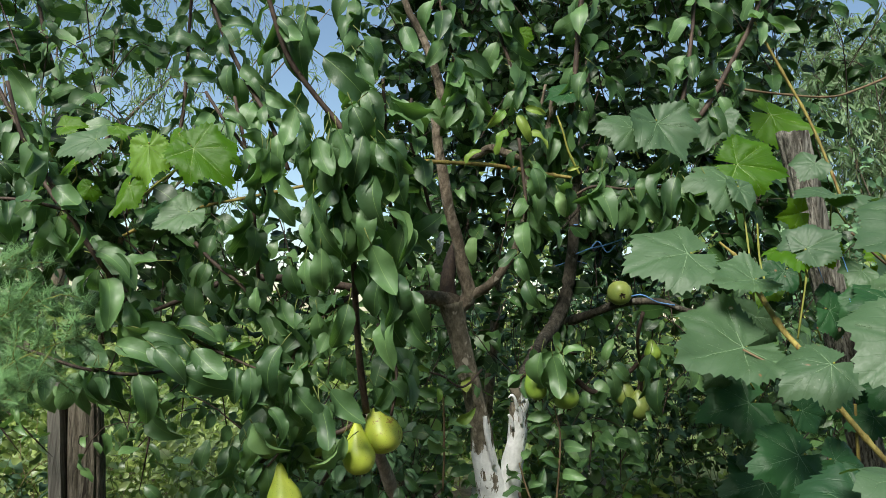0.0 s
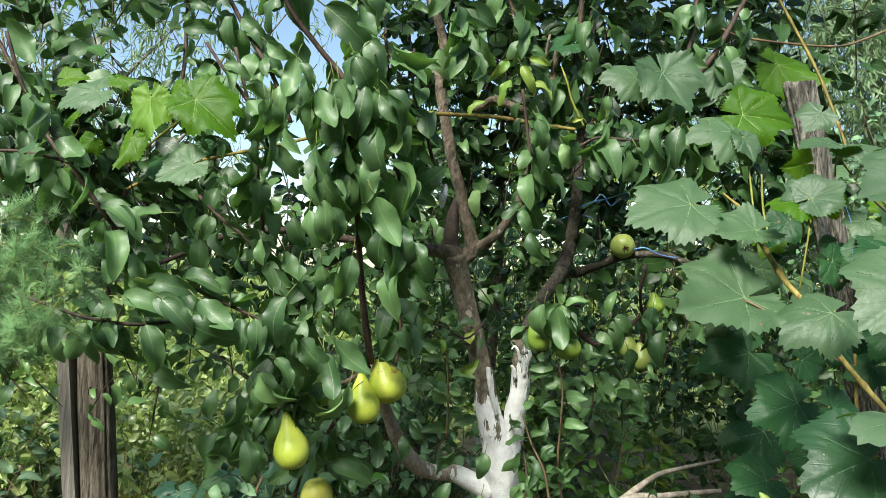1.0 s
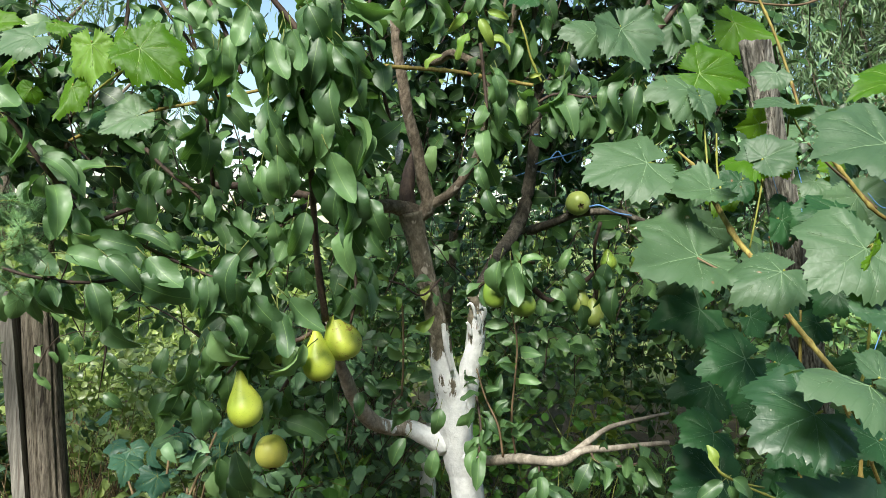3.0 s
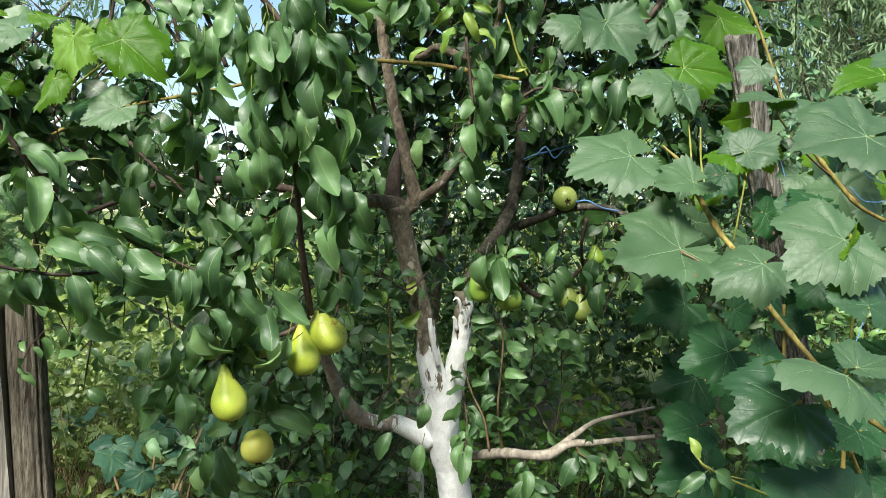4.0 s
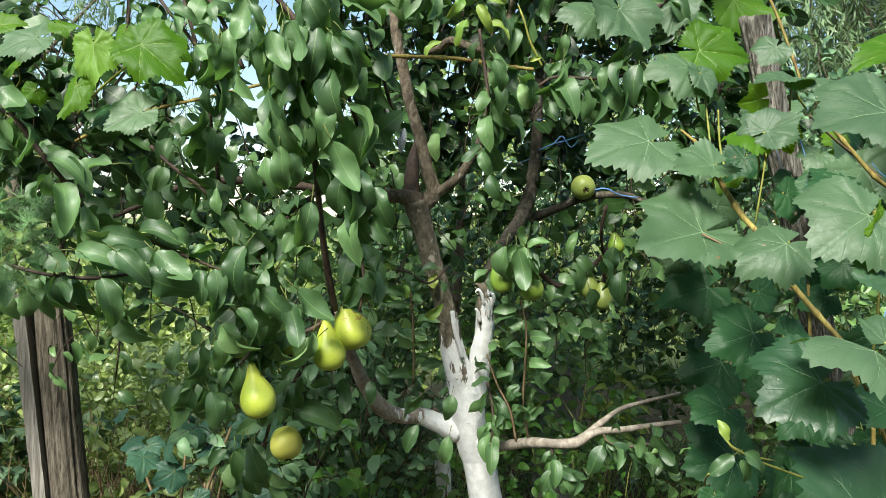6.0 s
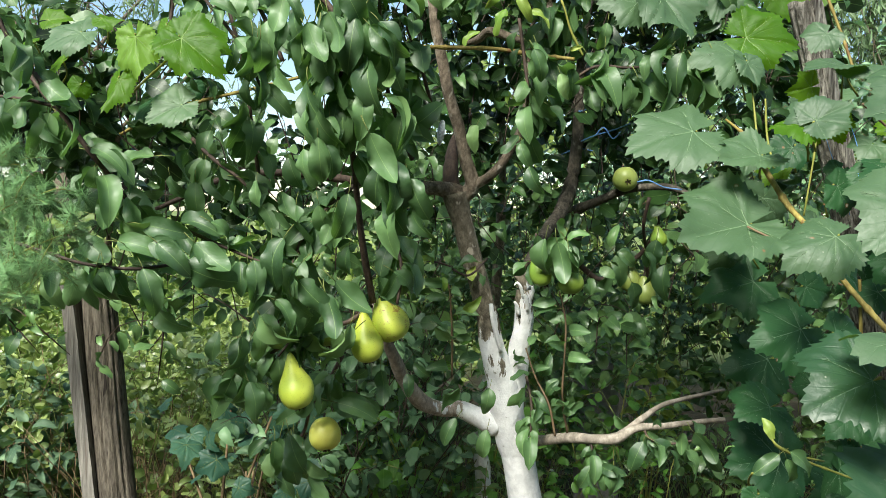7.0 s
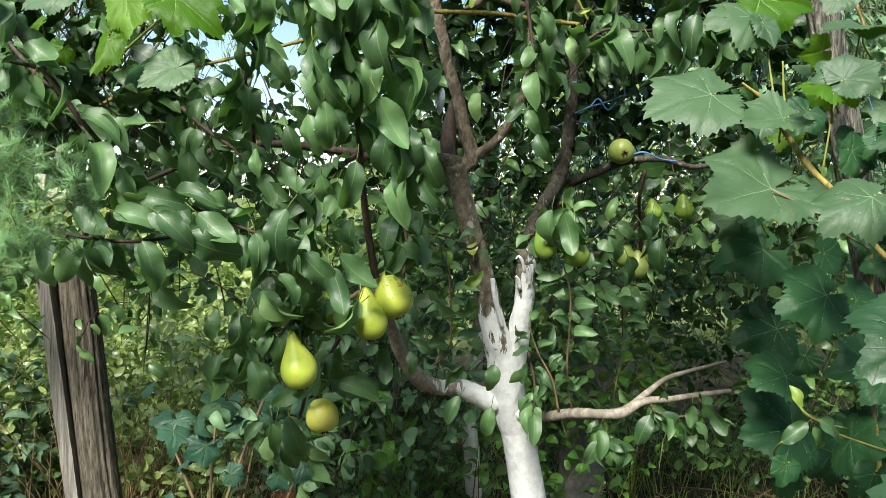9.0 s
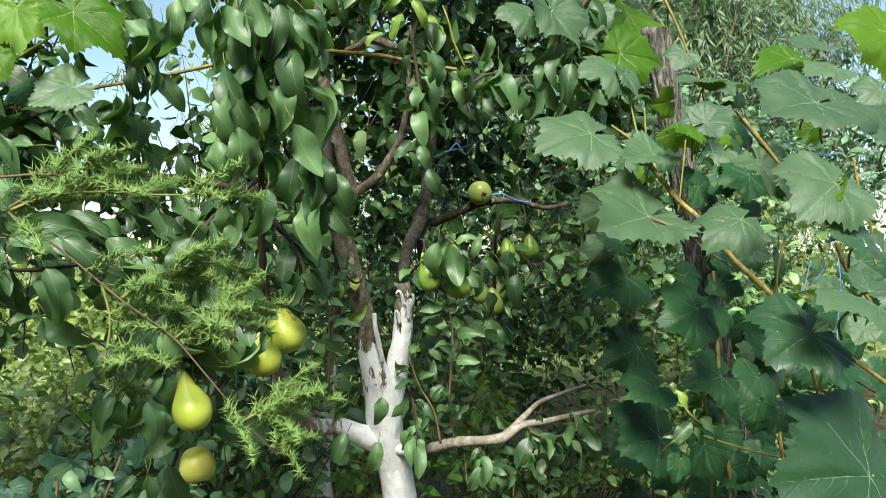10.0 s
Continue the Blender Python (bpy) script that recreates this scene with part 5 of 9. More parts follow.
leaf(tree, PEAR, 1, (0.117, 1.600, 0.911), (0.103, 1.590, 0.865), 11, toward=(0.28, -1.0, -0.24))
leaf(tree, PEAR, 2, (0.114, 1.620, 0.817), (0.100, 1.617, 0.761), -0, toward=(-0.06, -1.0, 0.49))
leaf(tree, PEAR, 2, (0.048, 1.620, 0.840), (0.018, 1.612, 0.793), 52, toward=(0.49, -1.0, -0.29))
leaf(tree, PEAR, 2, (0.300, 1.400, 1.573), (0.274, 1.381, 1.514), -41, toward=(0.35, -1.0, -0.15))
leaf(tree, PEAR, 5, (0.343, 1.400, 1.545), (0.310, 1.398, 1.487), 14, toward=(-0.13, -1.0, 0.97))
leaf(tree, PEAR, 2, (0.357, 1.380, 1.518), (0.363, 1.365, 1.455), -53, toward=(0.49, -1.0, -0.25))
leaf(tree, PEAR, 3, (0.241, 1.420, 1.543), (0.250, 1.421, 1.498), -56, toward=(-0.69, -1.0, -0.31))
leaf(tree, PEAR, 2, (0.409, 1.360, 1.558), (0.419, 1.359, 1.501), -30, toward=(0.39, -1.0, -0.30))
leaf(tree, PEAR, 0, (0.446, 1.340, 1.537), (0.460, 1.331, 1.463), -30, toward=(0.40, -1.0, 0.74))
leaf(tree, PEAR, 1, (0.374, 1.370, 1.558), (0.356, 1.361, 1.529), 26, toward=(0.44, -1.0, 0.91))
leaf(tree, PEAR, 3, (0.176, 1.420, 1.577), (0.192, 1.419, 1.529), 13, toward=(0.19, -1.0, 0.76))
leaf(tree, PEAR, 5, (0.277, 1.500, 1.710), (0.289, 1.515, 1.678), 42, toward=(0.06, -1.0, 0.55))
leaf(tree, PEAR, 0, (0.232, 1.600, 1.499), (0.263, 1.585, 1.460), -56, toward=(-0.60, -1.0, 0.39))
leaf(tree, PEAR, 2, (0.180, 1.600, 1.418), (0.189, 1.593, 1.371), 4, toward=(0.69, -1.0, 0.17))
leaf(tree, PEAR, 2, (0.368, 1.500, 1.686), (0.381, 1.481, 1.645), 27, toward=(0.30, -1.0, -0.11))
leaf(tree, PEAR, 2, (0.325, 1.500, 1.646), (0.314, 1.510, 1.603), -16, toward=(-0.03, -1.0, 0.38))
leaf(tree, PEAR, 4, (0.479, 1.360, 1.555), (0.489, 1.340, 1.499), -43, toward=(0.38, -1.0, 0.09))
leaf(tree, PEAR, 4, (0.373, 1.400, 1.522), (0.348, 1.417, 1.537), -5, toward=(-0.04, -1.0, -0.09))
leaf(tree, PEAR, 5, (0.283, 1.450, 1.518), (0.289, 1.431, 1.466), 5, toward=(0.11, -1.0, 0.92))
leaf(tree, PEAR, 6, (0.218, 1.530, 1.229), (0.214, 1.534, 1.163), 36, toward=(-0.16, -1.0, 0.54))
leaf(tree, PEAR, 5, (0.240, 1.520, 1.222), (0.259, 1.525, 1.154), 24, toward=(0.08, -1.0, -0.09))
leaf(tree, PEAR, 3, (0.265, 1.530, 1.207), (0.277, 1.544, 1.157), 42, toward=(0.27, -1.0, -0.06))
leaf(tree, PEAR, 3, (0.205, 1.550, 1.235), (0.201, 1.564, 1.195), -13, toward=(0.16, -1.0, 0.99))
leaf(tree, PEAR, 1, (0.311, 1.600, 0.972), (0.296, 1.599, 0.931), 46, toward=(-0.27, -1.0, 0.55))
leaf(tree, PEAR, 6, (0.357, 1.600, 0.761), (0.369, 1.613, 0.728), -50, toward=(-0.22, -1.0, 0.52))
leaf(tree, PEAR, 5, (0.515, 1.500, 0.850), (0.558, 1.503, 0.807), 32, toward=(-0.43, -1.0, 0.33))
leaf(tree, PEAR, 5, (0.492, 1.500, 0.850), (0.495, 1.516, 0.813), 33, toward=(0.40, -1.0, -0.06))
leaf(tree, PEAR, 1, (0.339, 1.600, 0.785), (0.317, 1.608, 0.758), -39, toward=(-0.20, -1.0, -0.05))
leaf(tree, PEAR, 3, (0.392, 1.650, 0.846), (0.428, 1.652, 0.812), 55, toward=(-0.48, -1.0, 0.55))
leaf(tree, PEAR, 3, (0.472, 1.600, 0.852), (0.460, 1.612, 0.816), 10, toward=(0.46, -1.0, 0.36))
leaf(tree, PEAR, 0, (-0.236, 1.240, 1.776), (-0.235, 1.231, 1.685), 27, toward=(-0.07, -1.0, 0.06))
leaf(tree, PEAR, 0, (-0.202, 1.250, 1.716), (-0.127, 1.257, 1.663), 34, toward=(-0.36, -1.0, 0.92))
leaf(tree, PEAR, 0, (-0.131, 1.260, 1.739), (-0.095, 1.257, 1.724), -19, toward=(-0.03, -1.0, 0.57))
leaf(tree, PEAR, 0, (-0.090, 1.280, 1.665), (-0.027, 1.288, 1.637), 58, toward=(-0.31, -1.0, -0.12))
leaf(tree, PEAR, 0, (-0.131, 1.270, 1.667), (-0.101, 1.255, 1.605), -44, toward=(-0.69, -1.0, 0.05))
leaf(tree, PEAR, 4, (-0.143, 1.270, 1.633), (-0.168, 1.288, 1.590), 17, toward=(-0.11, -1.0, 0.35))
leaf(tree, PEAR, 5, (-0.206, 1.250, 1.664), (-0.167, 1.270, 1.606), 46, toward=(0.16, -1.0, 0.58))
leaf(tree, PEAR, 5, (-0.080, 1.400, 1.832), (-0.055, 1.386, 1.777), 48, toward=(0.53, -1.0, 0.73))
leaf(tree, PEAR, 4, (-0.204, 1.240, 1.558), (-0.190, 1.252, 1.492), -37, toward=(0.26, -1.0, 0.74))
leaf(tree, PEAR, 0, (-0.103, 1.300, 1.583), (-0.059, 1.282, 1.502), 14, toward=(0.06, -1.0, 0.29))
leaf(tree, PEAR, 0, (-0.311, 1.350, 1.577), (-0.322, 1.360, 1.510), 19, toward=(0.58, -1.0, 0.86))
leaf(tree, PEAR, 2, (-0.293, 1.360, 1.580), (-0.297, 1.363, 1.525), -51, toward=(-0.16, -1.0, 0.82))
leaf(tree, PEAR, 5, (-0.810, 1.500, 1.663), (-0.852, 1.505, 1.732), -12, toward=(-0.10, -1.0, 0.66))
leaf(tree, PEAR, 0, (-0.774, 1.500, 1.596), (-0.790, 1.493, 1.654), -8, toward=(-0.67, -1.0, 0.45))
leaf(tree, PEAR, 4, (-0.730, 1.300, 1.422), (-0.692, 1.294, 1.462), -1, toward=(0.63, -1.0, 0.24))
leaf(tree, PEAR, 5, (-0.674, 1.300, 1.516), (-0.705, 1.282, 1.544), -15, toward=(0.52, -1.0, 0.57))
leaf(tree, PEAR, 5, (-0.461, 1.500, 1.649), (-0.488, 1.503, 1.687), -24, toward=(-0.67, -1.0, -0.25))
leaf(tree, PEAR, 5, (-0.451, 1.600, 1.658), (-0.498, 1.616, 1.684), 1, toward=(-0.24, -1.0, 0.96))
leaf(tree, PEAR, 4, (-0.632, 1.700, 1.893), (-0.577, 1.689, 1.900), 6, toward=(0.22, -1.0, 0.46))
leaf(tree, PEAR, 0, (-0.543, 1.600, 1.827), (-0.503, 1.590, 1.817), 6, toward=(0.50, -1.0, 0.12))
leaf(tree, PEAR, 6, (-0.413, 1.500, 1.830), (-0.372, 1.519, 1.847), -25, toward=(-0.50, -1.0, 0.25))
leaf(tree, PEAR, 6, (-0.840, 1.900, 1.956), (-0.781, 1.895, 1.967), -31, toward=(0.57, -1.0, -0.13))
leaf(tree, PEAR, 5, (-0.978, 1.900, 1.880), (-1.025, 1.885, 1.844), -13, toward=(-0.01, -1.0, 0.05))
leaf(tree, PEAR, 0, (-1.068, 1.900, 1.915), (-1.115, 1.883, 1.907), 18, toward=(-0.20, -1.0, -0.23))
leaf(tree, PEAR, 5, (-1.023, 1.800, 1.808), (-0.969, 1.815, 1.829), -54, toward=(0.57, -1.0, -0.00))
leaf(tree, PEAR, 4, (-0.877, 1.800, 1.796), (-0.924, 1.790, 1.772), 11, toward=(0.40, -1.0, -0.12))
leaf(tree, PEAR, 3, (-0.591, 1.700, 1.806), (-0.528, 1.693, 1.807), -2, toward=(-0.10, -1.0, -0.32))
leaf(tree, PEAR, 6, (-0.474, 1.600, 1.889), (-0.418, 1.602, 1.901), 4, toward=(0.12, -1.0, 0.34))
leaf(tree, PEAR, 3, (-0.357, 1.500, 1.794), (-0.309, 1.486, 1.807), -52, toward=(-0.10, -1.0, -0.08))
leaf(tree, PEAR, 3, (-0.353, 1.500, 1.724), (-0.310, 1.489, 1.692), 21, toward=(0.19, -1.0, -0.30))
leaf(tree, PEAR, 0, (0.294, 1.450, 1.789), (0.336, 1.466, 1.739), -48, toward=(0.61, -1.0, 0.30))
leaf(tree, PEAR, 3, (0.281, 1.500, 1.793), (0.264, 1.486, 1.749), 37, toward=(0.16, -1.0, 0.22))
leaf(tree, PEAR, 4, (0.525, 1.500, 1.940), (0.593, 1.513, 1.916), -14, toward=(-0.67, -1.0, -0.31))
leaf(tree, PEAR, 2, (0.619, 1.500, 1.896), (0.582, 1.505, 1.857), -19, toward=(0.32, -1.0, 0.31))
leaf(tree, PEAR, 2, (0.634, 1.500, 1.945), (0.647, 1.495, 1.983), 34, toward=(-0.31, -1.0, 0.38))
leaf(tree, PEAR, 5, (0.658, 1.500, 1.922), (0.707, 1.506, 1.903), 38, toward=(0.52, -1.0, 0.34))
leaf(tree, PEAR, 6, (0.402, 1.500, 1.894), (0.454, 1.518, 1.891), 15, toward=(0.03, -1.0, 0.44))
leaf(tree, PEAR, 2, (0.627, 1.500, 1.841), (0.605, 1.504, 1.881), 2, toward=(0.52, -1.0, -0.31))
leaf(tree, PEAR, 4, (0.550, 1.500, 1.830), (0.531, 1.487, 1.778), -33, toward=(0.23, -1.0, 0.43))
leaf(tree, PEAR, 0, (0.413, 1.450, 1.799), (0.445, 1.431, 1.757), -47, toward=(0.30, -1.0, -0.13))
# the thick drape of leaves that hangs before the trunk
rng = random.Random(71)
drape = curve_through([(-0.21, 1.235, 1.80), (-0.17, 1.245, 1.64), (-0.135, 1.255, 1.50), (-0.115, 1.275, 1.38), (-0.10, 1.32, 1.24)], 6)
for k in range(46):
    at_ = drape[min(len(drape) - 1, int(rng.random() * len(drape)))]
    foot = at_ + Vector((rng.uniform(-0.075, 0.07), rng.uniform(-0.05, 0.03), rng.uniform(-0.02, 0.03)))
    way = Vector((rng.uniform(-0.5, 0.6), rng.uniform(-0.3, 0.2), -1)).normalized() * rng.uniform(0.054, 0.084)
    leaf(tree, PEAR, rng.randrange(7), foot, foot + way, rng.uniform(-40, 40), (rng.uniform(-0.5, 0.5), -1.0, rng.uniform(0.0, 0.7)))
# young, yellowing leaves
leaf(tree, YOUNG, 1, (0.121, 1.450, 1.694), (0.090, 1.440, 1.663), -24, stretch=0.78)
leaf(tree, YOUNG, 3, (0.147, 1.450, 1.685), (0.170, 1.440, 1.635), 13, stretch=0.78)
leaf(tree, YOUNG, 0, (0.171, 1.450, 1.653), (0.211, 1.440, 1.631), -2, toward=(0, -0.7, 0.7), stretch=0.78)
leaf(tree, YOUNG, 4, (0.126, 1.450, 1.657), (0.101, 1.440, 1.613), 34, stretch=0.78)
leaf(tree, YOUNG, 2, (0.163, 1.470, 1.706), (0.201, 1.460, 1.693), 20, stretch=0.78)
leaf(tree, YOUNG, 2, (0.246, 1.450, 1.582), (0.266, 1.440, 1.587), 20, stretch=0.78)
leaf(tree, YOUNG, 3, (0.048, 1.400, 1.576), (0.067, 1.386, 1.603), -32)
leaf(tree, YOUNG, 1, (0.080, 1.680, 1.128), (0.084, 1.695, 1.168), -34)
leaf(tree, YOUNG, 6, (0.060, 1.660, 1.068), (0.097, 1.646, 1.093), 30)
leaf(tree, YOUNG, 2, (-0.029, 1.500, 1.188), (0.004, 1.513, 1.179), -31)
leaf(tree, YOUNG, 6, (0.016, 1.520, 1.150), (0.022, 1.509, 1.126), -17)
# dark leaves by the stem, their shade held in the colour
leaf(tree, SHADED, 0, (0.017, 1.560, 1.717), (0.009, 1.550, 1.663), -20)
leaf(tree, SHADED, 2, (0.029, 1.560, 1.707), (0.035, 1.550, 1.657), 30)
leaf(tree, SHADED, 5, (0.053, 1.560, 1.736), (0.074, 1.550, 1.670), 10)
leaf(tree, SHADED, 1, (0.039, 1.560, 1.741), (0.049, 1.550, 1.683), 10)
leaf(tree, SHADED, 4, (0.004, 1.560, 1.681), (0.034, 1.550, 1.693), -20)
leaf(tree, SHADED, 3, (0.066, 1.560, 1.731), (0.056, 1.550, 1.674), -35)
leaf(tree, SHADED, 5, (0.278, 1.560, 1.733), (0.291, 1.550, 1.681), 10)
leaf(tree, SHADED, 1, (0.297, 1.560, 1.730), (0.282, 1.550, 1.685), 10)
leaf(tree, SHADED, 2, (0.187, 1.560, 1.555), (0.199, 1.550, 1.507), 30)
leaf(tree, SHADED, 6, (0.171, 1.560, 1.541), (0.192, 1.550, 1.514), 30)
leaf(tree, PALE, 2, (-0.013, 1.500, 1.725), (-0.001, 1.490, 1.671), 30)
leaf(tree, PEAR, 0, (0.026, 1.500, 1.731), (0.035, 1.490, 1.682), -15)
leaf(tree, PALE, 1, (0.081, 1.600, 1.459), (0.065, 1.590, 1.417), 20)
leaf(tree, PALE, 0, (0.229, 1.450, 1.539), (0.242, 1.440, 1.500), 25)
leaf(tree, PEAR, 0, (0.275, 1.440, 1.576), (0.294, 1.430, 1.528), -30)
leaf(tree, PEAR, 3, (0.302, 1.440, 1.577), (0.282, 1.430, 1.559), -10)
leaf(tree, PEAR, 5, (0.314, 1.440, 1.546), (0.335, 1.430, 1.497), 15)
leaf(tree, PEAR, 2, (0.358, 1.440, 1.521), (0.384, 1.430, 1.467), 35)
leaf(tree, PEAR, 4, (0.183, 1.440, 1.590), (0.191, 1.430, 1.539), -30)
leaf(tree, PEAR, 1, (0.156, 1.440, 1.408), (0.163, 1.430, 1.370), 15)
leaf(tree, PEAR, 6, (0.173, 1.440, 1.366), (0.192, 1.430, 1.321), 35)
leaf(tree, PALE, 1, (-0.574, 1.160, 1.186), (-0.574, 1.150, 1.135), 30, toward=(0.6, -1, 0.2))
leaf(tree, PEAR, 4, (-0.522, 1.150, 1.187), (-0.535, 1.140, 1.138), -10, toward=(0.1, -1.0, 0.3))
leaf(tree, PEAR, 1, (-0.512, 1.170, 1.195), (-0.532, 1.160, 1.140), 25, toward=(0.1, -1.0, 0.3))
leaf(tree, PALE, 3, (-0.502, 1.160, 1.180), (-0.472, 1.150, 1.141), 55, toward=(0.1, -1.0, 0.3))
leaf(tree, PEAR, 6, (-0.477, 1.160, 1.188), (-0.452, 1.150, 1.141), 20, toward=(0.1, -1.0, 0.3))
leaf(tree, PEAR, 0, (-0.438, 1.160, 1.192), (-0.412, 1.150, 1.139), -15, toward=(0.0, -1, 0.7))
leaf(tree, PEAR, 2, (-0.466, 1.140, 1.229), (-0.406, 1.130, 1.217), 20, toward=(0, -0.8, 0.9))
leaf(tree, PEAR, 0, (-0.418, 1.140, 1.230), (-0.360, 1.130, 1.198), 10, toward=(0, -0.8, 0.9))
leaf(tree, PEAR, 5, (-0.513, 1.130, 1.237), (-0.472, 1.120, 1.199), 10, toward=(0.2, -1, 0.7))
leaf(tree, PEAR, 3, (-0.433, 1.200, 1.128), (-0.393, 1.190, 1.088), 40, toward=(0.1, -1.0, 0.3))
leaf(tree, PALE, 6, (-0.296, 1.310, 1.100), (-0.252, 1.300, 1.053), 58, toward=(0.1, -1.0, 0.3))
leaf(tree, PALE, 3, (-0.143, 1.320, 1.084), (-0.174, 1.310, 1.027), -60, toward=(0.1, -1.0, 0.3))
leaf(tree, PEAR, 2, (-0.329, 1.320, 1.060), (-0.341, 1.310, 1.005), -40, toward=(0.5, -1, 0.2))
leaf(tree, PEAR, 6, (-0.360, 1.310, 0.994), (-0.383, 1.300, 0.951), 30, toward=(0.1, -1.0, 0.3))
leaf(tree, PEAR, 4, (-0.317, 1.320, 0.981), (-0.295, 1.310, 0.931), -20, toward=(0.1, -1.0, 0.3))
leaf(tree, PEAR, 0, (-0.369, 1.320, 1.068), (-0.378, 1.310, 1.024), 15, toward=(0.1, -1.0, 0.3))
leaf(tree, PEAR, 3, (-0.269, 1.310, 1.126), (-0.239, 1.300, 1.089), -30, toward=(0.1, -1.0, 0.3))
leaf(tree, PEAR, 5, (-0.186, 1.320, 1.136), (-0.163, 1.310, 1.071), 20, toward=(0.1, -1.0, 0.3))
leaf(tree, PEAR, 1, (-0.252, 1.290, 1.232), (-0.284, 1.280, 1.168), 15, toward=(0.1, -1.0, 0.3))
leaf(tree, PEAR, 0, (-0.302, 1.290, 1.194), (-0.290, 1.280, 1.135), -20, toward=(0.1, -1.0, 0.3))
leaf(tree, PEAR, 1, (-0.216, 1.620, 0.873), (-0.135, 1.610, 0.849), 20, toward=(0, -0.6, 0.8))
leaf(tree, PEAR, 3, (-0.334, 1.600, 0.793), (-0.341, 1.590, 0.718), -35, toward=(0.1, -1.0, 0.3))
leaf(tree, PEAR, 0, (-0.298, 1.600, 0.785), (-0.286, 1.590, 0.708), 20, toward=(0.1, -1.0, 0.3))
leaf(tree, PEAR, 5, (-0.264, 1.600, 0.790), (-0.227, 1.590, 0.742), 10, toward=(0.1, -1.0, 0.3))
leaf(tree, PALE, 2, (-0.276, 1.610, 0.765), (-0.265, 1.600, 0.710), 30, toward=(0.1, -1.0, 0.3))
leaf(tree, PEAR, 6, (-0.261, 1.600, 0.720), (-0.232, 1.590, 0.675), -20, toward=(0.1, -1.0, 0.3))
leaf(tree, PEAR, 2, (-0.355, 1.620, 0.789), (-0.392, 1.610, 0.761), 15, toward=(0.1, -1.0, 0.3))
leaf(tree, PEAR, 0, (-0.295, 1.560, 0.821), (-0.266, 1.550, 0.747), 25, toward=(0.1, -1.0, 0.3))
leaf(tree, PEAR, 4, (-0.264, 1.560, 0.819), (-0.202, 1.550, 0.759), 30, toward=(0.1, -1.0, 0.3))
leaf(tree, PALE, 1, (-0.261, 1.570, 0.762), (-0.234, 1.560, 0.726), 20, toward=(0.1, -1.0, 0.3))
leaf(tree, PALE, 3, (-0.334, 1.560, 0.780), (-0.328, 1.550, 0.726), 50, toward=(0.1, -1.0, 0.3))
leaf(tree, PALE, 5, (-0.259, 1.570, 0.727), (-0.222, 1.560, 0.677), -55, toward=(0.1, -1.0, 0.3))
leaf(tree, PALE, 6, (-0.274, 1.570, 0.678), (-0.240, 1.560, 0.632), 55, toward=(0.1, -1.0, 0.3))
leaf(tree, PEAR, 2, (-0.195, 1.550, 0.888), (-0.125, 1.540, 0.866), 15, toward=(0, -0.6, 0.8))
leaf(tree, PEAR, 5, (-0.241, 1.600, 0.790), (-0.202, 1.590, 0.765), -20, toward=(0.1, -1.0, 0.3))
leaf(tree, PEAR, 3, (0.421, 1.340, 1.557), (0.406, 1.334, 1.499), 46, toward=(0.46, -1.0, 0.72))
leaf(tree, PEAR, 6, (0.449, 1.340, 1.532), (0.477, 1.358, 1.464), -15, toward=(-0.31, -1.0, 0.93))
leaf(tree, PEAR, 5, (0.477, 1.340, 1.555), (0.495, 1.338, 1.489), -55, toward=(-0.63, -1.0, 0.39))
leaf(tree, PEAR, 6, (0.403, 1.340, 1.569), (0.375, 1.325, 1.520), 52, toward=(-0.58, -1.0, -0.10))
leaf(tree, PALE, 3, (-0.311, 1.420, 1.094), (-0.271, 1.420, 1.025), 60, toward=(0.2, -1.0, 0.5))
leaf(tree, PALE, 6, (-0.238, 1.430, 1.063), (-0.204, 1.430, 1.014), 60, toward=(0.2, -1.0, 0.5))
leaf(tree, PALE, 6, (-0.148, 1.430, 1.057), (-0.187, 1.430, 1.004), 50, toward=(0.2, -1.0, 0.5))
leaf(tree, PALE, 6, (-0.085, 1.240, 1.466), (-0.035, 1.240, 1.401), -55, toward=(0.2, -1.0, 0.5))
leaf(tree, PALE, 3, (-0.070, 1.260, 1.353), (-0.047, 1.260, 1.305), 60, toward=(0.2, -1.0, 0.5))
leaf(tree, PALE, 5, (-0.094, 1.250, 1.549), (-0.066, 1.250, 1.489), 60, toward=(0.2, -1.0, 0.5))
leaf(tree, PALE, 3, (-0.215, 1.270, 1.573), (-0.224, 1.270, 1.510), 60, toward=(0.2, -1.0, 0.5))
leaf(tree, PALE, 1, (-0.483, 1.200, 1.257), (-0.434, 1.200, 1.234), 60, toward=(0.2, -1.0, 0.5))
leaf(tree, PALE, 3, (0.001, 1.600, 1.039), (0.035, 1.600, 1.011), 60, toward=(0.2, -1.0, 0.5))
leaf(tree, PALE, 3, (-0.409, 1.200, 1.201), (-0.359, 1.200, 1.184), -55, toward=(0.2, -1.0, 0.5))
leaf(tree, PEAR, 2, (0.259, 1.555, 1.225), (0.208, 1.553, 1.203), 12, toward=(-0.18, -1.0, -0.18))
leaf(tree, PEAR, 1, (0.259, 1.555, 1.227), (0.226, 1.536, 1.171), -19, toward=(-0.00, -1.0, 0.03))
leaf(tree, PEAR, 4, (0.262, 1.555, 1.225), (0.256, 1.544, 1.159), 16, toward=(0.41, -1.0, 0.94))
leaf(tree, PEAR, 3, (0.264, 1.555, 1.227), (0.297, 1.571, 1.166), -31, toward=(0.34, -1.0, 0.10))
leaf(tree, PEAR, 5, (0.257, 1.555, 1.227), (0.245, 1.547, 1.265), 15, toward=(-0.03, -1.0, 0.65))
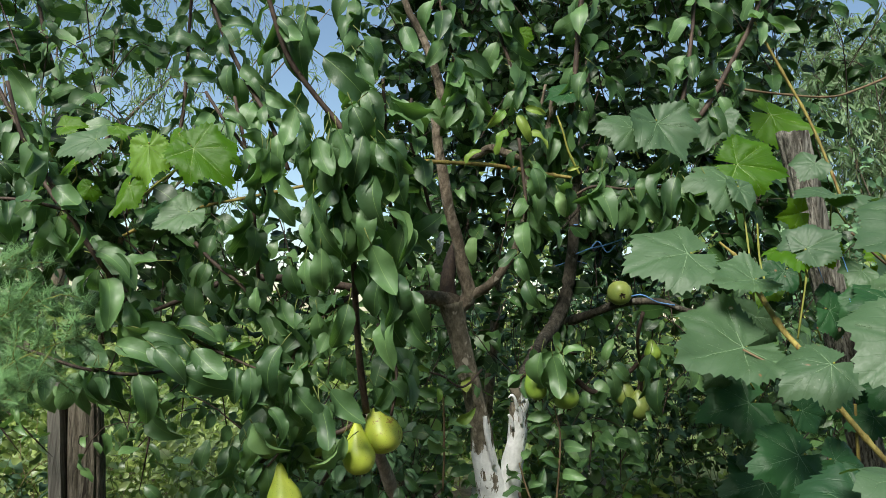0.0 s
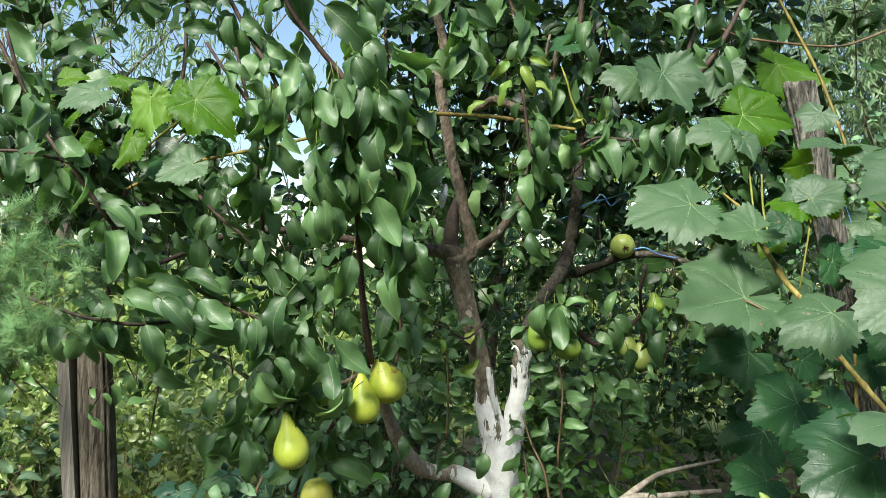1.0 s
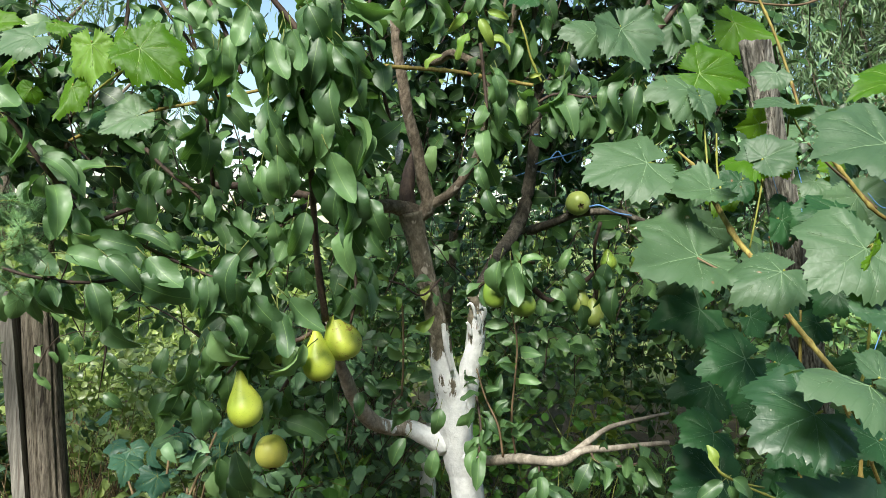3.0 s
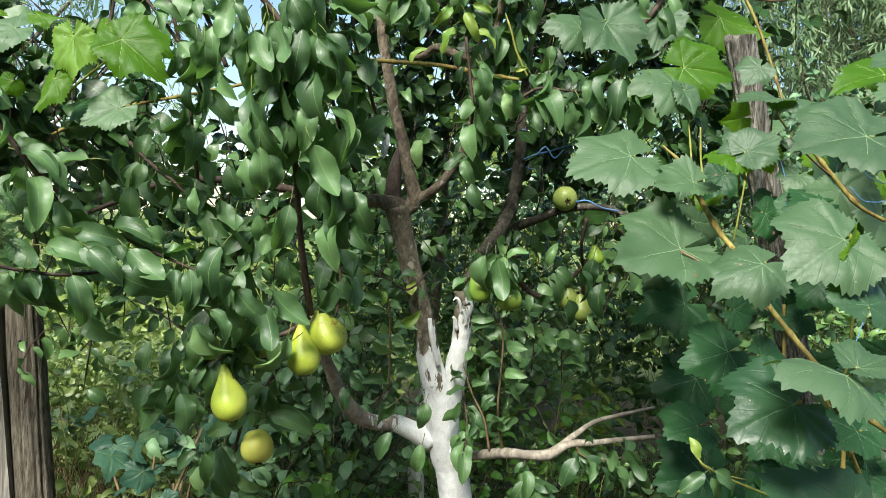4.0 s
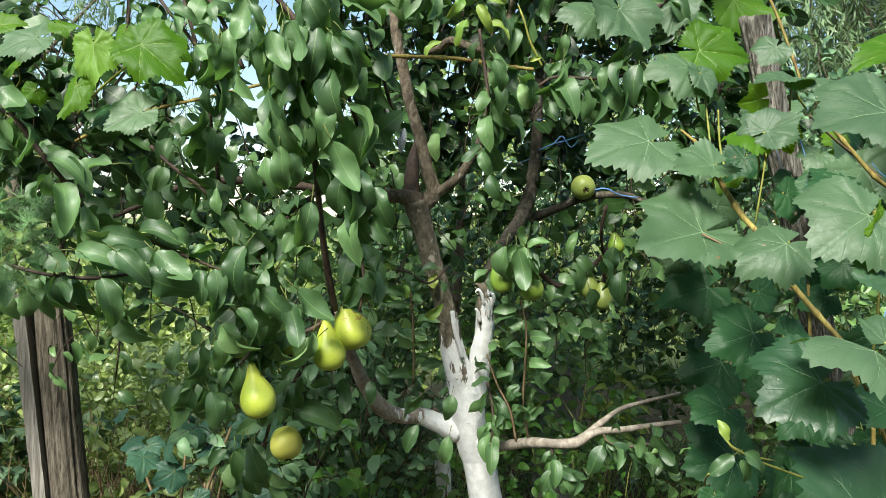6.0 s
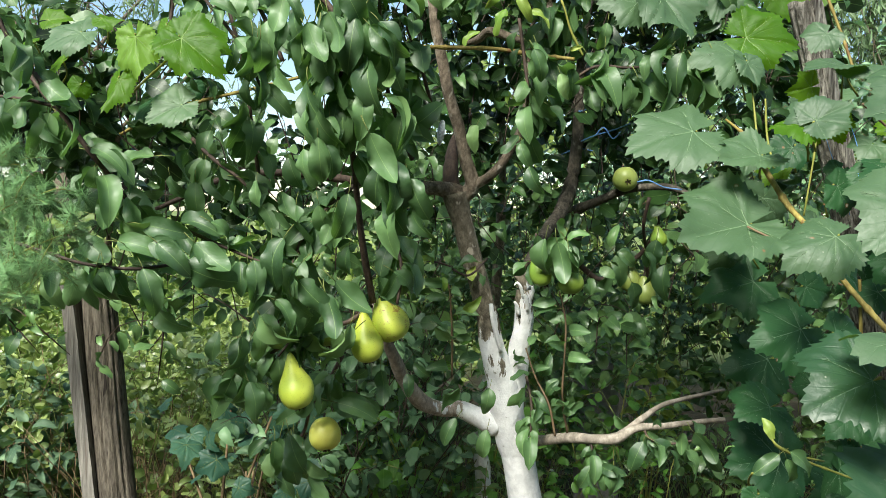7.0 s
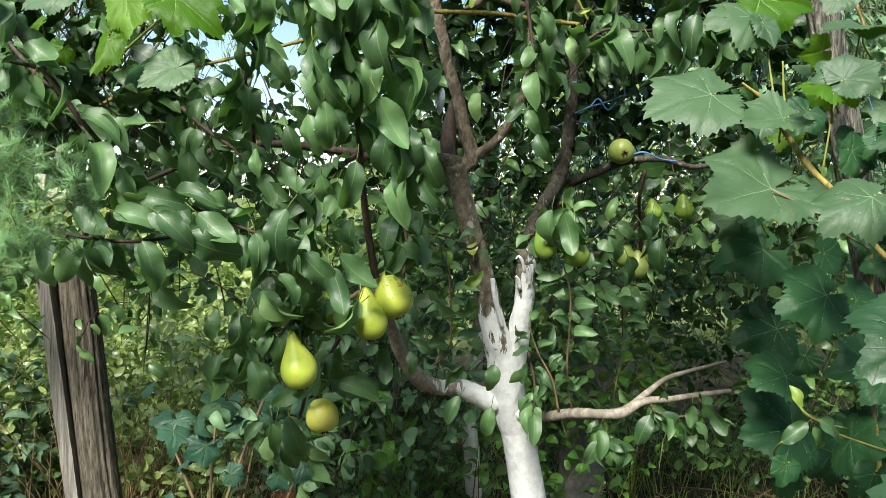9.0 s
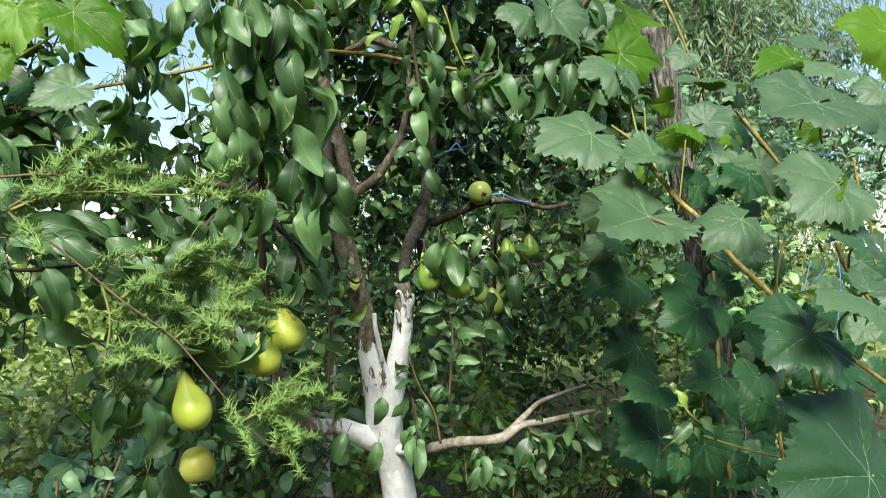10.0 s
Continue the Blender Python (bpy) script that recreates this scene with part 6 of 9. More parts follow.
leaf(tree, PEAR, 2, (0.266, 1.555, 1.227), (0.296, 1.538, 1.241), -2, toward=(-0.38, -1.0, 0.73))
leaf(tree, PEAR, 3, (0.251, 1.555, 1.221), (0.238, 1.542, 1.157), 36, toward=(-0.64, -1.0, 0.96))
leaf(tree, PEAR, 5, (0.269, 1.555, 1.223), (0.276, 1.543, 1.174), -19, toward=(0.08, -1.0, 0.69))
leaf(tree, PEAR, 0, (0.469, 2.020, 1.171), (0.495, 2.017, 1.100), 17, toward=(0.14, -1.0, 0.80))
leaf(tree, PEAR, 2, (0.548, 2.020, 1.182), (0.563, 2.002, 1.113), -57, toward=(-0.11, -1.0, -0.23))
leaf(tree, PEAR, 6, (0.601, 2.020, 1.148), (0.594, 2.007, 1.066), 21, toward=(-0.41, -1.0, 0.66))
leaf(tree, PEAR, 0, (0.513, 2.020, 1.100), (0.534, 2.040, 1.030), 6, toward=(0.68, -1.0, -0.04))
leaf(tree, PEAR, 4, (0.576, 2.020, 1.213), (0.569, 2.038, 1.140), 8, toward=(-0.02, -1.0, 0.70))
leaf(tree, PEAR, 5, (0.455, 2.020, 1.127), (0.430, 2.036, 1.067), -50, toward=(-0.27, -1.0, -0.03))
limb(tree, "twig", [(0.599, 1.160, 0.907), (0.543, 1.130, 0.925), (0.503, 1.100, 0.946), (0.490, 1.100, 0.961)], (0.0016, 0.0020, 0.0024, 0.0012), GREEN_CANE, 6, 0.1, "", 3)
leaf(tree, YOUNG, 0, (0.494, 1.100, 0.956), (0.480, 1.100, 0.986), 8)
leaf(tree, PEAR, 5, (0.504, 1.100, 0.936), (0.471, 1.100, 0.909), 20, toward=(0.2, -1.0, 0.4))
leaf(tree, PEAR, 0, (0.519, 1.100, 0.940), (0.554, 1.100, 0.913), -10, toward=(0.1, -1.0, 0.5))
leaf(tree, PEAR, 2, (0.524, 1.120, 0.923), (0.533, 1.120, 0.887), -10, toward=(0.0, -1.0, 0.4))
# fruit
pear(tree, 1, (-0.267, 1.400, 1.015), (-0.244, 1.400, 0.915), 0.071, PEAR_RIPE, "yellow-green ripe pear with a slender neck", 0.3, -0.55)
pear(tree, 2, (-0.139, 1.475, 1.085), (-0.124, 1.475, 0.987), 0.067, PEAR_RIPE, "yellow-green ripe pear", 0.42, -0.4)
pear(tree, 3, (-0.106, 1.500, 1.111), (-0.074, 1.500, 1.026), 0.077, PEAR_RUST, "green pear with a russet blotch", 0.6, -0.1)
pear(tree, 4, (-0.251, 1.720, 0.811), (-0.238, 1.690, 0.745), 0.068, PEAR_WARM, "small round yellow pear", 0.95, 0)
pear(tree, 5, (0.203, 1.590, 1.209), (0.225, 1.590, 1.128), 0.051, PEAR_GREEN, "green pear among dark leaves", 0.3, 0.0)
pear(tree, 6, (0.276, 1.590, 1.178), (0.283, 1.590, 1.112), 0.056, PEAR_GREEN, "green pear among dark leaves", 0.5, 0.0)
pear(tree, 12, (-0.213, 1.500, 1.076), (-0.204, 1.500, 1.014), 0.064, PEAR_GREEN, "shaded olive-green pear", 0.6, 0.0)

tagged(part("tie", pear_leaf_mesh("tie", 31, 0.3, 0.2, 0.1, 0.05, stalk=False), TAPE, tree, "strip of grey plastic film tied to the limb", leaf_pose((0.012, 1.640, 1.474), (0.002, 1.635, 1.420))))

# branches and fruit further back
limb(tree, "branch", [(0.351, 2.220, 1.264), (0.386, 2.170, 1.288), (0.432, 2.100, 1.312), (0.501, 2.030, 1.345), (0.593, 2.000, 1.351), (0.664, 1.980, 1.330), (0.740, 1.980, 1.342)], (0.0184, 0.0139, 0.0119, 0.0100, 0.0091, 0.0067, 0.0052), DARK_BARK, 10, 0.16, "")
limb(tree, "branch", [(0.327, 2.050, 1.238), (0.367, 2.150, 1.173), (0.418, 2.200, 1.123), (0.478, 2.200, 1.092), (0.563, 2.150, 1.163), (0.610, 2.100, 1.247)], (0.0093, 0.0089, 0.0083, 0.0075, 0.0065, 0.0048), TWIG, 10, 0.16, "")
limb(tree, "branch", [(0.548, 2.000, 1.322), (0.549, 2.050, 1.246), (0.587, 2.150, 1.164), (0.603, 2.200, 1.095)], (0.0053, 0.0046, 0.0049, 0.0041), TWIG, 10, 0.16, "")
pear(tree, 7, (0.486, 2.050, 1.381), (0.487, 1.975, 1.362), 0.066, PEAR_OLIVE, "green pear seen from its eye", 0.75)
pear(tree, 8, (0.551, 2.200, 1.143), (0.556, 2.200, 1.056), 0.064, PEAR_OLIVE, "olive-green pear in a cluster", 0.5)
pear(tree, 9, (0.623, 2.220, 1.153), (0.625, 2.220, 1.061), 0.064, PEAR_OLIVE, "olive-green pear in a cluster", 0.5)
pear(tree, 10, (0.586, 2.180, 1.105), (0.596, 2.180, 1.023), 0.063, PEAR_OLIVE, "olive-green pear in a cluster", 0.5)
pear(tree, 11, (0.599, 2.100, 1.250), (0.607, 2.100, 1.190), 0.048, PEAR_GREEN, "green pear on a short spur", 0.5)
pear(tree, 13, (0.740, 2.250, 1.264), (0.747, 2.250, 1.189), 0.058, PEAR_GREEN, "green pear on a short spur", 0.5)

thicket(tree, 26, ((-0.88, -0.52), (1.5, 1.75), (1.34, 1.52)), 40, 10, 0.055, SHADE_LEAF, TWIG, droop=0.6, long=(0.12, 0.28))
thicket(tree, 27, ((-1.7, -0.75), (1.5, 2.0), (1.45, 1.85)), 34, 10, 0.055, SHADE_LEAF, TWIG, droop=0.6, long=(0.15, 0.3))
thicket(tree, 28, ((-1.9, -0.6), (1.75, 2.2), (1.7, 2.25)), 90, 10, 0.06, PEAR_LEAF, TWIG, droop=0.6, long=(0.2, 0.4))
thicket(tree, 30, ((-1.75, -0.15), (2.1, 2.9), (1.15, 1.42)), 46, 11, 0.058, SHADE_LEAF, TWIG, droop=0.7, long=(0.2, 0.4))
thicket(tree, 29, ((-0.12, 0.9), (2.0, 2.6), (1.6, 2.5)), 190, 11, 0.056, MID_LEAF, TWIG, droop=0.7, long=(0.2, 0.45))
thicket(tree, 21, ((-0.2, 1.2), (1.95, 2.6), (1.15, 2.4)), 300, 11, 0.06, SHADE_LEAF, TWIG, droop=0.7, long=(0.2, 0.45))
# overhead foliage added to shade the leaves further back
thicket(tree, 24, ((-1.0, 1.0), (1.25, 2.0), (2.25, 2.9)), 170, 10, 0.062, MID_LEAF, TWIG, droop=0.5, long=(0.2, 0.45))
thicket(tree, 22, ((-1.4, 0.1), (1.75, 2.3), (0.85, 1.4)), 150, 10, 0.048, MID_LEAF, TWIG, "leaves", droop=0.7, long=(0.2, 0.4), hole=open_lane)
thicket(tree, 23, ((0.25, 1.2), (2.0, 2.5), (0.85, 1.3)), 90, 9, 0.050, MID_LEAF, TWIG, "leaves", droop=0.7, long=(0.15, 0.35))

rear_white = thing("fruit_tree", (0.18, 2.67, 0.0), "limewashed trunk of a young fruit tree further back", "tree")
limb(rear_white, "trunk", [(0.188, 2.680, -0.030), (0.169, 2.670, 0.336), (0.156, 2.660, 0.491), (0.176, 2.650, 0.640), (0.184, 2.640, 0.809), (0.214, 2.640, 1.300), (0.204, 2.640, 1.900)], (0.034, 0.028, 0.025, 0.023, 0.021, 0.016, 0.007), limewashed_bark("limewashed_far", 0.82), 10, 0.2)
thicket(rear_white, 25, ((-0.1, 0.55), (2.5, 2.95), (1.3, 1.9)), 26, 9, 0.055, SHADE_LEAF, TWIG, droop=0.6, long=(0.2, 0.4))
# ---- posts ----

def wooden_post(loc, label, shaft, radii, board=None, seed=1, timber=OLD_WOOD, deep=1.0):
    """A weathered round post, cracked along its length, with an uneven sawn top."""
    ob = thing("wooden_post", loc, label, "post", "garden posts")
    line = curve_through(shaft, 16)
    rr = [float(v) for v in np.interp(np.linspace(0, len(shaft) - 1, len(line)), range(len(shaft)), radii)]
    sides, verts, faces = 80, [], []
    for i, c in enumerate(line):
        for k in range(sides):
            w = 2 * math.pi * k / sides
            crack = sum(d * math.exp(-(((w - a - 0.05 * math.sin(c.z * 9 + a)) % (2 * math.pi) - 0.3) / wd) ** 2) for a, d, wd in ((4.28, 0.36, 0.07), (3.2, 0.12, 0.09), (5.0, 0.16, 0.08), (3.8, 0.12, 0.05), (5.35, 0.16, 0.08), (2.2, 0.14, 0.12), (0.5, 0.14, 0.12)))
            r = rr[i] * (1 + 0.07 * noise.noise(Vector((math.cos(w) * 2 + seed, math.sin(w) * 2, c.z * 5))) + 0.035 * noise.noise(Vector((math.cos(w) * 11 + seed, math.sin(w) * 11, c.z * 7))) - deep * crack)
            top = 0.006 * noise.noise(Vector((math.cos(w) * 2, math.sin(w) * 2, seed * 3.0))) if i == len(line) - 1 else 0
            verts.append(Vector((c.x + r * math.cos(w), c.y + r * math.sin(w), c.z + top)))
    for i in range(len(line) - 1):
        for k in range(sides):
            q = i * sides
            faces.append((q + k, q + (k + 1) % sides, q + sides + (k + 1) % sides, q + sides + k))
    q = (len(line) - 1) * sides
    verts.append(line[-1] + Vector((0, 0, 0.002)))
    for k in range(sides):
        faces.append((q + k, q + (k + 1) % sides, len(verts) - 1))
    part("shaft", mesh_of("shaft", verts, faces), timber, ob, "grey cracked round timber")
    if board:
        (a, b, half, thick) = board
        verts, faces = [], []
        for i in range(25):
            u = i / 24
            c = Vector(a).lerp(Vector(b), u)
            h = half * (1 + 0.12 * noise.noise(Vector((u * 6, 2, 2))))
            for sx, sy in ((-1, -1), (1, -1), (1, 1), (-1, 1)):
                verts.append(c + Vector((sx * h + 0.002 * noise.noise(Vector((u * 20, sx, sy))), sy * thick, 0)))
        for i in range(24):
            for k in range(4):
                faces.append((i * 4 + k, i * 4 + (k + 1) % 4, i * 4 + 4 + (k + 1) % 4, i * 4 + 4 + k))
        faces += [(3, 2, 1, 0), (96, 97, 98, 99)]
        part("batten", mesh_of("batten", verts, faces, False), OLD_PALE, ob, "pale split batten fixed to the post")
    return ob



wooden_post((-0.780, 1.985, 0.000), "grey weathered garden post with a split batten", [(-0.780, 1.985, -0.050), (-0.837, 2.003, 0.513), (-0.894, 2.020, 1.076)], (0.0506, 0.0460, 0.0428), ((-0.828, 1.965, -0.050), (-0.958, 2.000, 1.076), 0.0158, 0.024), 3, OLD_BROWN, 0.8)
part("knot", pear_mesh("knot", 5, 0.95), KNOT, bpy.data.objects["wooden_post"], "dark knot hole", Matrix.Translation((-0.875, 1.975, 0.951)) @ Matrix.Diagonal((0.017, 0.016, 0.026, 1)))
wooden_post((1.215, 1.673, 0.000), "leaning cracked grey post among the vine leaves", [(1.215, 1.673, -0.050), (0.811, 1.530, 1.306), (0.754, 1.510, 1.495), (0.698, 1.490, 1.684)], (0.0351, 0.0321, 0.0306, 0.0299), None, 7)

# ---- the vine ----
vine = thing("grapevine", (0.95, 1.25, 0.0), "grapevine with broad toothed leaves and yellow canes", "vine")

limb(vine, "cane", [(0.493, 1.320, 1.442), (0.515, 1.280, 1.406), (0.528, 1.240, 1.354), (0.544, 1.190, 1.297), (0.558, 1.150, 1.261), (0.577, 1.090, 1.195), (0.601, 1.030, 1.139), (0.643, 0.980, 1.076), (0.688, 0.940, 1.034), (0.763, 0.900, 0.968)], (0.0020, 0.0028, 0.0046, 0.0048, 0.0046, 0.0040, 0.0038, 0.0036, 0.0032, 0.0031), CANE, 8, 0.12, "yellow jointed cane", 14, 0.075)
limb(vine, "petiole", [(0.471, 1.160, 1.263), (0.513, 1.130, 1.237), (0.554, 1.120, 1.205), (0.590, 1.110, 1.181)], (0.0018, 0.0017, 0.0017, 0.0017), RED_STALK, 8, 0.12, "")
limb(vine, "petiole", [(0.548, 0.930, 1.078), (0.603, 0.950, 1.052), (0.665, 0.960, 1.025), (0.737, 0.970, 0.992)], (0.0014, 0.0015, 0.0018, 0.0018), RED_STALK, 8, 0.12, "")
limb(vine, "cane", [(0.604, 1.450, 1.893), (0.656, 1.440, 1.790), (0.701, 1.430, 1.700), (0.729, 1.410, 1.610), (0.742, 1.380, 1.529)], (0.0022, 0.0027, 0.0027, 0.0026, 0.0026), CANE, 8, 0.12, "", 14, 0.075)
limb(vine, "cane", [(0.517, 1.500, 1.802), (0.586, 1.500, 1.776), (0.689, 1.500, 1.766), (0.791, 1.520, 1.772), (0.866, 1.550, 1.801), (0.992, 1.600, 1.863)], (0.0023, 0.0023, 0.0023, 0.0024, 0.0024, 0.0025), RED_STALK, 8, 0.12, "", 14, 0.075)
limb(vine, "cane", [(0.688, 1.200, 1.444), (0.718, 1.190, 1.404), (0.763, 1.180, 1.351), (0.812, 1.180, 1.326)], (0.0030, 0.0033, 0.0033, 0.0033), CANE, 8, 0.12, "", 14, 0.075)
limb(vine, "cane", [(0.621, 1.000, 1.079), (0.633, 1.000, 1.056), (0.668, 1.020, 1.012), (0.712, 1.050, 0.955)], (0.0040, 0.0031, 0.0028, 0.0029), CANE, 8, 0.12, "", 14, 0.075)
limb(vine, "cane", [(0.774, 1.400, 1.166), (0.783, 1.400, 1.025), (0.789, 1.400, 0.885), (0.808, 1.400, 0.754), (0.820, 1.400, 0.554)], (0.0030, 0.0035, 0.0039, 0.0039, 0.0039), CANE, 8, 0.12, "", 14, 0.075)
limb(vine, "cane", [(0.764, 1.450, 0.997), (0.785, 1.450, 0.900), (0.805, 1.450, 0.778), (0.803, 1.450, 0.597)], (0.0036, 0.0036, 0.0040, 0.0040), GREEN_CANE, 8, 0.12, "", 14, 0.075)
limb(vine, "cane", [(0.846, 1.300, 0.922), (0.850, 1.300, 0.844), (0.863, 1.300, 0.754), (0.874, 1.300, 0.585)], (0.0036, 0.0036, 0.0036, 0.0036), CANE, 8, 0.12, "", 14, 0.075)
limb(vine, "cane", [(0.886, 1.150, 1.373), (0.887, 1.140, 1.321), (0.891, 1.120, 1.250), (0.881, 1.100, 1.180)], (0.0025, 0.0025, 0.0024, 0.0024), CANE, 8, 0.12, "", 14, 0.075)
limb(vine, "cane", [(0.868, 1.300, 1.234), (0.849, 1.300, 1.167), (0.857, 1.320, 1.076), (0.854, 1.350, 0.982)], (0.0028, 0.0024, 0.0024, 0.0025), GREEN_CANE, 8, 0.12, "", 14, 0.075)
limb(vine, "cane", [(0.895, 1.200, 1.221), (0.921, 1.200, 1.168), (0.961, 1.200, 1.125), (1.002, 1.200, 1.081)], (0.0045, 0.0037, 0.0033, 0.0030), CANE, 8, 0.12, "", 14, 0.075)
limb(vine, "cane", [(0.612, 1.250, 0.879), (0.667, 1.250, 0.859), (0.741, 1.250, 0.834), (0.806, 1.250, 0.816)], (0.0019, 0.0019, 0.0019, 0.0019), GREEN_CANE, 8, 0.12, "", 14, 0.075)
limb(vine, "cane", [(0.631, 1.150, 1.447), (0.682, 1.170, 1.414), (0.743, 1.200, 1.385), (0.780, 1.200, 1.355)], (0.0018, 0.0018, 0.0022, 0.0022), RED_STALK, 8, 0.12, "", 14, 0.075)
limb(vine, "cane", [(0.550, 1.300, 1.475), (0.555, 1.300, 1.413), (0.560, 1.280, 1.358)], (0.0016, 0.0018, 0.0020), GREEN_CANE, 8, 0.12, "", 14, 0.075)
limb(vine, "cane", [(0.540, 1.350, 1.553), (0.542, 1.330, 1.476), (0.538, 1.300, 1.413)], (0.0014, 0.0016, 0.0018), GREEN_CANE, 8, 0.12, "", 14, 0.075)
limb(vine, "cane", [(0.639, 1.300, 1.418), (0.632, 1.300, 1.359), (0.621, 1.300, 1.280)], (0.0014, 0.0016, 0.0016), GREEN_CANE, 8, 0.12, "", 14, 0.075)
leaf(vine, VINE, 0, (0.418, 1.261, 1.415), (0.309, 1.244, 1.396), 0, toward=(0.05, -0.62, 0.75))
limb(vine, "petiole", [(0.424, 1.262, 1.416), (0.449, 1.312, 1.390), (0.478, 1.332, 1.366)], (0.0016, 0.0017, 0.002), GREEN_CANE, 5, 0.0, "", 3)
leaf(vine, VINE, 3, (0.479, 1.178, 1.266), (0.369, 1.144, 1.241), 8, toward=(-0.05, -0.72, 0.60))
limb(vine, "petiole", [(0.485, 1.180, 1.267), (0.495, 1.230, 1.247), (0.524, 1.250, 1.224)], (0.0016, 0.0017, 0.002), GREEN_CANE, 5, 0.0, "", 3)
leaf(vine, VINE, 1, (0.347, 1.359, 1.647), (0.285, 1.342, 1.654), -3, toward=(0.00, -0.80, 0.55))
limb(vine, "petiole", [(0.351, 1.360, 1.647), (0.363, 1.410, 1.628), (0.378, 1.430, 1.607)], (0.0016, 0.0017, 0.002), GREEN_CANE, 5, 0.0, "", 3)
leaf(vine, VINE, 3, (0.391, 1.359, 1.659), (0.432, 1.333, 1.582), -1, toward=(0.25, -0.90, 0.40))
limb(vine, "petiole", [(0.389, 1.360, 1.664), (0.399, 1.410, 1.649), (0.415, 1.430, 1.621)], (0.0016, 0.0017, 0.002), GREEN_CANE, 5, 0.0, "", 3)
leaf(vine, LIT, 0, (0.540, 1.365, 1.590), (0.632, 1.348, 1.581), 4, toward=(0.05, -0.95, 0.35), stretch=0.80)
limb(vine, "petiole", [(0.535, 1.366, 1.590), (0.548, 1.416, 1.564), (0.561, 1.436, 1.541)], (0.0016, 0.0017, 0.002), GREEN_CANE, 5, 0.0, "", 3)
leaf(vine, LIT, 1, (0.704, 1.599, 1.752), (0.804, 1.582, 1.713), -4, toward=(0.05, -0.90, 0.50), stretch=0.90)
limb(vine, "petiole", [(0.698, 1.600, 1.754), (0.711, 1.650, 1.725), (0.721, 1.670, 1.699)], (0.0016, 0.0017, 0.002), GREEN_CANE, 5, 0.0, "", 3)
leaf(vine, VINE, 1, (0.517, 1.339, 1.554), (0.439, 1.313, 1.557), -3, toward=(-0.10, -0.75, 0.60))
limb(vine, "petiole", [(0.522, 1.340, 1.554), (0.549, 1.390, 1.538), (0.578, 1.410, 1.517)], (0.0016, 0.0017, 0.002), GREEN_CANE, 5, 0.0, "", 3)
leaf(vine, VINE, 2, (0.529, 1.329, 1.541), (0.543, 1.303, 1.497), -2, toward=(0.35, -0.90, 0.30), stretch=0.80)
limb(vine, "petiole", [(0.528, 1.330, 1.544), (0.542, 1.380, 1.515), (0.556, 1.400, 1.486)], (0.0016, 0.0017, 0.002), GREEN_CANE, 5, 0.0, "", 3)
leaf(vine, VINE, 2, (0.651, 0.991, 1.431), (0.539, 0.974, 1.417), 4, toward=(0.00, -0.70, 0.72))
limb(vine, "petiole", [(0.657, 0.992, 1.432), (0.673, 1.042, 1.414), (0.686, 1.062, 1.402)], (0.0016, 0.0017, 0.002), GREEN_CANE, 5, 0.0, "", 3)
leaf(vine, VINE, 0, (0.703, 1.001, 1.433), (0.770, 1.018, 1.458), -6, toward=(0.30, -0.70, 0.70))
limb(vine, "petiole", [(0.699, 1.000, 1.431), (0.716, 1.050, 1.405), (0.738, 1.070, 1.383)], (0.0016, 0.0017, 0.002), GREEN_CANE, 5, 0.0, "", 3)
leaf(vine, VINE, 2, (0.546, 1.114, 1.417), (0.594, 1.105, 1.446), 2, toward=(0.10, -0.70, 0.70), stretch=0.95)
limb(vine, "petiole", [(0.543, 1.114, 1.415), (0.555, 1.164, 1.398), (0.571, 1.184, 1.374)], (0.0016, 0.0017, 0.002), GREEN_CANE, 5, 0.0, "", 3)
leaf(vine, VINE, 1, (0.542, 1.121, 1.420), (0.524, 1.138, 1.450), -3, toward=(-0.20, -0.75, 0.65))
limb(vine, "petiole", [(0.543, 1.120, 1.418), (0.562, 1.170, 1.393), (0.573, 1.190, 1.364)], (0.0016, 0.0017, 0.002), GREEN_CANE, 5, 0.0, "", 3)
leaf(vine, LIT, 1, (0.539, 1.129, 1.417), (0.481, 1.112, 1.400), -8, toward=(0.00, -0.35, 0.95), stretch=0.80)
limb(vine, "petiole", [(0.542, 1.130, 1.418), (0.571, 1.180, 1.401), (0.589, 1.200, 1.380)], (0.0016, 0.0017, 0.002), GREEN_CANE, 5, 0.0, "", 3)
leaf(vine, VINE, 3, (0.501, 1.195, 1.372), (0.434, 1.178, 1.362), 5, toward=(0.00, -0.65, 0.75), stretch=0.95)
limb(vine, "petiole", [(0.505, 1.196, 1.373), (0.522, 1.246, 1.351), (0.532, 1.266, 1.341)], (0.0016, 0.0017, 0.002), GREEN_CANE, 5, 0.0, "", 3)
leaf(vine, IN_SHADE, 0, (0.621, 1.350, 1.399), (0.585, 1.337, 1.359), -3, toward=(-0.20, -0.90, 0.40), stretch=0.90)
limb(vine, "petiole", [(0.626, 1.352, 1.404), (0.649, 1.402, 1.375), (0.661, 1.422, 1.360)], (0.0016, 0.0017, 0.002), GREEN_CANE, 5, 0.0, "", 3)
leaf(vine, VINE, 0, (0.529, 0.832, 1.291), (0.460, 0.810, 1.254), 6, toward=(-0.05, -0.85, 0.50))
limb(vine, "petiole", [(0.538, 0.834, 1.296), (0.555, 0.884, 1.279), (0.576, 0.904, 1.254)], (0.0016, 0.0017, 0.002), GREEN_CANE, 5, 0.0, "", 3)
leaf(vine, LIT, 0, (0.532, 0.825, 1.291), (0.519, 0.820, 1.246), -5, toward=(0.80, -0.70, 0.30), stretch=0.35)
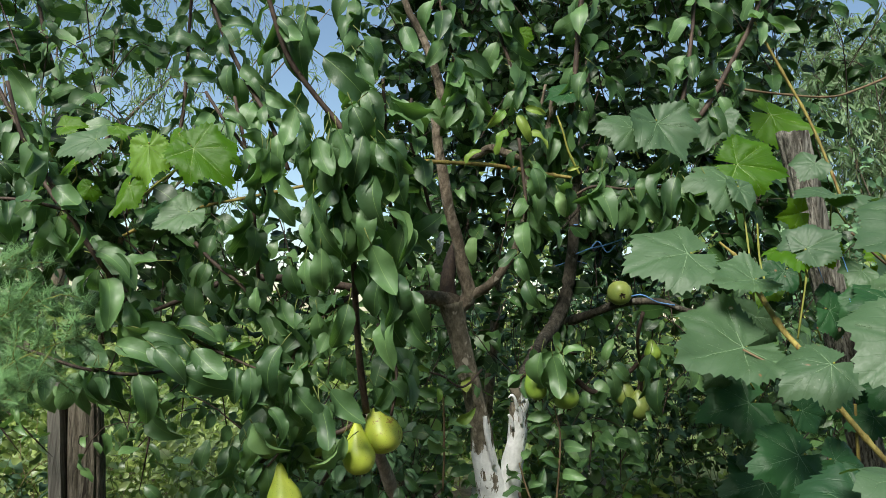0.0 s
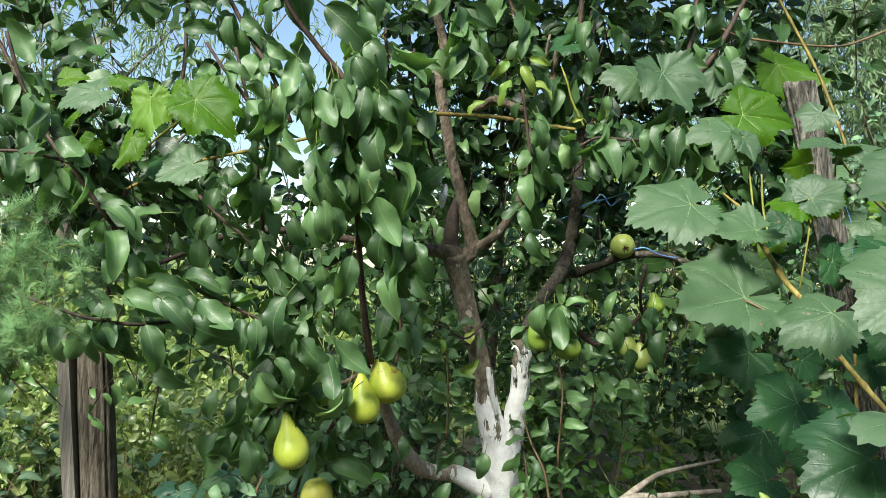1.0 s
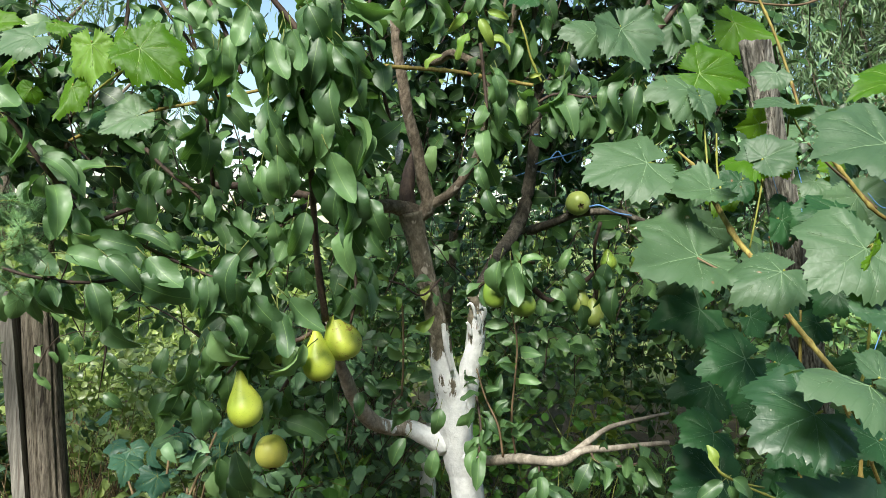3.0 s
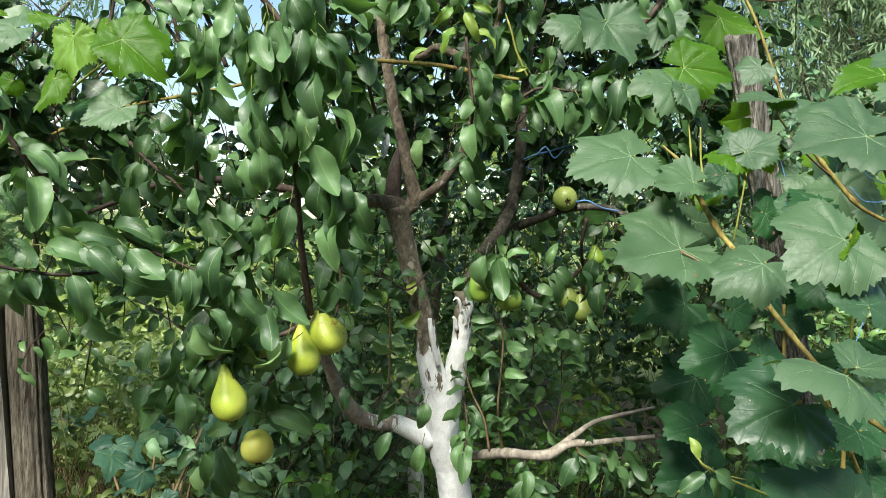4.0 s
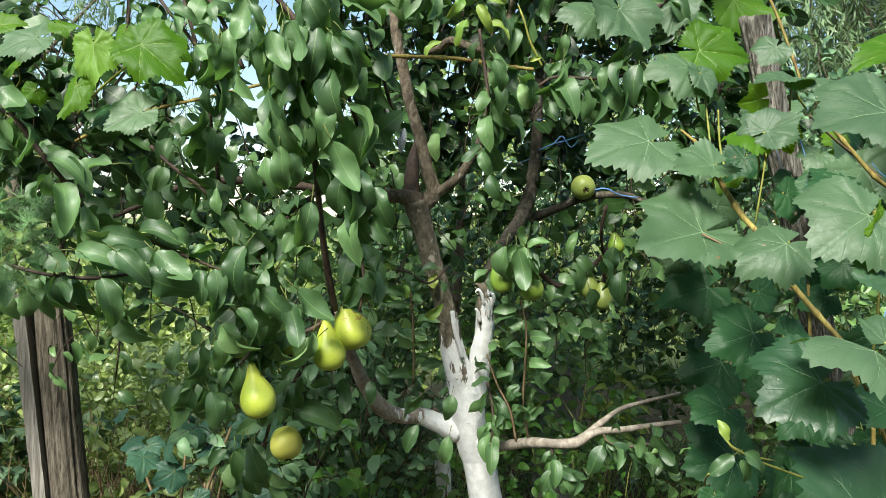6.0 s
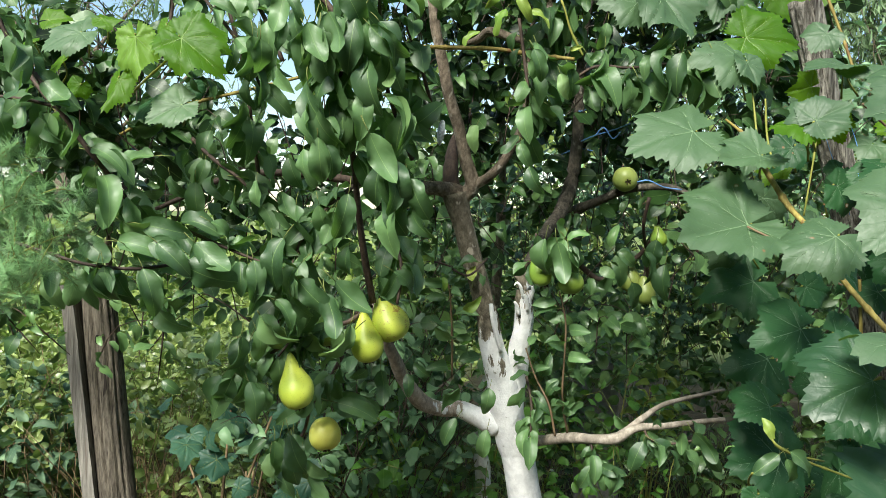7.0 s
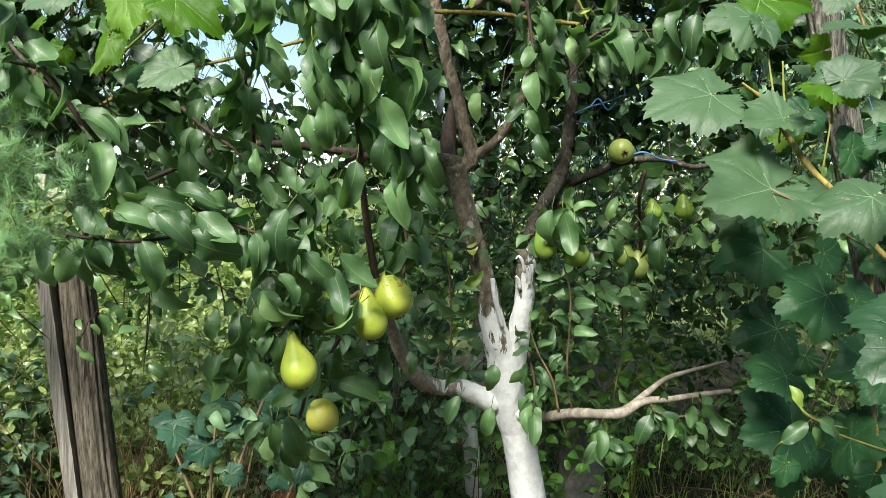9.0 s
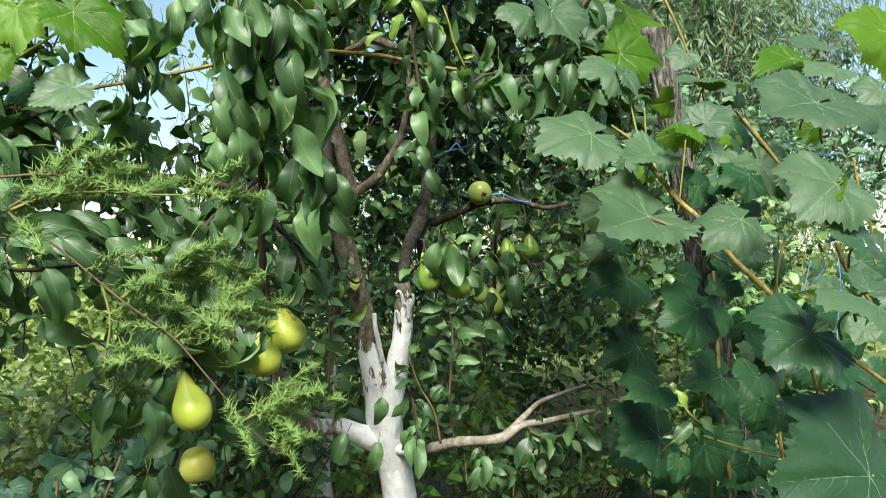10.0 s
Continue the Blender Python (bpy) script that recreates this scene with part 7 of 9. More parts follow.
limb(vine, "petiole", [(0.533, 0.825, 1.294), (0.555, 0.875, 1.269), (0.572, 0.895, 1.253)], (0.0016, 0.0017, 0.002), GREEN_CANE, 5, 0.0, "", 3)
leaf(vine, HALF_SHADE, 1, (0.545, 0.806, 1.220), (0.560, 0.840, 1.266), 5, toward=(0.10, -0.80, 0.55))
limb(vine, "petiole", [(0.544, 0.804, 1.217), (0.573, 0.854, 1.205), (0.590, 0.874, 1.183)], (0.0016, 0.0017, 0.002), GREEN_CANE, 5, 0.0, "", 3)
leaf(vine, VINE, 1, (0.525, 1.005, 1.254), (0.456, 0.988, 1.228), -4, toward=(0.05, -0.60, 0.80), stretch=0.90)
limb(vine, "petiole", [(0.529, 1.006, 1.256), (0.546, 1.056, 1.228), (0.567, 1.076, 1.211)], (0.0016, 0.0017, 0.002), GREEN_CANE, 5, 0.0, "", 3)
leaf(vine, IN_SHADE, 0, (0.603, 1.453, 1.155), (0.506, 1.432, 1.132), 2, toward=(-0.05, -0.80, 0.55))
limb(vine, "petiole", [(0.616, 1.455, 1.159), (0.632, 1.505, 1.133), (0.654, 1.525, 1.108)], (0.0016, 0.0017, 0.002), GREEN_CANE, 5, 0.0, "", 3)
leaf(vine, IN_SHADE, 1, (0.551, 1.147, 1.111), (0.476, 1.127, 1.092), 1, toward=(0.00, -0.90, 0.45))
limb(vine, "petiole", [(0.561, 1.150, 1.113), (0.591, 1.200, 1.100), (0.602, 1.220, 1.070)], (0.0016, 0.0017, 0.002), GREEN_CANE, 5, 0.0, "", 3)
leaf(vine, HALF_SHADE, 0, (0.472, 0.816, 1.106), (0.394, 0.789, 1.086), 4, toward=(0.00, -0.72, 0.62))
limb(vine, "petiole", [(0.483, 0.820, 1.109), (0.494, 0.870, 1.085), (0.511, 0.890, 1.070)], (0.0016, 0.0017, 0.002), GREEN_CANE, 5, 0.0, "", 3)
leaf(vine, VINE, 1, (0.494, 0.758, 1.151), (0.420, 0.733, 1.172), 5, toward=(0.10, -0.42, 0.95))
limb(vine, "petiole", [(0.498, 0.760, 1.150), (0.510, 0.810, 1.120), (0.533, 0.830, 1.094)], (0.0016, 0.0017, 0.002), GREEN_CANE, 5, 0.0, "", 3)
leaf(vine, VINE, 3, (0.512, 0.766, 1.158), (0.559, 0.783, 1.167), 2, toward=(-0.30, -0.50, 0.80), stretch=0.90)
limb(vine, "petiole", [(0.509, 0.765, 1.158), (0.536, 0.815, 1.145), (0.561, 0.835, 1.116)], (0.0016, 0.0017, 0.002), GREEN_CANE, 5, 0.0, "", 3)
leaf(vine, IN_SHADE, 2, (0.583, 1.318, 0.950), (0.515, 1.297, 0.942), 5, toward=(-0.10, -0.70, 0.75))
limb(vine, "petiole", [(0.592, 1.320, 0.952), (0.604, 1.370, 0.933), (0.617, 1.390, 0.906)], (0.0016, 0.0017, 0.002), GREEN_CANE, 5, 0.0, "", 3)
leaf(vine, IN_SHADE, 1, (0.645, 1.477, 1.003), (0.557, 1.457, 0.984), 1, toward=(-0.10, -0.90, 0.40))
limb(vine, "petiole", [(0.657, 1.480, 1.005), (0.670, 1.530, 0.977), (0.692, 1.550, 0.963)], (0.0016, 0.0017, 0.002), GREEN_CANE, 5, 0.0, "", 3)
leaf(vine, IN_SHADE, 0, (0.562, 1.017, 1.017), (0.526, 0.997, 0.994), 8, toward=(0.00, -0.90, 0.40), stretch=1.10)
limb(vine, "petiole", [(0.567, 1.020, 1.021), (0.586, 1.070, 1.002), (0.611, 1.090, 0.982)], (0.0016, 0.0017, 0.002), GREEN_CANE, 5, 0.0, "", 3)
leaf(vine, IN_SHADE, 2, (0.623, 0.928, 1.048), (0.579, 0.907, 1.037), 1, toward=(0.00, -0.70, 0.70))
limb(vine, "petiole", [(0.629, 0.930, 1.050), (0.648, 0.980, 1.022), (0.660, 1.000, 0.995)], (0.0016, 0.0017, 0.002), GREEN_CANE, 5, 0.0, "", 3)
leaf(vine, LIT, 0, (0.843, 1.249, 1.574), (0.748, 1.232, 1.553), -3, toward=(0.05, -0.55, 0.85), stretch=0.75)
limb(vine, "petiole", [(0.849, 1.250, 1.575), (0.871, 1.300, 1.555), (0.888, 1.320, 1.543)], (0.0016, 0.0017, 0.002), GREEN_CANE, 5, 0.0, "", 3)
leaf(vine, VINE, 2, (0.814, 1.149, 1.572), (0.742, 1.132, 1.566), 0, toward=(0.00, -0.50, 0.85), stretch=0.80)
limb(vine, "petiole", [(0.818, 1.150, 1.572), (0.838, 1.200, 1.551), (0.858, 1.220, 1.540)], (0.0016, 0.0017, 0.002), GREEN_CANE, 5, 0.0, "", 3)
leaf(vine, VINE, 0, (0.795, 1.099, 1.519), (0.725, 1.082, 1.512), 3, toward=(0.00, -0.60, 0.80), stretch=0.80)
limb(vine, "petiole", [(0.799, 1.100, 1.519), (0.823, 1.150, 1.495), (0.848, 1.170, 1.478)], (0.0016, 0.0017, 0.002), GREEN_CANE, 5, 0.0, "", 3)
leaf(vine, VINE, 1, (0.683, 1.286, 1.530), (0.744, 1.261, 1.535), 0, toward=(0.00, -0.32, 0.95), stretch=0.80)
limb(vine, "petiole", [(0.679, 1.288, 1.530), (0.706, 1.338, 1.515), (0.736, 1.358, 1.490)], (0.0016, 0.0017, 0.002), GREEN_CANE, 5, 0.0, "", 3)
leaf(vine, VINE, 2, (0.668, 1.283, 1.527), (0.592, 1.258, 1.525), 2, toward=(0.00, -0.35, 0.95), stretch=0.80)
limb(vine, "petiole", [(0.672, 1.285, 1.527), (0.695, 1.335, 1.505), (0.705, 1.355, 1.485)], (0.0016, 0.0017, 0.002), GREEN_CANE, 5, 0.0, "", 3)
leaf(vine, IN_SHADE, 1, (0.765, 1.277, 1.353), (0.692, 1.257, 1.342), 0, toward=(0.00, -0.75, 0.60), stretch=0.90)
limb(vine, "petiole", [(0.775, 1.280, 1.355), (0.791, 1.330, 1.339), (0.807, 1.350, 1.319)], (0.0016, 0.0017, 0.002), GREEN_CANE, 5, 0.0, "", 3)
leaf(vine, IN_SHADE, 0, (0.742, 1.418, 1.365), (0.713, 1.405, 1.341), 3, toward=(-0.10, -0.90, 0.40), stretch=0.90)
limb(vine, "petiole", [(0.746, 1.420, 1.369), (0.763, 1.470, 1.346), (0.788, 1.490, 1.319)], (0.0016, 0.0017, 0.002), GREEN_CANE, 5, 0.0, "", 3)
leaf(vine, VINE, 2, (0.531, 1.449, 1.701), (0.505, 1.432, 1.632), 3, toward=(-0.20, -0.90, 0.40), stretch=0.80)
limb(vine, "petiole", [(0.533, 1.450, 1.705), (0.561, 1.500, 1.692), (0.589, 1.520, 1.673)], (0.0016, 0.0017, 0.002), GREEN_CANE, 5, 0.0, "", 3)
leaf(vine, LIT, 1, (0.547, 1.499, 1.719), (0.590, 1.482, 1.707), 3, toward=(0.00, -0.90, 0.40), stretch=0.90)
limb(vine, "petiole", [(0.545, 1.500, 1.720), (0.574, 1.550, 1.699), (0.595, 1.570, 1.686)], (0.0016, 0.0017, 0.002), GREEN_CANE, 5, 0.0, "", 3)
leaf(vine, IN_SHADE, 2, (0.559, 1.402, 1.225), (0.512, 1.415, 1.244), 3, toward=(0.00, -0.90, 0.50), stretch=0.90)
limb(vine, "petiole", [(0.566, 1.400, 1.223), (0.595, 1.450, 1.204), (0.619, 1.470, 1.179)], (0.0016, 0.0017, 0.002), GREEN_CANE, 5, 0.0, "", 3)
leaf(vine, IN_SHADE, 0, (0.620, 1.280, 1.162), (0.668, 1.280, 1.150), 5, toward=(0.10, -0.90, 0.40), stretch=0.90)
limb(vine, "petiole", [(0.613, 1.280, 1.164), (0.626, 1.330, 1.138), (0.648, 1.350, 1.115)], (0.0016, 0.0017, 0.002), GREEN_CANE, 5, 0.0, "", 3)
leaf(vine, IN_SHADE, 1, (0.659, 1.250, 1.089), (0.715, 1.250, 1.078), 5, toward=(0.10, -0.90, 0.40), stretch=0.90)
limb(vine, "petiole", [(0.652, 1.250, 1.091), (0.668, 1.300, 1.070), (0.695, 1.320, 1.055)], (0.0016, 0.0017, 0.002), GREEN_CANE, 5, 0.0, "", 3)
leaf(vine, IN_SHADE, 2, (0.635, 1.200, 1.204), (0.669, 1.200, 1.168), -8, toward=(0.10, -0.90, 0.40), stretch=0.90)
limb(vine, "petiole", [(0.630, 1.200, 1.209), (0.644, 1.250, 1.188), (0.666, 1.270, 1.174)], (0.0016, 0.0017, 0.002), GREEN_CANE, 5, 0.0, "", 3)
leaf(vine, IN_SHADE, 0, (0.671, 1.098, 0.934), (0.649, 1.085, 0.910), -7, toward=(0.00, -0.90, 0.40))
limb(vine, "petiole", [(0.674, 1.100, 0.938), (0.702, 1.150, 0.926), (0.731, 1.170, 0.906)], (0.0016, 0.0017, 0.002), GREEN_CANE, 5, 0.0, "", 3)
leaf(vine, HALF_SHADE, 0, (0.542, 0.798, 0.930), (0.403, 0.773, 0.948), -7, toward=(0.00, -0.80, 0.55))
limb(vine, "petiole", [(0.550, 0.800, 0.929), (0.568, 0.850, 0.912), (0.592, 0.870, 0.901)], (0.0016, 0.0017, 0.002), GREEN_CANE, 5, 0.0, "", 3)
leaf(vine, IN_SHADE, 2, (0.637, 1.390, 0.835), (0.532, 1.370, 0.829), -2, toward=(0.00, -0.85, 0.50))
limb(vine, "petiole", [(0.458, 1.080, 0.915), (0.473, 1.130, 0.887), (0.483, 1.150, 0.869)], (0.0016, 0.0017, 0.002), GREEN_CANE, 5, 0.0, "", 3)
leaf(vine, IN_SHADE, 0, (0.461, 1.070, 0.885), (0.450, 1.062, 0.856), 0, toward=(0.00, -0.95, 0.30), stretch=0.90)
limb(vine, "petiole", [(0.463, 1.070, 0.889), (0.490, 1.120, 0.862), (0.514, 1.140, 0.841)], (0.0016, 0.0017, 0.002), GREEN_CANE, 5, 0.0, "", 3)
leaf(vine, IN_SHADE, 1, (0.586, 1.070, 0.871), (0.567, 1.062, 0.841), -7, toward=(0.00, -0.95, 0.30))
limb(vine, "petiole", [(0.588, 1.070, 0.875), (0.609, 1.120, 0.859), (0.625, 1.140, 0.838)], (0.0016, 0.0017, 0.002), GREEN_CANE, 5, 0.0, "", 3)
leaf(vine, HALF_SHADE, 1, (0.686, 1.100, 0.948), (0.674, 1.092, 0.915), 1, toward=(0.00, -0.95, 0.30))
limb(vine, "petiole", [(0.688, 1.100, 0.952), (0.717, 1.150, 0.925), (0.736, 1.170, 0.899)], (0.0016, 0.0017, 0.002), GREEN_CANE, 5, 0.0, "", 3)
leaf(vine, IN_SHADE, 1, (0.717, 1.200, 0.931), (0.699, 1.200, 0.887), 3, toward=(0.00, -0.95, 0.30), stretch=0.90)
limb(vine, "petiole", [(0.719, 1.200, 0.937), (0.739, 1.250, 0.924), (0.756, 1.270, 0.905)], (0.0016, 0.0017, 0.002), GREEN_CANE, 5, 0.0, "", 3)
leaf(vine, VINE, 2, (0.808, 0.999, 1.390), (0.730, 0.982, 1.402), -2, toward=(0.00, -0.80, 0.60))
limb(vine, "petiole", [(0.813, 1.000, 1.389), (0.842, 1.050, 1.366), (0.859, 1.070, 1.339)], (0.0016, 0.0017, 0.002), GREEN_CANE, 5, 0.0, "", 3)
leaf(vine, LIT, 1, (0.987, 1.149, 1.604), (0.874, 1.132, 1.555), -8, toward=(0.00, -0.90, 0.50), stretch=0.90)
limb(vine, "petiole", [(0.994, 1.150, 1.607), (1.012, 1.200, 1.590), (1.040, 1.220, 1.569)], (0.0016, 0.0017, 0.002), GREEN_CANE, 5, 0.0, "", 3)
leaf(vine, VINE, 1, (0.657, 0.850, 1.147), (0.624, 0.850, 1.122), 2, toward=(0.00, -0.90, 0.50), stretch=0.90)
limb(vine, "petiole", [(0.659, 0.850, 1.148), (0.682, 0.900, 1.120), (0.699, 0.920, 1.102)], (0.0016, 0.0017, 0.002), GREEN_CANE, 5, 0.0, "", 3)
leaf(vine, IN_SHADE, 0, (0.756, 1.048, 1.024), (0.680, 1.035, 1.011), -1, toward=(0.00, -0.75, 0.70))
limb(vine, "petiole", [(0.766, 1.050, 1.026), (0.786, 1.100, 1.006), (0.810, 1.120, 0.988)], (0.0016, 0.0017, 0.002), GREEN_CANE, 5, 0.0, "", 3)
leaf(vine, IN_SHADE, 1, (0.891, 1.098, 1.009), (0.883, 1.085, 0.978), -3, toward=(0.00, -0.75, 0.70))
limb(vine, "petiole", [(0.892, 1.100, 1.013), (0.913, 1.150, 0.998), (0.943, 1.170, 0.978)], (0.0016, 0.0017, 0.002), GREEN_CANE, 5, 0.0, "", 3)
leaf(vine, IN_SHADE, 2, (0.702, 1.350, 1.333), (0.757, 1.350, 1.310), 5, toward=(0.00, -0.90, 0.40), stretch=0.90)
limb(vine, "petiole", [(0.695, 1.350, 1.336), (0.706, 1.400, 1.307), (0.722, 1.420, 1.278)], (0.0016, 0.0017, 0.002), GREEN_CANE, 5, 0.0, "", 3)
leaf(vine, IN_SHADE, 0, (0.837, 1.400, 1.458), (0.885, 1.400, 1.435), -4, toward=(0.00, -0.90, 0.40), stretch=0.90)
limb(vine, "petiole", [(0.830, 1.400, 1.461), (0.850, 1.450, 1.449), (0.872, 1.470, 1.430)], (0.0016, 0.0017, 0.002), GREEN_CANE, 5, 0.0, "", 3)
leaf(vine, IN_SHADE, 1, (0.731, 1.300, 1.350), (0.696, 1.300, 1.319), 1, toward=(0.00, -0.90, 0.40), stretch=0.90)
limb(vine, "petiole", [(0.736, 1.300, 1.354), (0.747, 1.350, 1.341), (0.765, 1.370, 1.322)], (0.0016, 0.0017, 0.002), GREEN_CANE, 5, 0.0, "", 3)
leaf(vine, IN_SHADE, 0, (0.258, 1.550, 1.762), (0.206, 1.550, 1.752), -6, toward=(-0.14, -0.81, 0.96))
limb(vine, "petiole", [(0.265, 1.550, 1.764), (0.278, 1.597, 1.760), (0.292, 1.614, 1.755)], (0.0016, 0.0017, 0.002), GREEN_CANE, 5, 0.0, "", 3)
leaf(vine, IN_SHADE, 0, (0.062, 1.600, 1.810), (0.032, 1.600, 1.792), 3, toward=(-0.34, -0.87, 0.83))
limb(vine, "petiole", [(0.066, 1.600, 1.812), (0.082, 1.646, 1.788), (0.099, 1.662, 1.764)], (0.0016, 0.0017, 0.002), GREEN_CANE, 5, 0.0, "", 3)
leaf(vine, LIT, 0, (0.160, 1.600, 1.902), (0.171, 1.600, 1.868), 12, toward=(-0.13, -0.78, 0.27))
limb(vine, "petiole", [(0.159, 1.600, 1.904), (0.174, 1.640, 1.892), (0.189, 1.651, 1.880)], (0.0016, 0.0017, 0.002), GREEN_CANE, 5, 0.0, "", 3)

def fill_vine(seed, count, box, shapes, size):
    rng = random.Random(seed)
    (x0, x1), (y0, y1), (z0, z1) = box
    for _ in range(count):
        a = Vector((rng.uniform(x0, x1), rng.uniform(y0, y1), rng.uniform(z0, z1)))
        way = Vector((rng.uniform(-1, 0.6), rng.uniform(-0.5, 0.1), rng.uniform(-1, 0.1))).normalized()
        leaf(vine, shapes, rng.randrange(4), a, a + way * size * rng.uniform(0.6, 1.1), rng.uniform(-25, 25), (rng.uniform(-0.5, 0.4), -1.0, rng.uniform(0.1, 0.9)))


# shade-toned leaves at the back darken the gaps
fill_vine(53, 60, ((0.85, 2.3), (1.6, 2.2), (0.02, 1.05)), IN_SHADE, 0.1)
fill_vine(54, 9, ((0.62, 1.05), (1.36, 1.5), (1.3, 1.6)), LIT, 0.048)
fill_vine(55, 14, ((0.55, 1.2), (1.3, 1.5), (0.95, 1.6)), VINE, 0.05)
fill_vine(51, 34, ((0.72, 1.5), (1.28, 1.7), (0.1, 1.25)), IN_SHADE, 0.085)
fill_vine(56, 20, ((0.74, 1.05), (1.36, 1.46), (0.35, 1.2)), IN_SHADE, 0.08)
fill_vine(52, 14, ((0.75, 1.7), (1.25, 1.8), (0.9, 1.6)), VINE, 0.085)

# blue twine
limb(vine, "twine", [(0.719, 1.440, 1.439), (0.741, 1.450, 1.391), (0.778, 1.470, 1.327), (0.805, 1.500, 1.283)], (0.0008, 0.0008, 0.0008, 0.0008), TWINE, 5, 0.3, "blue plastic twine", 4)
limb(vine, "twine", [(0.714, 1.350, 1.456), (0.722, 1.330, 1.404), (0.739, 1.330, 1.344)], (0.0008, 0.0008, 0.0008), TWINE, 5, 0.3, "blue plastic twine", 4)
limb(vine, "twine", [(0.764, 1.200, 1.379), (0.790, 1.200, 1.357), (0.828, 1.200, 1.359), (0.842, 1.200, 1.373)], (0.0008, 0.0008, 0.0008, 0.0008), TWINE, 5, 0.3, "blue plastic twine", 4)
limb(vine, "twine", [(0.741, 1.100, 1.191), (0.732, 1.100, 1.161), (0.723, 1.100, 1.131)], (0.0008, 0.0008, 0.0008), TWINE, 5, 0.3, "blue plastic twine", 4)
limb(vine, "twine", [(0.749, 1.050, 1.193), (0.754, 1.050, 1.144), (0.746, 1.050, 1.078), (0.746, 1.050, 1.029)], (0.0008, 0.0008, 0.0008, 0.0008), TWINE, 5, 0.3, "blue plastic twine", 4)
limb(vine, "twine", [(0.781, 1.200, 1.422), (0.794, 1.200, 1.397), (0.845, 1.200, 1.383), (0.911, 1.200, 1.391)], (0.0008, 0.0008, 0.0008, 0.0008), TWINE, 5, 0.3, "blue plastic twine", 4)
limb(vine, "twine", [(0.833, 1.150, 1.231), (0.820, 1.150, 1.180), (0.794, 1.150, 1.151)], (0.0008, 0.0008, 0.0008), TWINE, 5, 0.3, "blue plastic twine", 4)
limb(vine, "twine", [(0.843, 1.150, 1.220), (0.845, 1.150, 1.180), (0.870, 1.150, 1.160)], (0.0008, 0.0008, 0.0008), TWINE, 5, 0.3, "blue plastic twine", 4)
limb(vine, "twine", [(0.710, 1.300, 1.353), (0.716, 1.300, 1.321), (0.729, 1.300, 1.288)], (0.0008, 0.0008, 0.0008), TWINE, 5, 0.3, "blue plastic twine", 4)
limb(tree, "twine", [(0.386, 2.100, 1.475), (0.420, 2.080, 1.490), (0.453, 2.050, 1.498), (0.494, 2.000, 1.513)], (0.0018, 0.0018, 0.0018, 0.0018), TWINE, 5, 0.6, "frayed blue twine", 4)
limb(tree, "twine", [(0.511, 1.980, 1.362), (0.538, 1.970, 1.366), (0.577, 1.970, 1.350), (0.622, 1.970, 1.343)], (0.0018, 0.0018, 0.0018, 0.0018), TWINE, 5, 0.6, "frayed blue twine", 4)
limb(tree, "twine", [(0.366, 2.100, 1.564), (0.379, 2.080, 1.553), (0.398, 2.100, 1.562)], (0.0018, 0.0018, 0.0018), TWINE, 5, 0.6, "frayed blue twine", 4)
limb(tree, "twine", [(0.415, 2.050, 1.487), (0.437, 2.050, 1.508), (0.461, 2.050, 1.479), (0.481, 2.040, 1.499)], (0.0018, 0.0018, 0.0018, 0.0018), TWINE, 5, 0.6, "frayed blue twine", 4)
limb(tree, "twine", [(0.347, 2.200, 1.446), (0.387, 2.150, 1.460), (0.418, 2.100, 1.450)], (0.0018, 0.0018, 0.0018), TWINE, 5, 0.6, "frayed blue twine", 4)

# ---- the vine on the far post ----
arm = thing("grapevine", (-0.75, 2.16, 0.0), "vine shoot with backlit-toned yellow-green leaves trained along the tree", "vine")

limb(arm, "cane", [(-0.667, 1.620, 1.429), (-0.602, 1.620, 1.466), (-0.537, 1.620, 1.492), (-0.427, 1.620, 1.520), (-0.353, 1.615, 1.537), (-0.257, 1.610, 1.562), (-0.155, 1.600, 1.591), (-0.065, 1.595, 1.613), (0.021, 1.590, 1.614), (0.119, 1.585, 1.611), (0.200, 1.580, 1.599), (0.275, 1.570, 1.590)], (0.0036, 0.0035, 0.0035, 0.0034, 0.0034, 0.0036, 0.0040, 0.0044, 0.0044, 0.0044, 0.0044, 0.0039), CANE, 8, 0.12, "yellow cane lying across the branches", 14, 0.075)
limb(arm, "cane", [(0.292, 1.570, 1.597), (0.265, 1.560, 1.644), (0.251, 1.550, 1.681), (0.238, 1.550, 1.714)], (0.0024, 0.0024, 0.0019, 0.0019), GREEN_CANE, 8, 0.12, "", 14, 0.075)
limb(arm, "cane", [(-0.588, 1.450, 1.466), (-0.514, 1.350, 1.492), (-0.447, 1.280, 1.517), (-0.403, 1.250, 1.546)], (0.0027, 0.0021, 0.0020, 0.0015), GREEN_CANE, 8, 0.12, "", 14, 0.075)
limb(arm, "stem", [(-0.780, 2.065, -0.020), (-0.837, 2.078, 0.513), (-0.894, 2.090, 1.096), (-0.667, 1.620, 1.429)], (0.012, 0.011, 0.009, 0.006), BARK, 8)
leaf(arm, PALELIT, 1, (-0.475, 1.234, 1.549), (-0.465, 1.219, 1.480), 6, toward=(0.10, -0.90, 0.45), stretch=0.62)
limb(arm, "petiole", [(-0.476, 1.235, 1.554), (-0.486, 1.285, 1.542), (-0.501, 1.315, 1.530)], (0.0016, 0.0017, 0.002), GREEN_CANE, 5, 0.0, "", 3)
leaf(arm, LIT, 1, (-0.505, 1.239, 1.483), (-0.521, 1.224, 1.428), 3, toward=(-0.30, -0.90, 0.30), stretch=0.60)
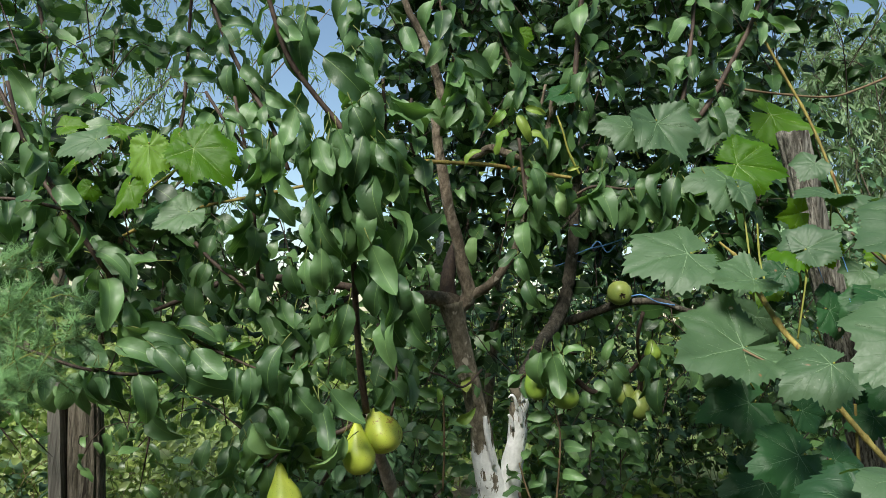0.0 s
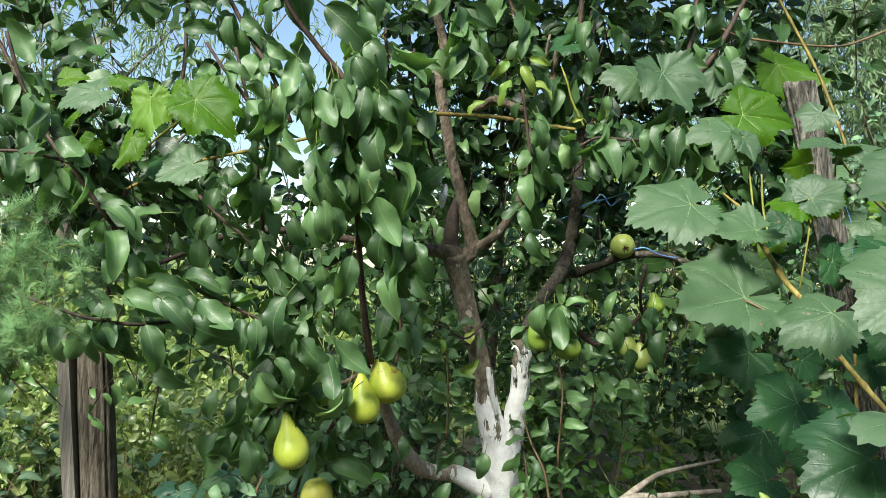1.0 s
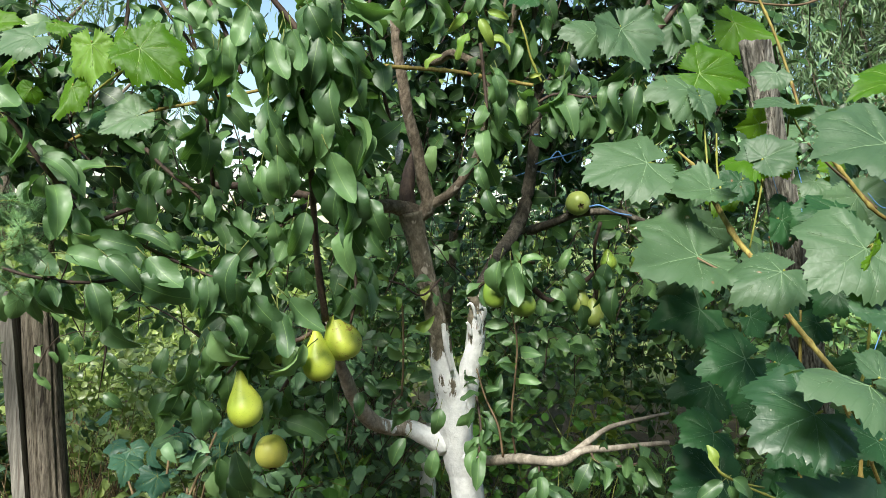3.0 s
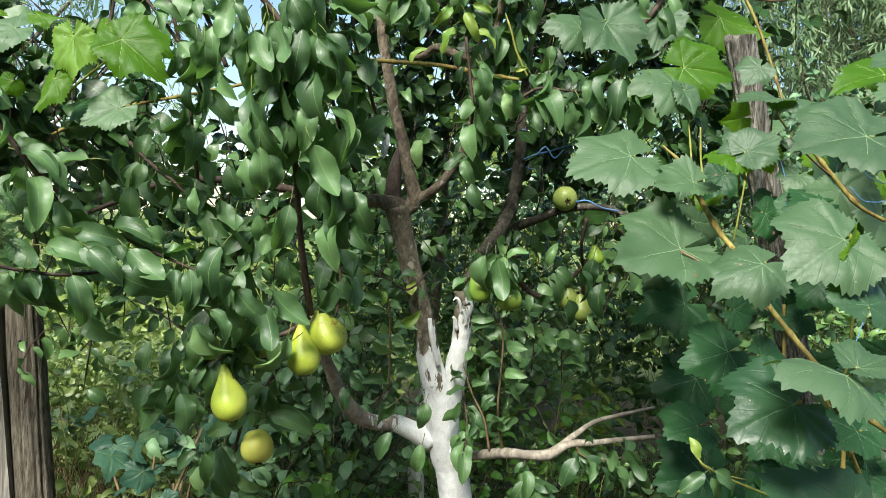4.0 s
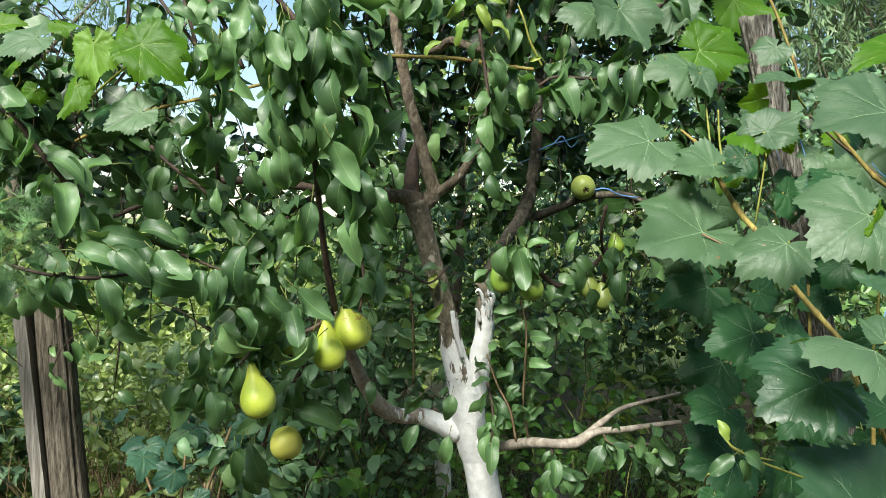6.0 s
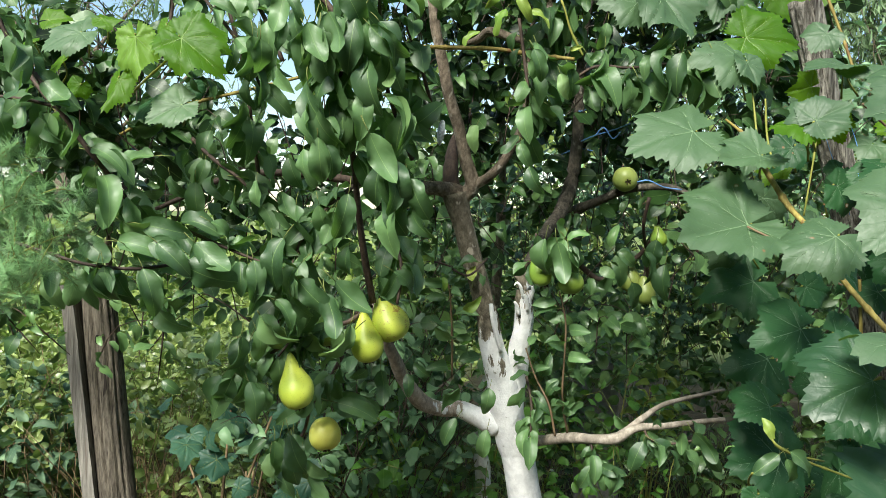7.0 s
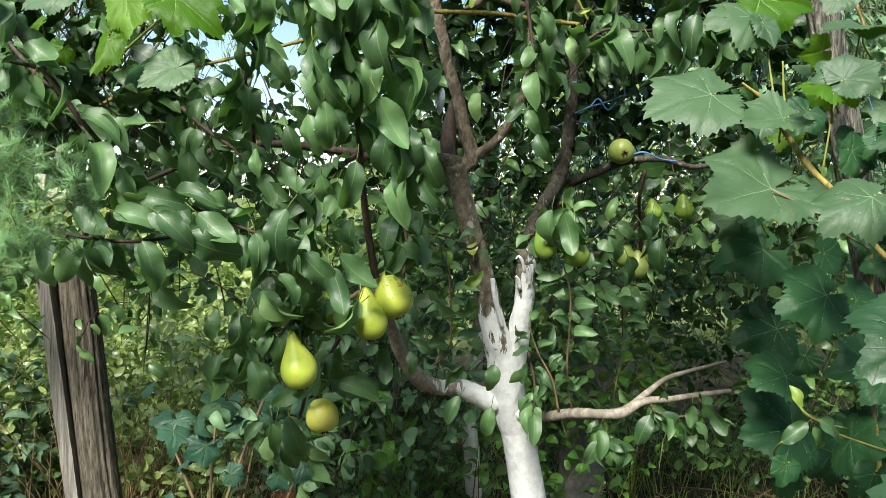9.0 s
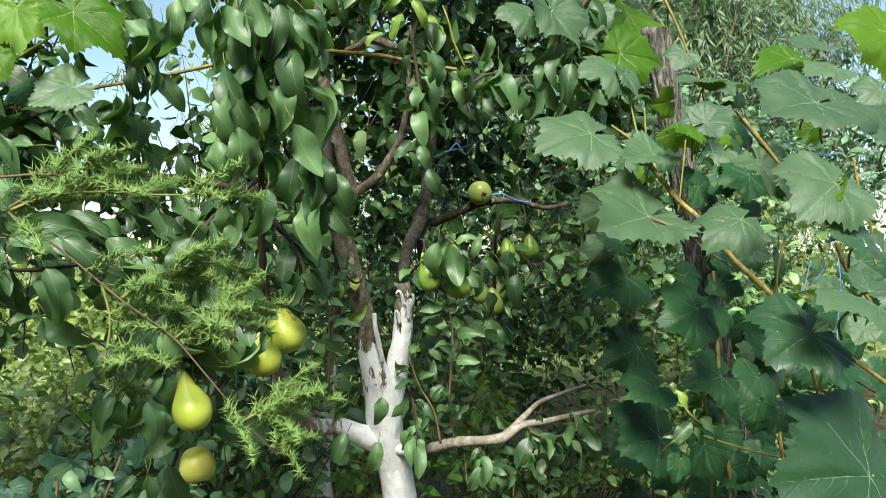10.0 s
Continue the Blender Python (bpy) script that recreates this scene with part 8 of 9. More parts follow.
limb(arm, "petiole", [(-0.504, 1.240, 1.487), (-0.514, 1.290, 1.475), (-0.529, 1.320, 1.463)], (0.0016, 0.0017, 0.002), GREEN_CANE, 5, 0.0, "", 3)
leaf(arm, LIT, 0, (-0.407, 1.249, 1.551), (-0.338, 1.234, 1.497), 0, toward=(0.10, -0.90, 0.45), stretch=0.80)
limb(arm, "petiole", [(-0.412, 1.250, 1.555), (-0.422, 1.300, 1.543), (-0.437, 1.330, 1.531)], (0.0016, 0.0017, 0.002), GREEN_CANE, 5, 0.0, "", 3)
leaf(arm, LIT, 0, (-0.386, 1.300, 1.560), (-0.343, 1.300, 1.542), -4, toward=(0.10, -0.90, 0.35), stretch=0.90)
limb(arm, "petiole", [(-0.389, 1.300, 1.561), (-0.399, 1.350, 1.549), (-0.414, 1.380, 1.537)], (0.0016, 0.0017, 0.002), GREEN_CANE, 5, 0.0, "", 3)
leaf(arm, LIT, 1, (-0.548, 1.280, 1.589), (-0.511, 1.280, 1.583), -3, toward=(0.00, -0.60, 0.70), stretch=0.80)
limb(arm, "petiole", [(-0.550, 1.280, 1.589), (-0.560, 1.330, 1.577), (-0.575, 1.360, 1.565)], (0.0016, 0.0017, 0.002), GREEN_CANE, 5, 0.0, "", 3)
leaf(arm, VINE, 2, (-0.408, 1.250, 1.445), (-0.465, 1.230, 1.417), -8, toward=(0.00, -0.75, 0.60), stretch=0.80)
limb(arm, "petiole", [(-0.408, 1.250, 1.445), (-0.418, 1.300, 1.433), (-0.433, 1.330, 1.421)], (0.0016, 0.0017, 0.002), GREEN_CANE, 5, 0.0, "", 3)
leaf(arm, VINE, 0, (-0.578, 1.270, 1.563), (-0.639, 1.250, 1.540), 2, toward=(0.00, -0.80, 0.60), stretch=0.80)
limb(arm, "petiole", [(-0.578, 1.270, 1.563), (-0.588, 1.320, 1.551), (-0.603, 1.350, 1.539)], (0.0016, 0.0017, 0.002), GREEN_CANE, 5, 0.0, "", 3)
leaf(arm, LIT, 1, (-0.461, 1.330, 1.591), (-0.477, 1.330, 1.565), 8, toward=(0.00, -0.90, 0.40), stretch=0.90)
limb(arm, "petiole", [(-0.460, 1.330, 1.593), (-0.470, 1.380, 1.581), (-0.485, 1.410, 1.569)], (0.0016, 0.0017, 0.002), GREEN_CANE, 5, 0.0, "", 3)
leaf(arm, LIT, 0, (-0.661, 1.330, 1.596), (-0.623, 1.330, 1.602), 6, toward=(0.00, -0.70, 0.60), stretch=0.90)
limb(arm, "petiole", [(-0.663, 1.330, 1.596), (-0.673, 1.380, 1.584), (-0.688, 1.410, 1.572)], (0.0016, 0.0017, 0.002), GREEN_CANE, 5, 0.0, "", 3)
leaf(arm, VINE, 1, (-0.731, 1.350, 1.454), (-0.777, 1.350, 1.426), 8, toward=(-0.03, -0.75, 0.73))
limb(arm, "petiole", [(-0.731, 1.350, 1.454), (-0.755, 1.399, 1.432), (-0.779, 1.419, 1.410)], (0.0016, 0.0017, 0.002), GREEN_CANE, 5, 0.0, "", 3)
leaf(arm, VINE, 3, (-0.791, 1.300, 1.525), (-0.760, 1.300, 1.497), 24, toward=(0.07, -0.79, 0.60))
limb(arm, "petiole", [(-0.791, 1.300, 1.525), (-0.801, 1.343, 1.519), (-0.811, 1.356, 1.512)], (0.0016, 0.0017, 0.002), GREEN_CANE, 5, 0.0, "", 3)
leaf(arm, LIT, 0, (-0.726, 1.400, 1.574), (-0.754, 1.400, 1.568), 21, toward=(-0.01, -0.84, 0.75))
limb(arm, "petiole", [(-0.724, 1.400, 1.574), (-0.745, 1.462, 1.563), (-0.766, 1.494, 1.552)], (0.0016, 0.0017, 0.002), GREEN_CANE, 5, 0.0, "", 3)
leaf(arm, LIT, 1, (-0.641, 1.400, 1.499), (-0.659, 1.400, 1.475), -14, toward=(0.18, -0.79, 0.37))
limb(arm, "petiole", [(-0.640, 1.400, 1.501), (-0.649, 1.452, 1.493), (-0.657, 1.474, 1.485)], (0.0016, 0.0017, 0.002), GREEN_CANE, 5, 0.0, "", 3)
leaf(arm, IN_SHADE, 1, (-0.455, 1.450, 1.507), (-0.440, 1.450, 1.484), -1, toward=(0.02, -0.75, 0.59))
limb(arm, "petiole", [(-0.455, 1.450, 1.507), (-0.471, 1.496, 1.485), (-0.486, 1.512, 1.463)], (0.0016, 0.0017, 0.002), GREEN_CANE, 5, 0.0, "", 3)
leaf(arm, IN_SHADE, 1, (-0.475, 1.300, 1.455), (-0.511, 1.300, 1.431), 18, toward=(-0.22, -0.95, 0.55))
limb(arm, "petiole", [(-0.475, 1.300, 1.455), (-0.486, 1.341, 1.442), (-0.496, 1.351, 1.428)], (0.0016, 0.0017, 0.002), GREEN_CANE, 5, 0.0, "", 3)
leaf(arm, LIT, 0, (-0.698, 1.450, 1.550), (-0.728, 1.450, 1.528), 14, toward=(-0.22, -0.86, 0.66))
limb(arm, "petiole", [(-0.696, 1.450, 1.552), (-0.718, 1.508, 1.537), (-0.741, 1.536, 1.522)], (0.0016, 0.0017, 0.002), GREEN_CANE, 5, 0.0, "", 3)
leaf(arm, VINE, 0, (-0.825, 1.400, 1.451), (-0.855, 1.400, 1.474), -5, toward=(0.16, -0.99, 0.77))
limb(arm, "petiole", [(-0.825, 1.400, 1.451), (-0.838, 1.457, 1.432), (-0.851, 1.484, 1.413)], (0.0016, 0.0017, 0.002), GREEN_CANE, 5, 0.0, "", 3)
leaf(arm, VINE, 2, (-0.690, 1.000, 1.089), (-0.667, 1.000, 1.052), 5, toward=(-0.01, -0.76, 0.42))
limb(arm, "petiole", [(-0.690, 1.000, 1.089), (-0.715, 1.047, 1.059), (-0.740, 1.065, 1.029)], (0.0016, 0.0017, 0.002), GREEN_CANE, 5, 0.0, "", 3)
leaf(arm, VINE, 1, (-0.637, 1.000, 1.164), (-0.622, 1.000, 1.148), -3, toward=(-0.07, -0.96, 0.47))
limb(arm, "petiole", [(-0.637, 1.000, 1.164), (-0.671, 1.054, 1.151), (-0.704, 1.078, 1.138)], (0.0016, 0.0017, 0.002), GREEN_CANE, 5, 0.0, "", 3)

# ---- asparagus ----
def asparagus(loc, label, stems, branchlets, reach, seed, bare=0.35, sweep=(0.0, 0.0, 0.0), tufts=6, thick=0.00034, needle=0.009, stem_size=1.0, twig_size=1.0, needles=FERN_FAR, along=0.8):
    """Feathery asparagus: arching stems, side branchlets, and thousands of fine needles in tufts."""
    ob = thing("asparagus_plant", loc, label, "plant", "asparagus")
    rng = random.Random(seed)
    for points in stems:
        line = curve_through(points, 8)
        verts, faces = [], []
        tube_into(verts, faces, line, [0.0022 * stem_size * (1 - 0.6 * i / (len(line) - 1)) for i in range(len(line))], 6)
        part("stem", mesh_of("stem", verts, faces), RED_STALK if points is stems[0] and needles is FERN else GREEN_CANE, ob)
        verts, faces, sv, sf = [], [], [], []
        for b in range(branchlets):
            s = (bare + (1 - bare) * (b + rng.random()) / branchlets) * (len(line) - 1.001)
            k = int(s)
            foot = line[k].lerp(line[k + 1], s - k)
            along = (line[k + 1] - line[k]).normalized()
            out = Vector((rng.uniform(-1, 1), rng.uniform(-0.7, 0.7), rng.uniform(-0.6, 1)))
            out = ((out - along * out.dot(along) * 0.6).normalized() * 0.8 + Vector(sweep)).normalized()
            long = reach * rng.uniform(0.5, 1.1) * (1.15 - 0.6 * s / len(line))
            tip = foot + out * long + Vector((0, 0, -0.2 * long))
            twig_line = curve_through([foot, foot.lerp(tip, 0.5) + Vector((0, 0, 0.06 * long)), tip], 5)
            tube_into(sv, sf, twig_line, [0.0008 * stem_size] * len(twig_line), 3)
            for i in range(len(twig_line) - 1):
                for _ in range(tufts):
                    p = twig_line[i].lerp(twig_line[i + 1], rng.random())
                    way = (twig_line[i + 1] - twig_line[i]).normalized()
                    sprig = (way * 0.9 + Vector((rng.uniform(-1, 1), rng.uniform(-1, 1), rng.uniform(-1, 1)))).normalized() * rng.uniform(0.2, 0.32) * long * (1 - 0.12 * i)
                    for r in range(5):
                        foot_at = p + sprig * (r / 5)
                        for _ in range(2):
                            d = (sprig.normalized() * along + Vector((rng.uniform(-1, 1), rng.uniform(-1, 1), rng.uniform(-1, 1)))).normalized() * rng.uniform(0.7, 1.3) * needle
                            side = d.orthogonal().normalized() * thick
                            other = d.cross(side).normalized() * thick
                            q = len(verts)
                            verts.extend((foot_at + side, foot_at - side * 0.5 + other, foot_at - side * 0.5 - other, foot_at + d))
                            faces.extend(((q, q + 1, q + 3), (q + 1, q + 2, q + 3), (q + 2, q, q + 3)))
                    tube_into(sv, sf, [p, p + sprig], [0.0004 * twig_size * stem_size, 0.0002 * twig_size * stem_size], 3)
        tagged(part("branchlet_mass", mesh_of("branchlet_mass", sv, sf), GREEN_CANE, ob), kind="stuff")
        me = mesh_of("needle_mass", verts, faces)
        me.uv_layers.new(name="UVMap")
        tagged(part("needle_mass", me, needles, ob), kind="stuff")
    return ob



asparagus((-0.62, 0.33, 0.0), "feathery light green asparagus frond close by", [[(-0.62, 0.33, 0.0), (-0.61, 0.31, 0.7), (-0.42, 0.19, 1.19), (-0.2710, 0.1902, 1.2172), (-0.2654, 0.1878, 1.2124), (-0.2582, 0.1870, 1.2068), (-0.2502, 0.1854, 1.1996), (-0.2430, 0.1838, 1.1940), (-0.2382, 0.1814, 1.1884), (-0.2326, 0.1806, 1.1812), (-0.2278, 0.1806, 1.1756)], [(-0.2651, 0.1881, 1.2128), (-0.2597, 0.1874, 1.2150), (-0.2528, 0.1867, 1.2155), (-0.2449, 0.1865, 1.2152), (-0.2400, 0.1866, 1.2153), (-0.2354, 0.1874, 1.2157)], [(-0.2644, 0.1883, 1.2123), (-0.2617, 0.1901, 1.2173), (-0.2557, 0.1916, 1.2193), (-0.2485, 0.1918, 1.2169)], [(-0.2500, 0.1855, 1.1997), (-0.2457, 0.1852, 1.2028), (-0.2408, 0.1846, 1.2045), (-0.2359, 0.1846, 1.2049)], [(-0.2528, 0.1862, 1.2021), (-0.2516, 0.1860, 1.1962), (-0.2524, 0.1861, 1.1904), (-0.2521, 0.1863, 1.1862)], [(-0.2425, 0.1839, 1.1936), (-0.2393, 0.1826, 1.1961), (-0.2356, 0.1826, 1.1968), (-0.2328, 0.1823, 1.1950)], [(-0.2329, 0.1803, 1.1814), (-0.2301, 0.1803, 1.1824), (-0.2272, 0.1796, 1.1803)]], 8, 0.015, 61, 0.02, (0.9, 0.0, -0.05), 2, 0.00012, 0.0019, 0.12, 1.6, FERN, 2.4)
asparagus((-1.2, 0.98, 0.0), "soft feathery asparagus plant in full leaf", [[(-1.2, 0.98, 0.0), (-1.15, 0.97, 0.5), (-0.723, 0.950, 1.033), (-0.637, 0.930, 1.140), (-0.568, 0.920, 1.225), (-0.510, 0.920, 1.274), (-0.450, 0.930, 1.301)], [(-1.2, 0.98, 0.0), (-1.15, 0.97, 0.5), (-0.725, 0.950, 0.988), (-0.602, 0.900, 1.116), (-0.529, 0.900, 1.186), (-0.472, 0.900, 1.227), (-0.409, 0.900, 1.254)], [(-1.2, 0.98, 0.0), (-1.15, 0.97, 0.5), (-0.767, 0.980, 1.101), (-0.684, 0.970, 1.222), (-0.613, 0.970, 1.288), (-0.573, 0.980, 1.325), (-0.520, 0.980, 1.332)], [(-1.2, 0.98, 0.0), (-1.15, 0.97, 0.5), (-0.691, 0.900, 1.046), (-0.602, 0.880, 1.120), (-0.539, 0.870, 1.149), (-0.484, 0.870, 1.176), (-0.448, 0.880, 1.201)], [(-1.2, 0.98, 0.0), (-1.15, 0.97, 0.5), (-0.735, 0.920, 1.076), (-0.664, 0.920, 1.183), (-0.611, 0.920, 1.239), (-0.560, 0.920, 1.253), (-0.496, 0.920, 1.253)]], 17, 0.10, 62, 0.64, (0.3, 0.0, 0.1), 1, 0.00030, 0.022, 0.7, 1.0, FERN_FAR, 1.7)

# ---- undergrowth and hedge ----
weeds = thing("weed_patch", (-1.6, 3.2, 0.0), "tangled light green weeds with dry brown stalks", "weeds", kind="stuff")
gaps = lambda a: -0.60 < a.x < -0.12 and 2.5 < a.y < 3.3 and a.z < 0.28 or noise.noise(Vector((a.x * 3.1, a.y * 2.0, a.z * 4.2))) > 0.10
thicket(weeds, 31, ((-4.2, -0.3), (2.6, 4.6), (0.0, 0.5)), 2500, 9, 0.048, WEED_LEAF, PETIOLE, long=(0.2, 0.5), wild=0.8, spread=1.1, face=(0.0, -0.35, 0.95), hole=gaps)
thicket(weeds, 32, ((-5.2, -0.2), (3.8, 5.6), (0.2, 0.8)), 1000, 9, 0.065, HEDGE_LEAF, PETIOLE, "foliage", long=(0.2, 0.5), wild=0.75, face=(0.0, -0.35, 0.95), hole=gaps)
shrub = thing("currant_bush", (-0.55, 2.2, 0.0), "low currant bush with dull blue-green leaves", "bush", kind="stuff")
thicket(shrub, 33, ((-0.48, 0.15), (1.95, 2.5), (0.36, 0.75)), 200, 8, 0.046, SHRUB_LEAF, TWIG, long=(0.2, 0.45), droop=0.5, wild=0.8, hole=open_lane)
thicket(shrub, 39, ((-0.42, 0.2), (1.95, 2.4), (0.36, 0.75)), 40, 7, 0.052, SHOOT_LEAF, GREEN_CANE, "shoots", long=(0.15, 0.35), droop=0.5, wild=0.8, hole=open_lane)
brush = thing("undergrowth", (0.8, 2.8, 0.0), "dense dark green undergrowth beneath the trees", "bush", kind="stuff")
thicket(brush, 34, ((-0.4, 2.4), (2.45, 3.4), (0.0, 0.95)), 1500, 9, 0.055, BRUSH_LEAF, PETIOLE, long=(0.2, 0.45), wild=0.6, face=(0.0, -0.4, 0.9), hole=lambda a: gaps(a) or open_lane(a) or 0.72 < a.x < 1.5 and a.y < 2.95)
thicket(brush, 35, ((-0.1, 2.8), (3.0, 4.0), (0.6, 1.35)), 700, 9, 0.046, SHRUB_LEAF, TWIG, "foliage", long=(0.25, 0.5), wild=0.8, face=(0.0, -0.4, 0.9))
thicket(brush, 38, ((-0.2, 0.75), (2.25, 2.9), (0.1, 0.8)), 90, 8, 0.042, SHOOT_LEAF, GREEN_CANE, "shoots", long=(0.15, 0.35), wild=0.8, hole=open_lane)
hedge = thing("hedge", (0.5, 5.0, 0.0), "sunlit yellow-green hedge behind the garden", "hedge", kind="stuff")
thicket(hedge, 37, ((0.9, 5.6), (4.6, 6.0), (1.2, 2.2)), 420, 9, 0.08, SHRUB_LEAF, DRY, "foliage", long=(0.3, 0.7), wild=1.1)
thicket(hedge, 40, ((-8.0, -0.2), (5.6, 7.0), (0.1, 1.0)), 700, 9, 0.09, HEDGE_LEAF, DRY, long=(0.3, 0.6), wild=1.0)
thicket(hedge, 36, ((-0.2, 4.6), (4.2, 5.6), (0.2, 2.3)), 1250, 9, 0.07, HEDGE_LEAF, DRY, long=(0.3, 0.7), wild=1.1, hole=lambda a: a.x > 1.3 and a.z > 1.35)


# ---- willows ----
SLIM = leaf_set(WILLOW_LEAF, PETIOLE, [pear_leaf_mesh("slim_leaf", 70 + i, 0.14, 0.2, 0.1, 0.02, 4, 3, False) for i in range(7)])


def willow(loc, label, crown, strands, per, size, seed):
    """A willow: trunk, rising limbs and hanging strands of narrow leaves."""
    ob = thing("willow_tree", loc, label, "tree", "willows")
    rng = random.Random(seed)
    base = Vector(loc)
    (cx, cy, cz), (rx, ry, rz) = crown
    top = Vector((cx, cy, cz))
    limb(ob, "trunk", [base, base.lerp(top, 0.35) + Vector((0.08, 0, 0)), base.lerp(top, 0.8)], (0.16, 0.12, 0.06), BARK, 10)
    verts, faces, poses = [], [], []
    for i in range(14):
        way = Vector((rng.uniform(-1, 1) * rx, rng.uniform(-1, 1) * ry, rng.uniform(0.0, 0.9) * rz))
        a = base.lerp(top, rng.uniform(0.45, 0.8))
        limb(ob, "limb", [a, a + way * 0.45 + Vector((0, 0, 0.25)), top + way], (0.022, 0.014, 0.004), BARK, 6)
    for _ in range(strands):
        a = top + Vector((rng.gauss(0, 0.45) * rx, rng.gauss(0, 0.45) * ry, rng.uniform(-0.7, 0.9) * rz))
        way = Vector((rng.uniform(-0.5, 0.5), rng.uniform(-0.5, 0.5), rng.uniform(-0.9, 0.5))) * rng.uniform(0.4, 1.0)
        line = curve_through([a, a + way * 0.5 + Vector((0, 0, 0.08)), a + way + Vector((0, 0, -0.15))], 3)
        tube_into(verts, faces, line, [0.004 * (1 - 0.6 * i / (len(line) - 1)) for i in range(len(line))], 3)
        poses += twig_leaves(rng, line, per, size, 0.5, 0.6, (0, -0.6, 0.8), 0.0, 1.0)
    tagged(part("twig_tangle", mesh_of("twig_tangle", verts, faces), TWIG, ob), kind="stuff")
    joined_leaves(ob, "crown", SLIM, poses, WILLOW_LEAF, PETIOLE, "narrow grey-green leaves")
    return ob


willow((5.6, 8.2, 0.0), "grey-green willow tree beyond the garden", ((5.6, 8.2, 3.0), (3.0, 1.0, 1.9)), 2700, 20, 0.14, 81)
willow((-3.6, 6.6, 0.0), "thin open willow against the sky", ((-3.0, 6.6, 3.1), (2.4, 0.9, 1.5)), 380, 16, 0.11, 82)

# ---- behind the camera: unseen hedge added to block low sky ----
sky_block = thing("hedge", (0.0, -4.5, 0.0), "unseen tall hedge added to block low sky light", "hedge", kind="stuff")
thicket(sky_block, 41, ((-8.0, 8.0), (-5.4, -3.8), (0.2, 4.0)), 1500, 10, 0.26, SHRUB_LEAF, DRY, long=(0.5, 1.0), wild=1.1)

# ---- small plants and litter on the ground ----
def currant(seed, count, box):
    bush = thing("currant_bush", (-0.55, 1.95, 0.0), "leafy currant bush with lobed blue-green leaves", "bush")
    rng = random.Random(seed)
    (x0, x1), (y0, y1), (z0, z1) = box
    for k in range(7):
        foot = Vector((-0.55 + rng.uniform(-0.12, 0.12), 1.95 + rng.uniform(-0.05, 0.1), -0.02))
        tip = Vector((rng.uniform(x0, x1), rng.uniform(y0, y1), rng.uniform(0.5, z1)))
        limb(bush, "stem", [foot, foot.lerp(tip, 0.5) + Vector((0, 0, 0.06)), tip], (0.006, 0.005, 0.003), DRY, 6)
    for k in range(count):
        a = Vector((rng.uniform(x0, x1), rng.uniform(y0, y1), rng.uniform(z0, z1)))
        way = Vector((rng.uniform(-1, 0.8), rng.uniform(-0.7, 0.2), rng.uniform(-0.9, 0.1))).normalized()
        leaf(bush, CURRANT, k % 3, a, a + way * rng.uniform(0.034, 0.056), rng.uniform(-45, 45), (rng.uniform(-0.4, 0.4), -0.7, 0.8))


currant(91, 30, ((-0.74, -0.25), (1.85, 2.1), (0.42, 0.78)))

seedling = thing("seedling", (0.84, 3.02, 0.0), "bright green seedling in the undergrowth", "plant")
rng = random.Random(92)
for k in range(5):
    foot, tip = Vector((0.84, 3.02, 0.0)), Vector((0.76 + 0.045 * k + rng.uniform(-0.03, 0.03), 2.9 + rng.uniform(-0.05, 0.05), 0.56 + 0.06 * (k % 3)))
    limb(seedling, "stem", [foot, foot.lerp(tip, 0.6) + Vector((0, 0, 0.08)), tip], (0.003, 0.0025, 0.0015), GREEN_CANE, 5)
    for i in range(7):
        a = foot.lerp(tip, 0.7 + 0.3 * i / 6) + Vector((0, 0, 0.04))
        way = Vector(((-1) ** i * 0.8, -0.3, rng.uniform(-0.3, 0.2)))
        leaf(seedling, YOUNG, k + i, a, a + way.normalized() * rng.uniform(0.05, 0.075), rng.uniform(-20, 20), (0, -0.6, 0.8))


def rough_block(name, loc, size, material, seed, turn, label, category):
    """A broken, rounded lump of stone or clay resting on the ground."""
    bm = bmesh.new()
    bmesh.ops.create_cube(bm, size=1.0)
    bmesh.ops.subdivide_edges(bm, edges=bm.edges[:], cuts=3, use_grid_fill=True)
    for vert in bm.verts:
        p = vert.co.copy()
        round_off = 1 - 0.16 * max(0.0, (p.length - 0.5) / 0.36) ** 2
        p *= round_off * (1 + 0.12 * noise.noise(p * 3 + Vector((seed, 0, 0))))
        vert.co = Vector((p.x * size[0], p.y * size[1], (p.z + 0.45) * size[2]))
    me = bpy.data.meshes.new(name)
    bm.to_mesh(me)
    bm.free()
    me.materials.append(material)
    ob = new(name, me)
    ob.matrix_basis = pose(*loc, 0, 0, turn)
    tagged(ob, label, category)


rough_block("stone_slab", (0.635, 3.02, -0.05), (0.17, 0.07, 0.88), STONE, 4, 12, "grey upright stone slab half hidden by weeds", "stone")
rough_block("clay_shard", (-0.55, 3.06, -0.03), (0.10, 0.08, 0.13), CLAY, 7, 25, "broken piece of red fired clay on the soil", "clay shard")
rough_block("stone", (-0.36, 2.72, -0.03), (0.16, 0.10, 0.06), STONE, 9, -15, "pale flat stone lying on the soil", "stone")


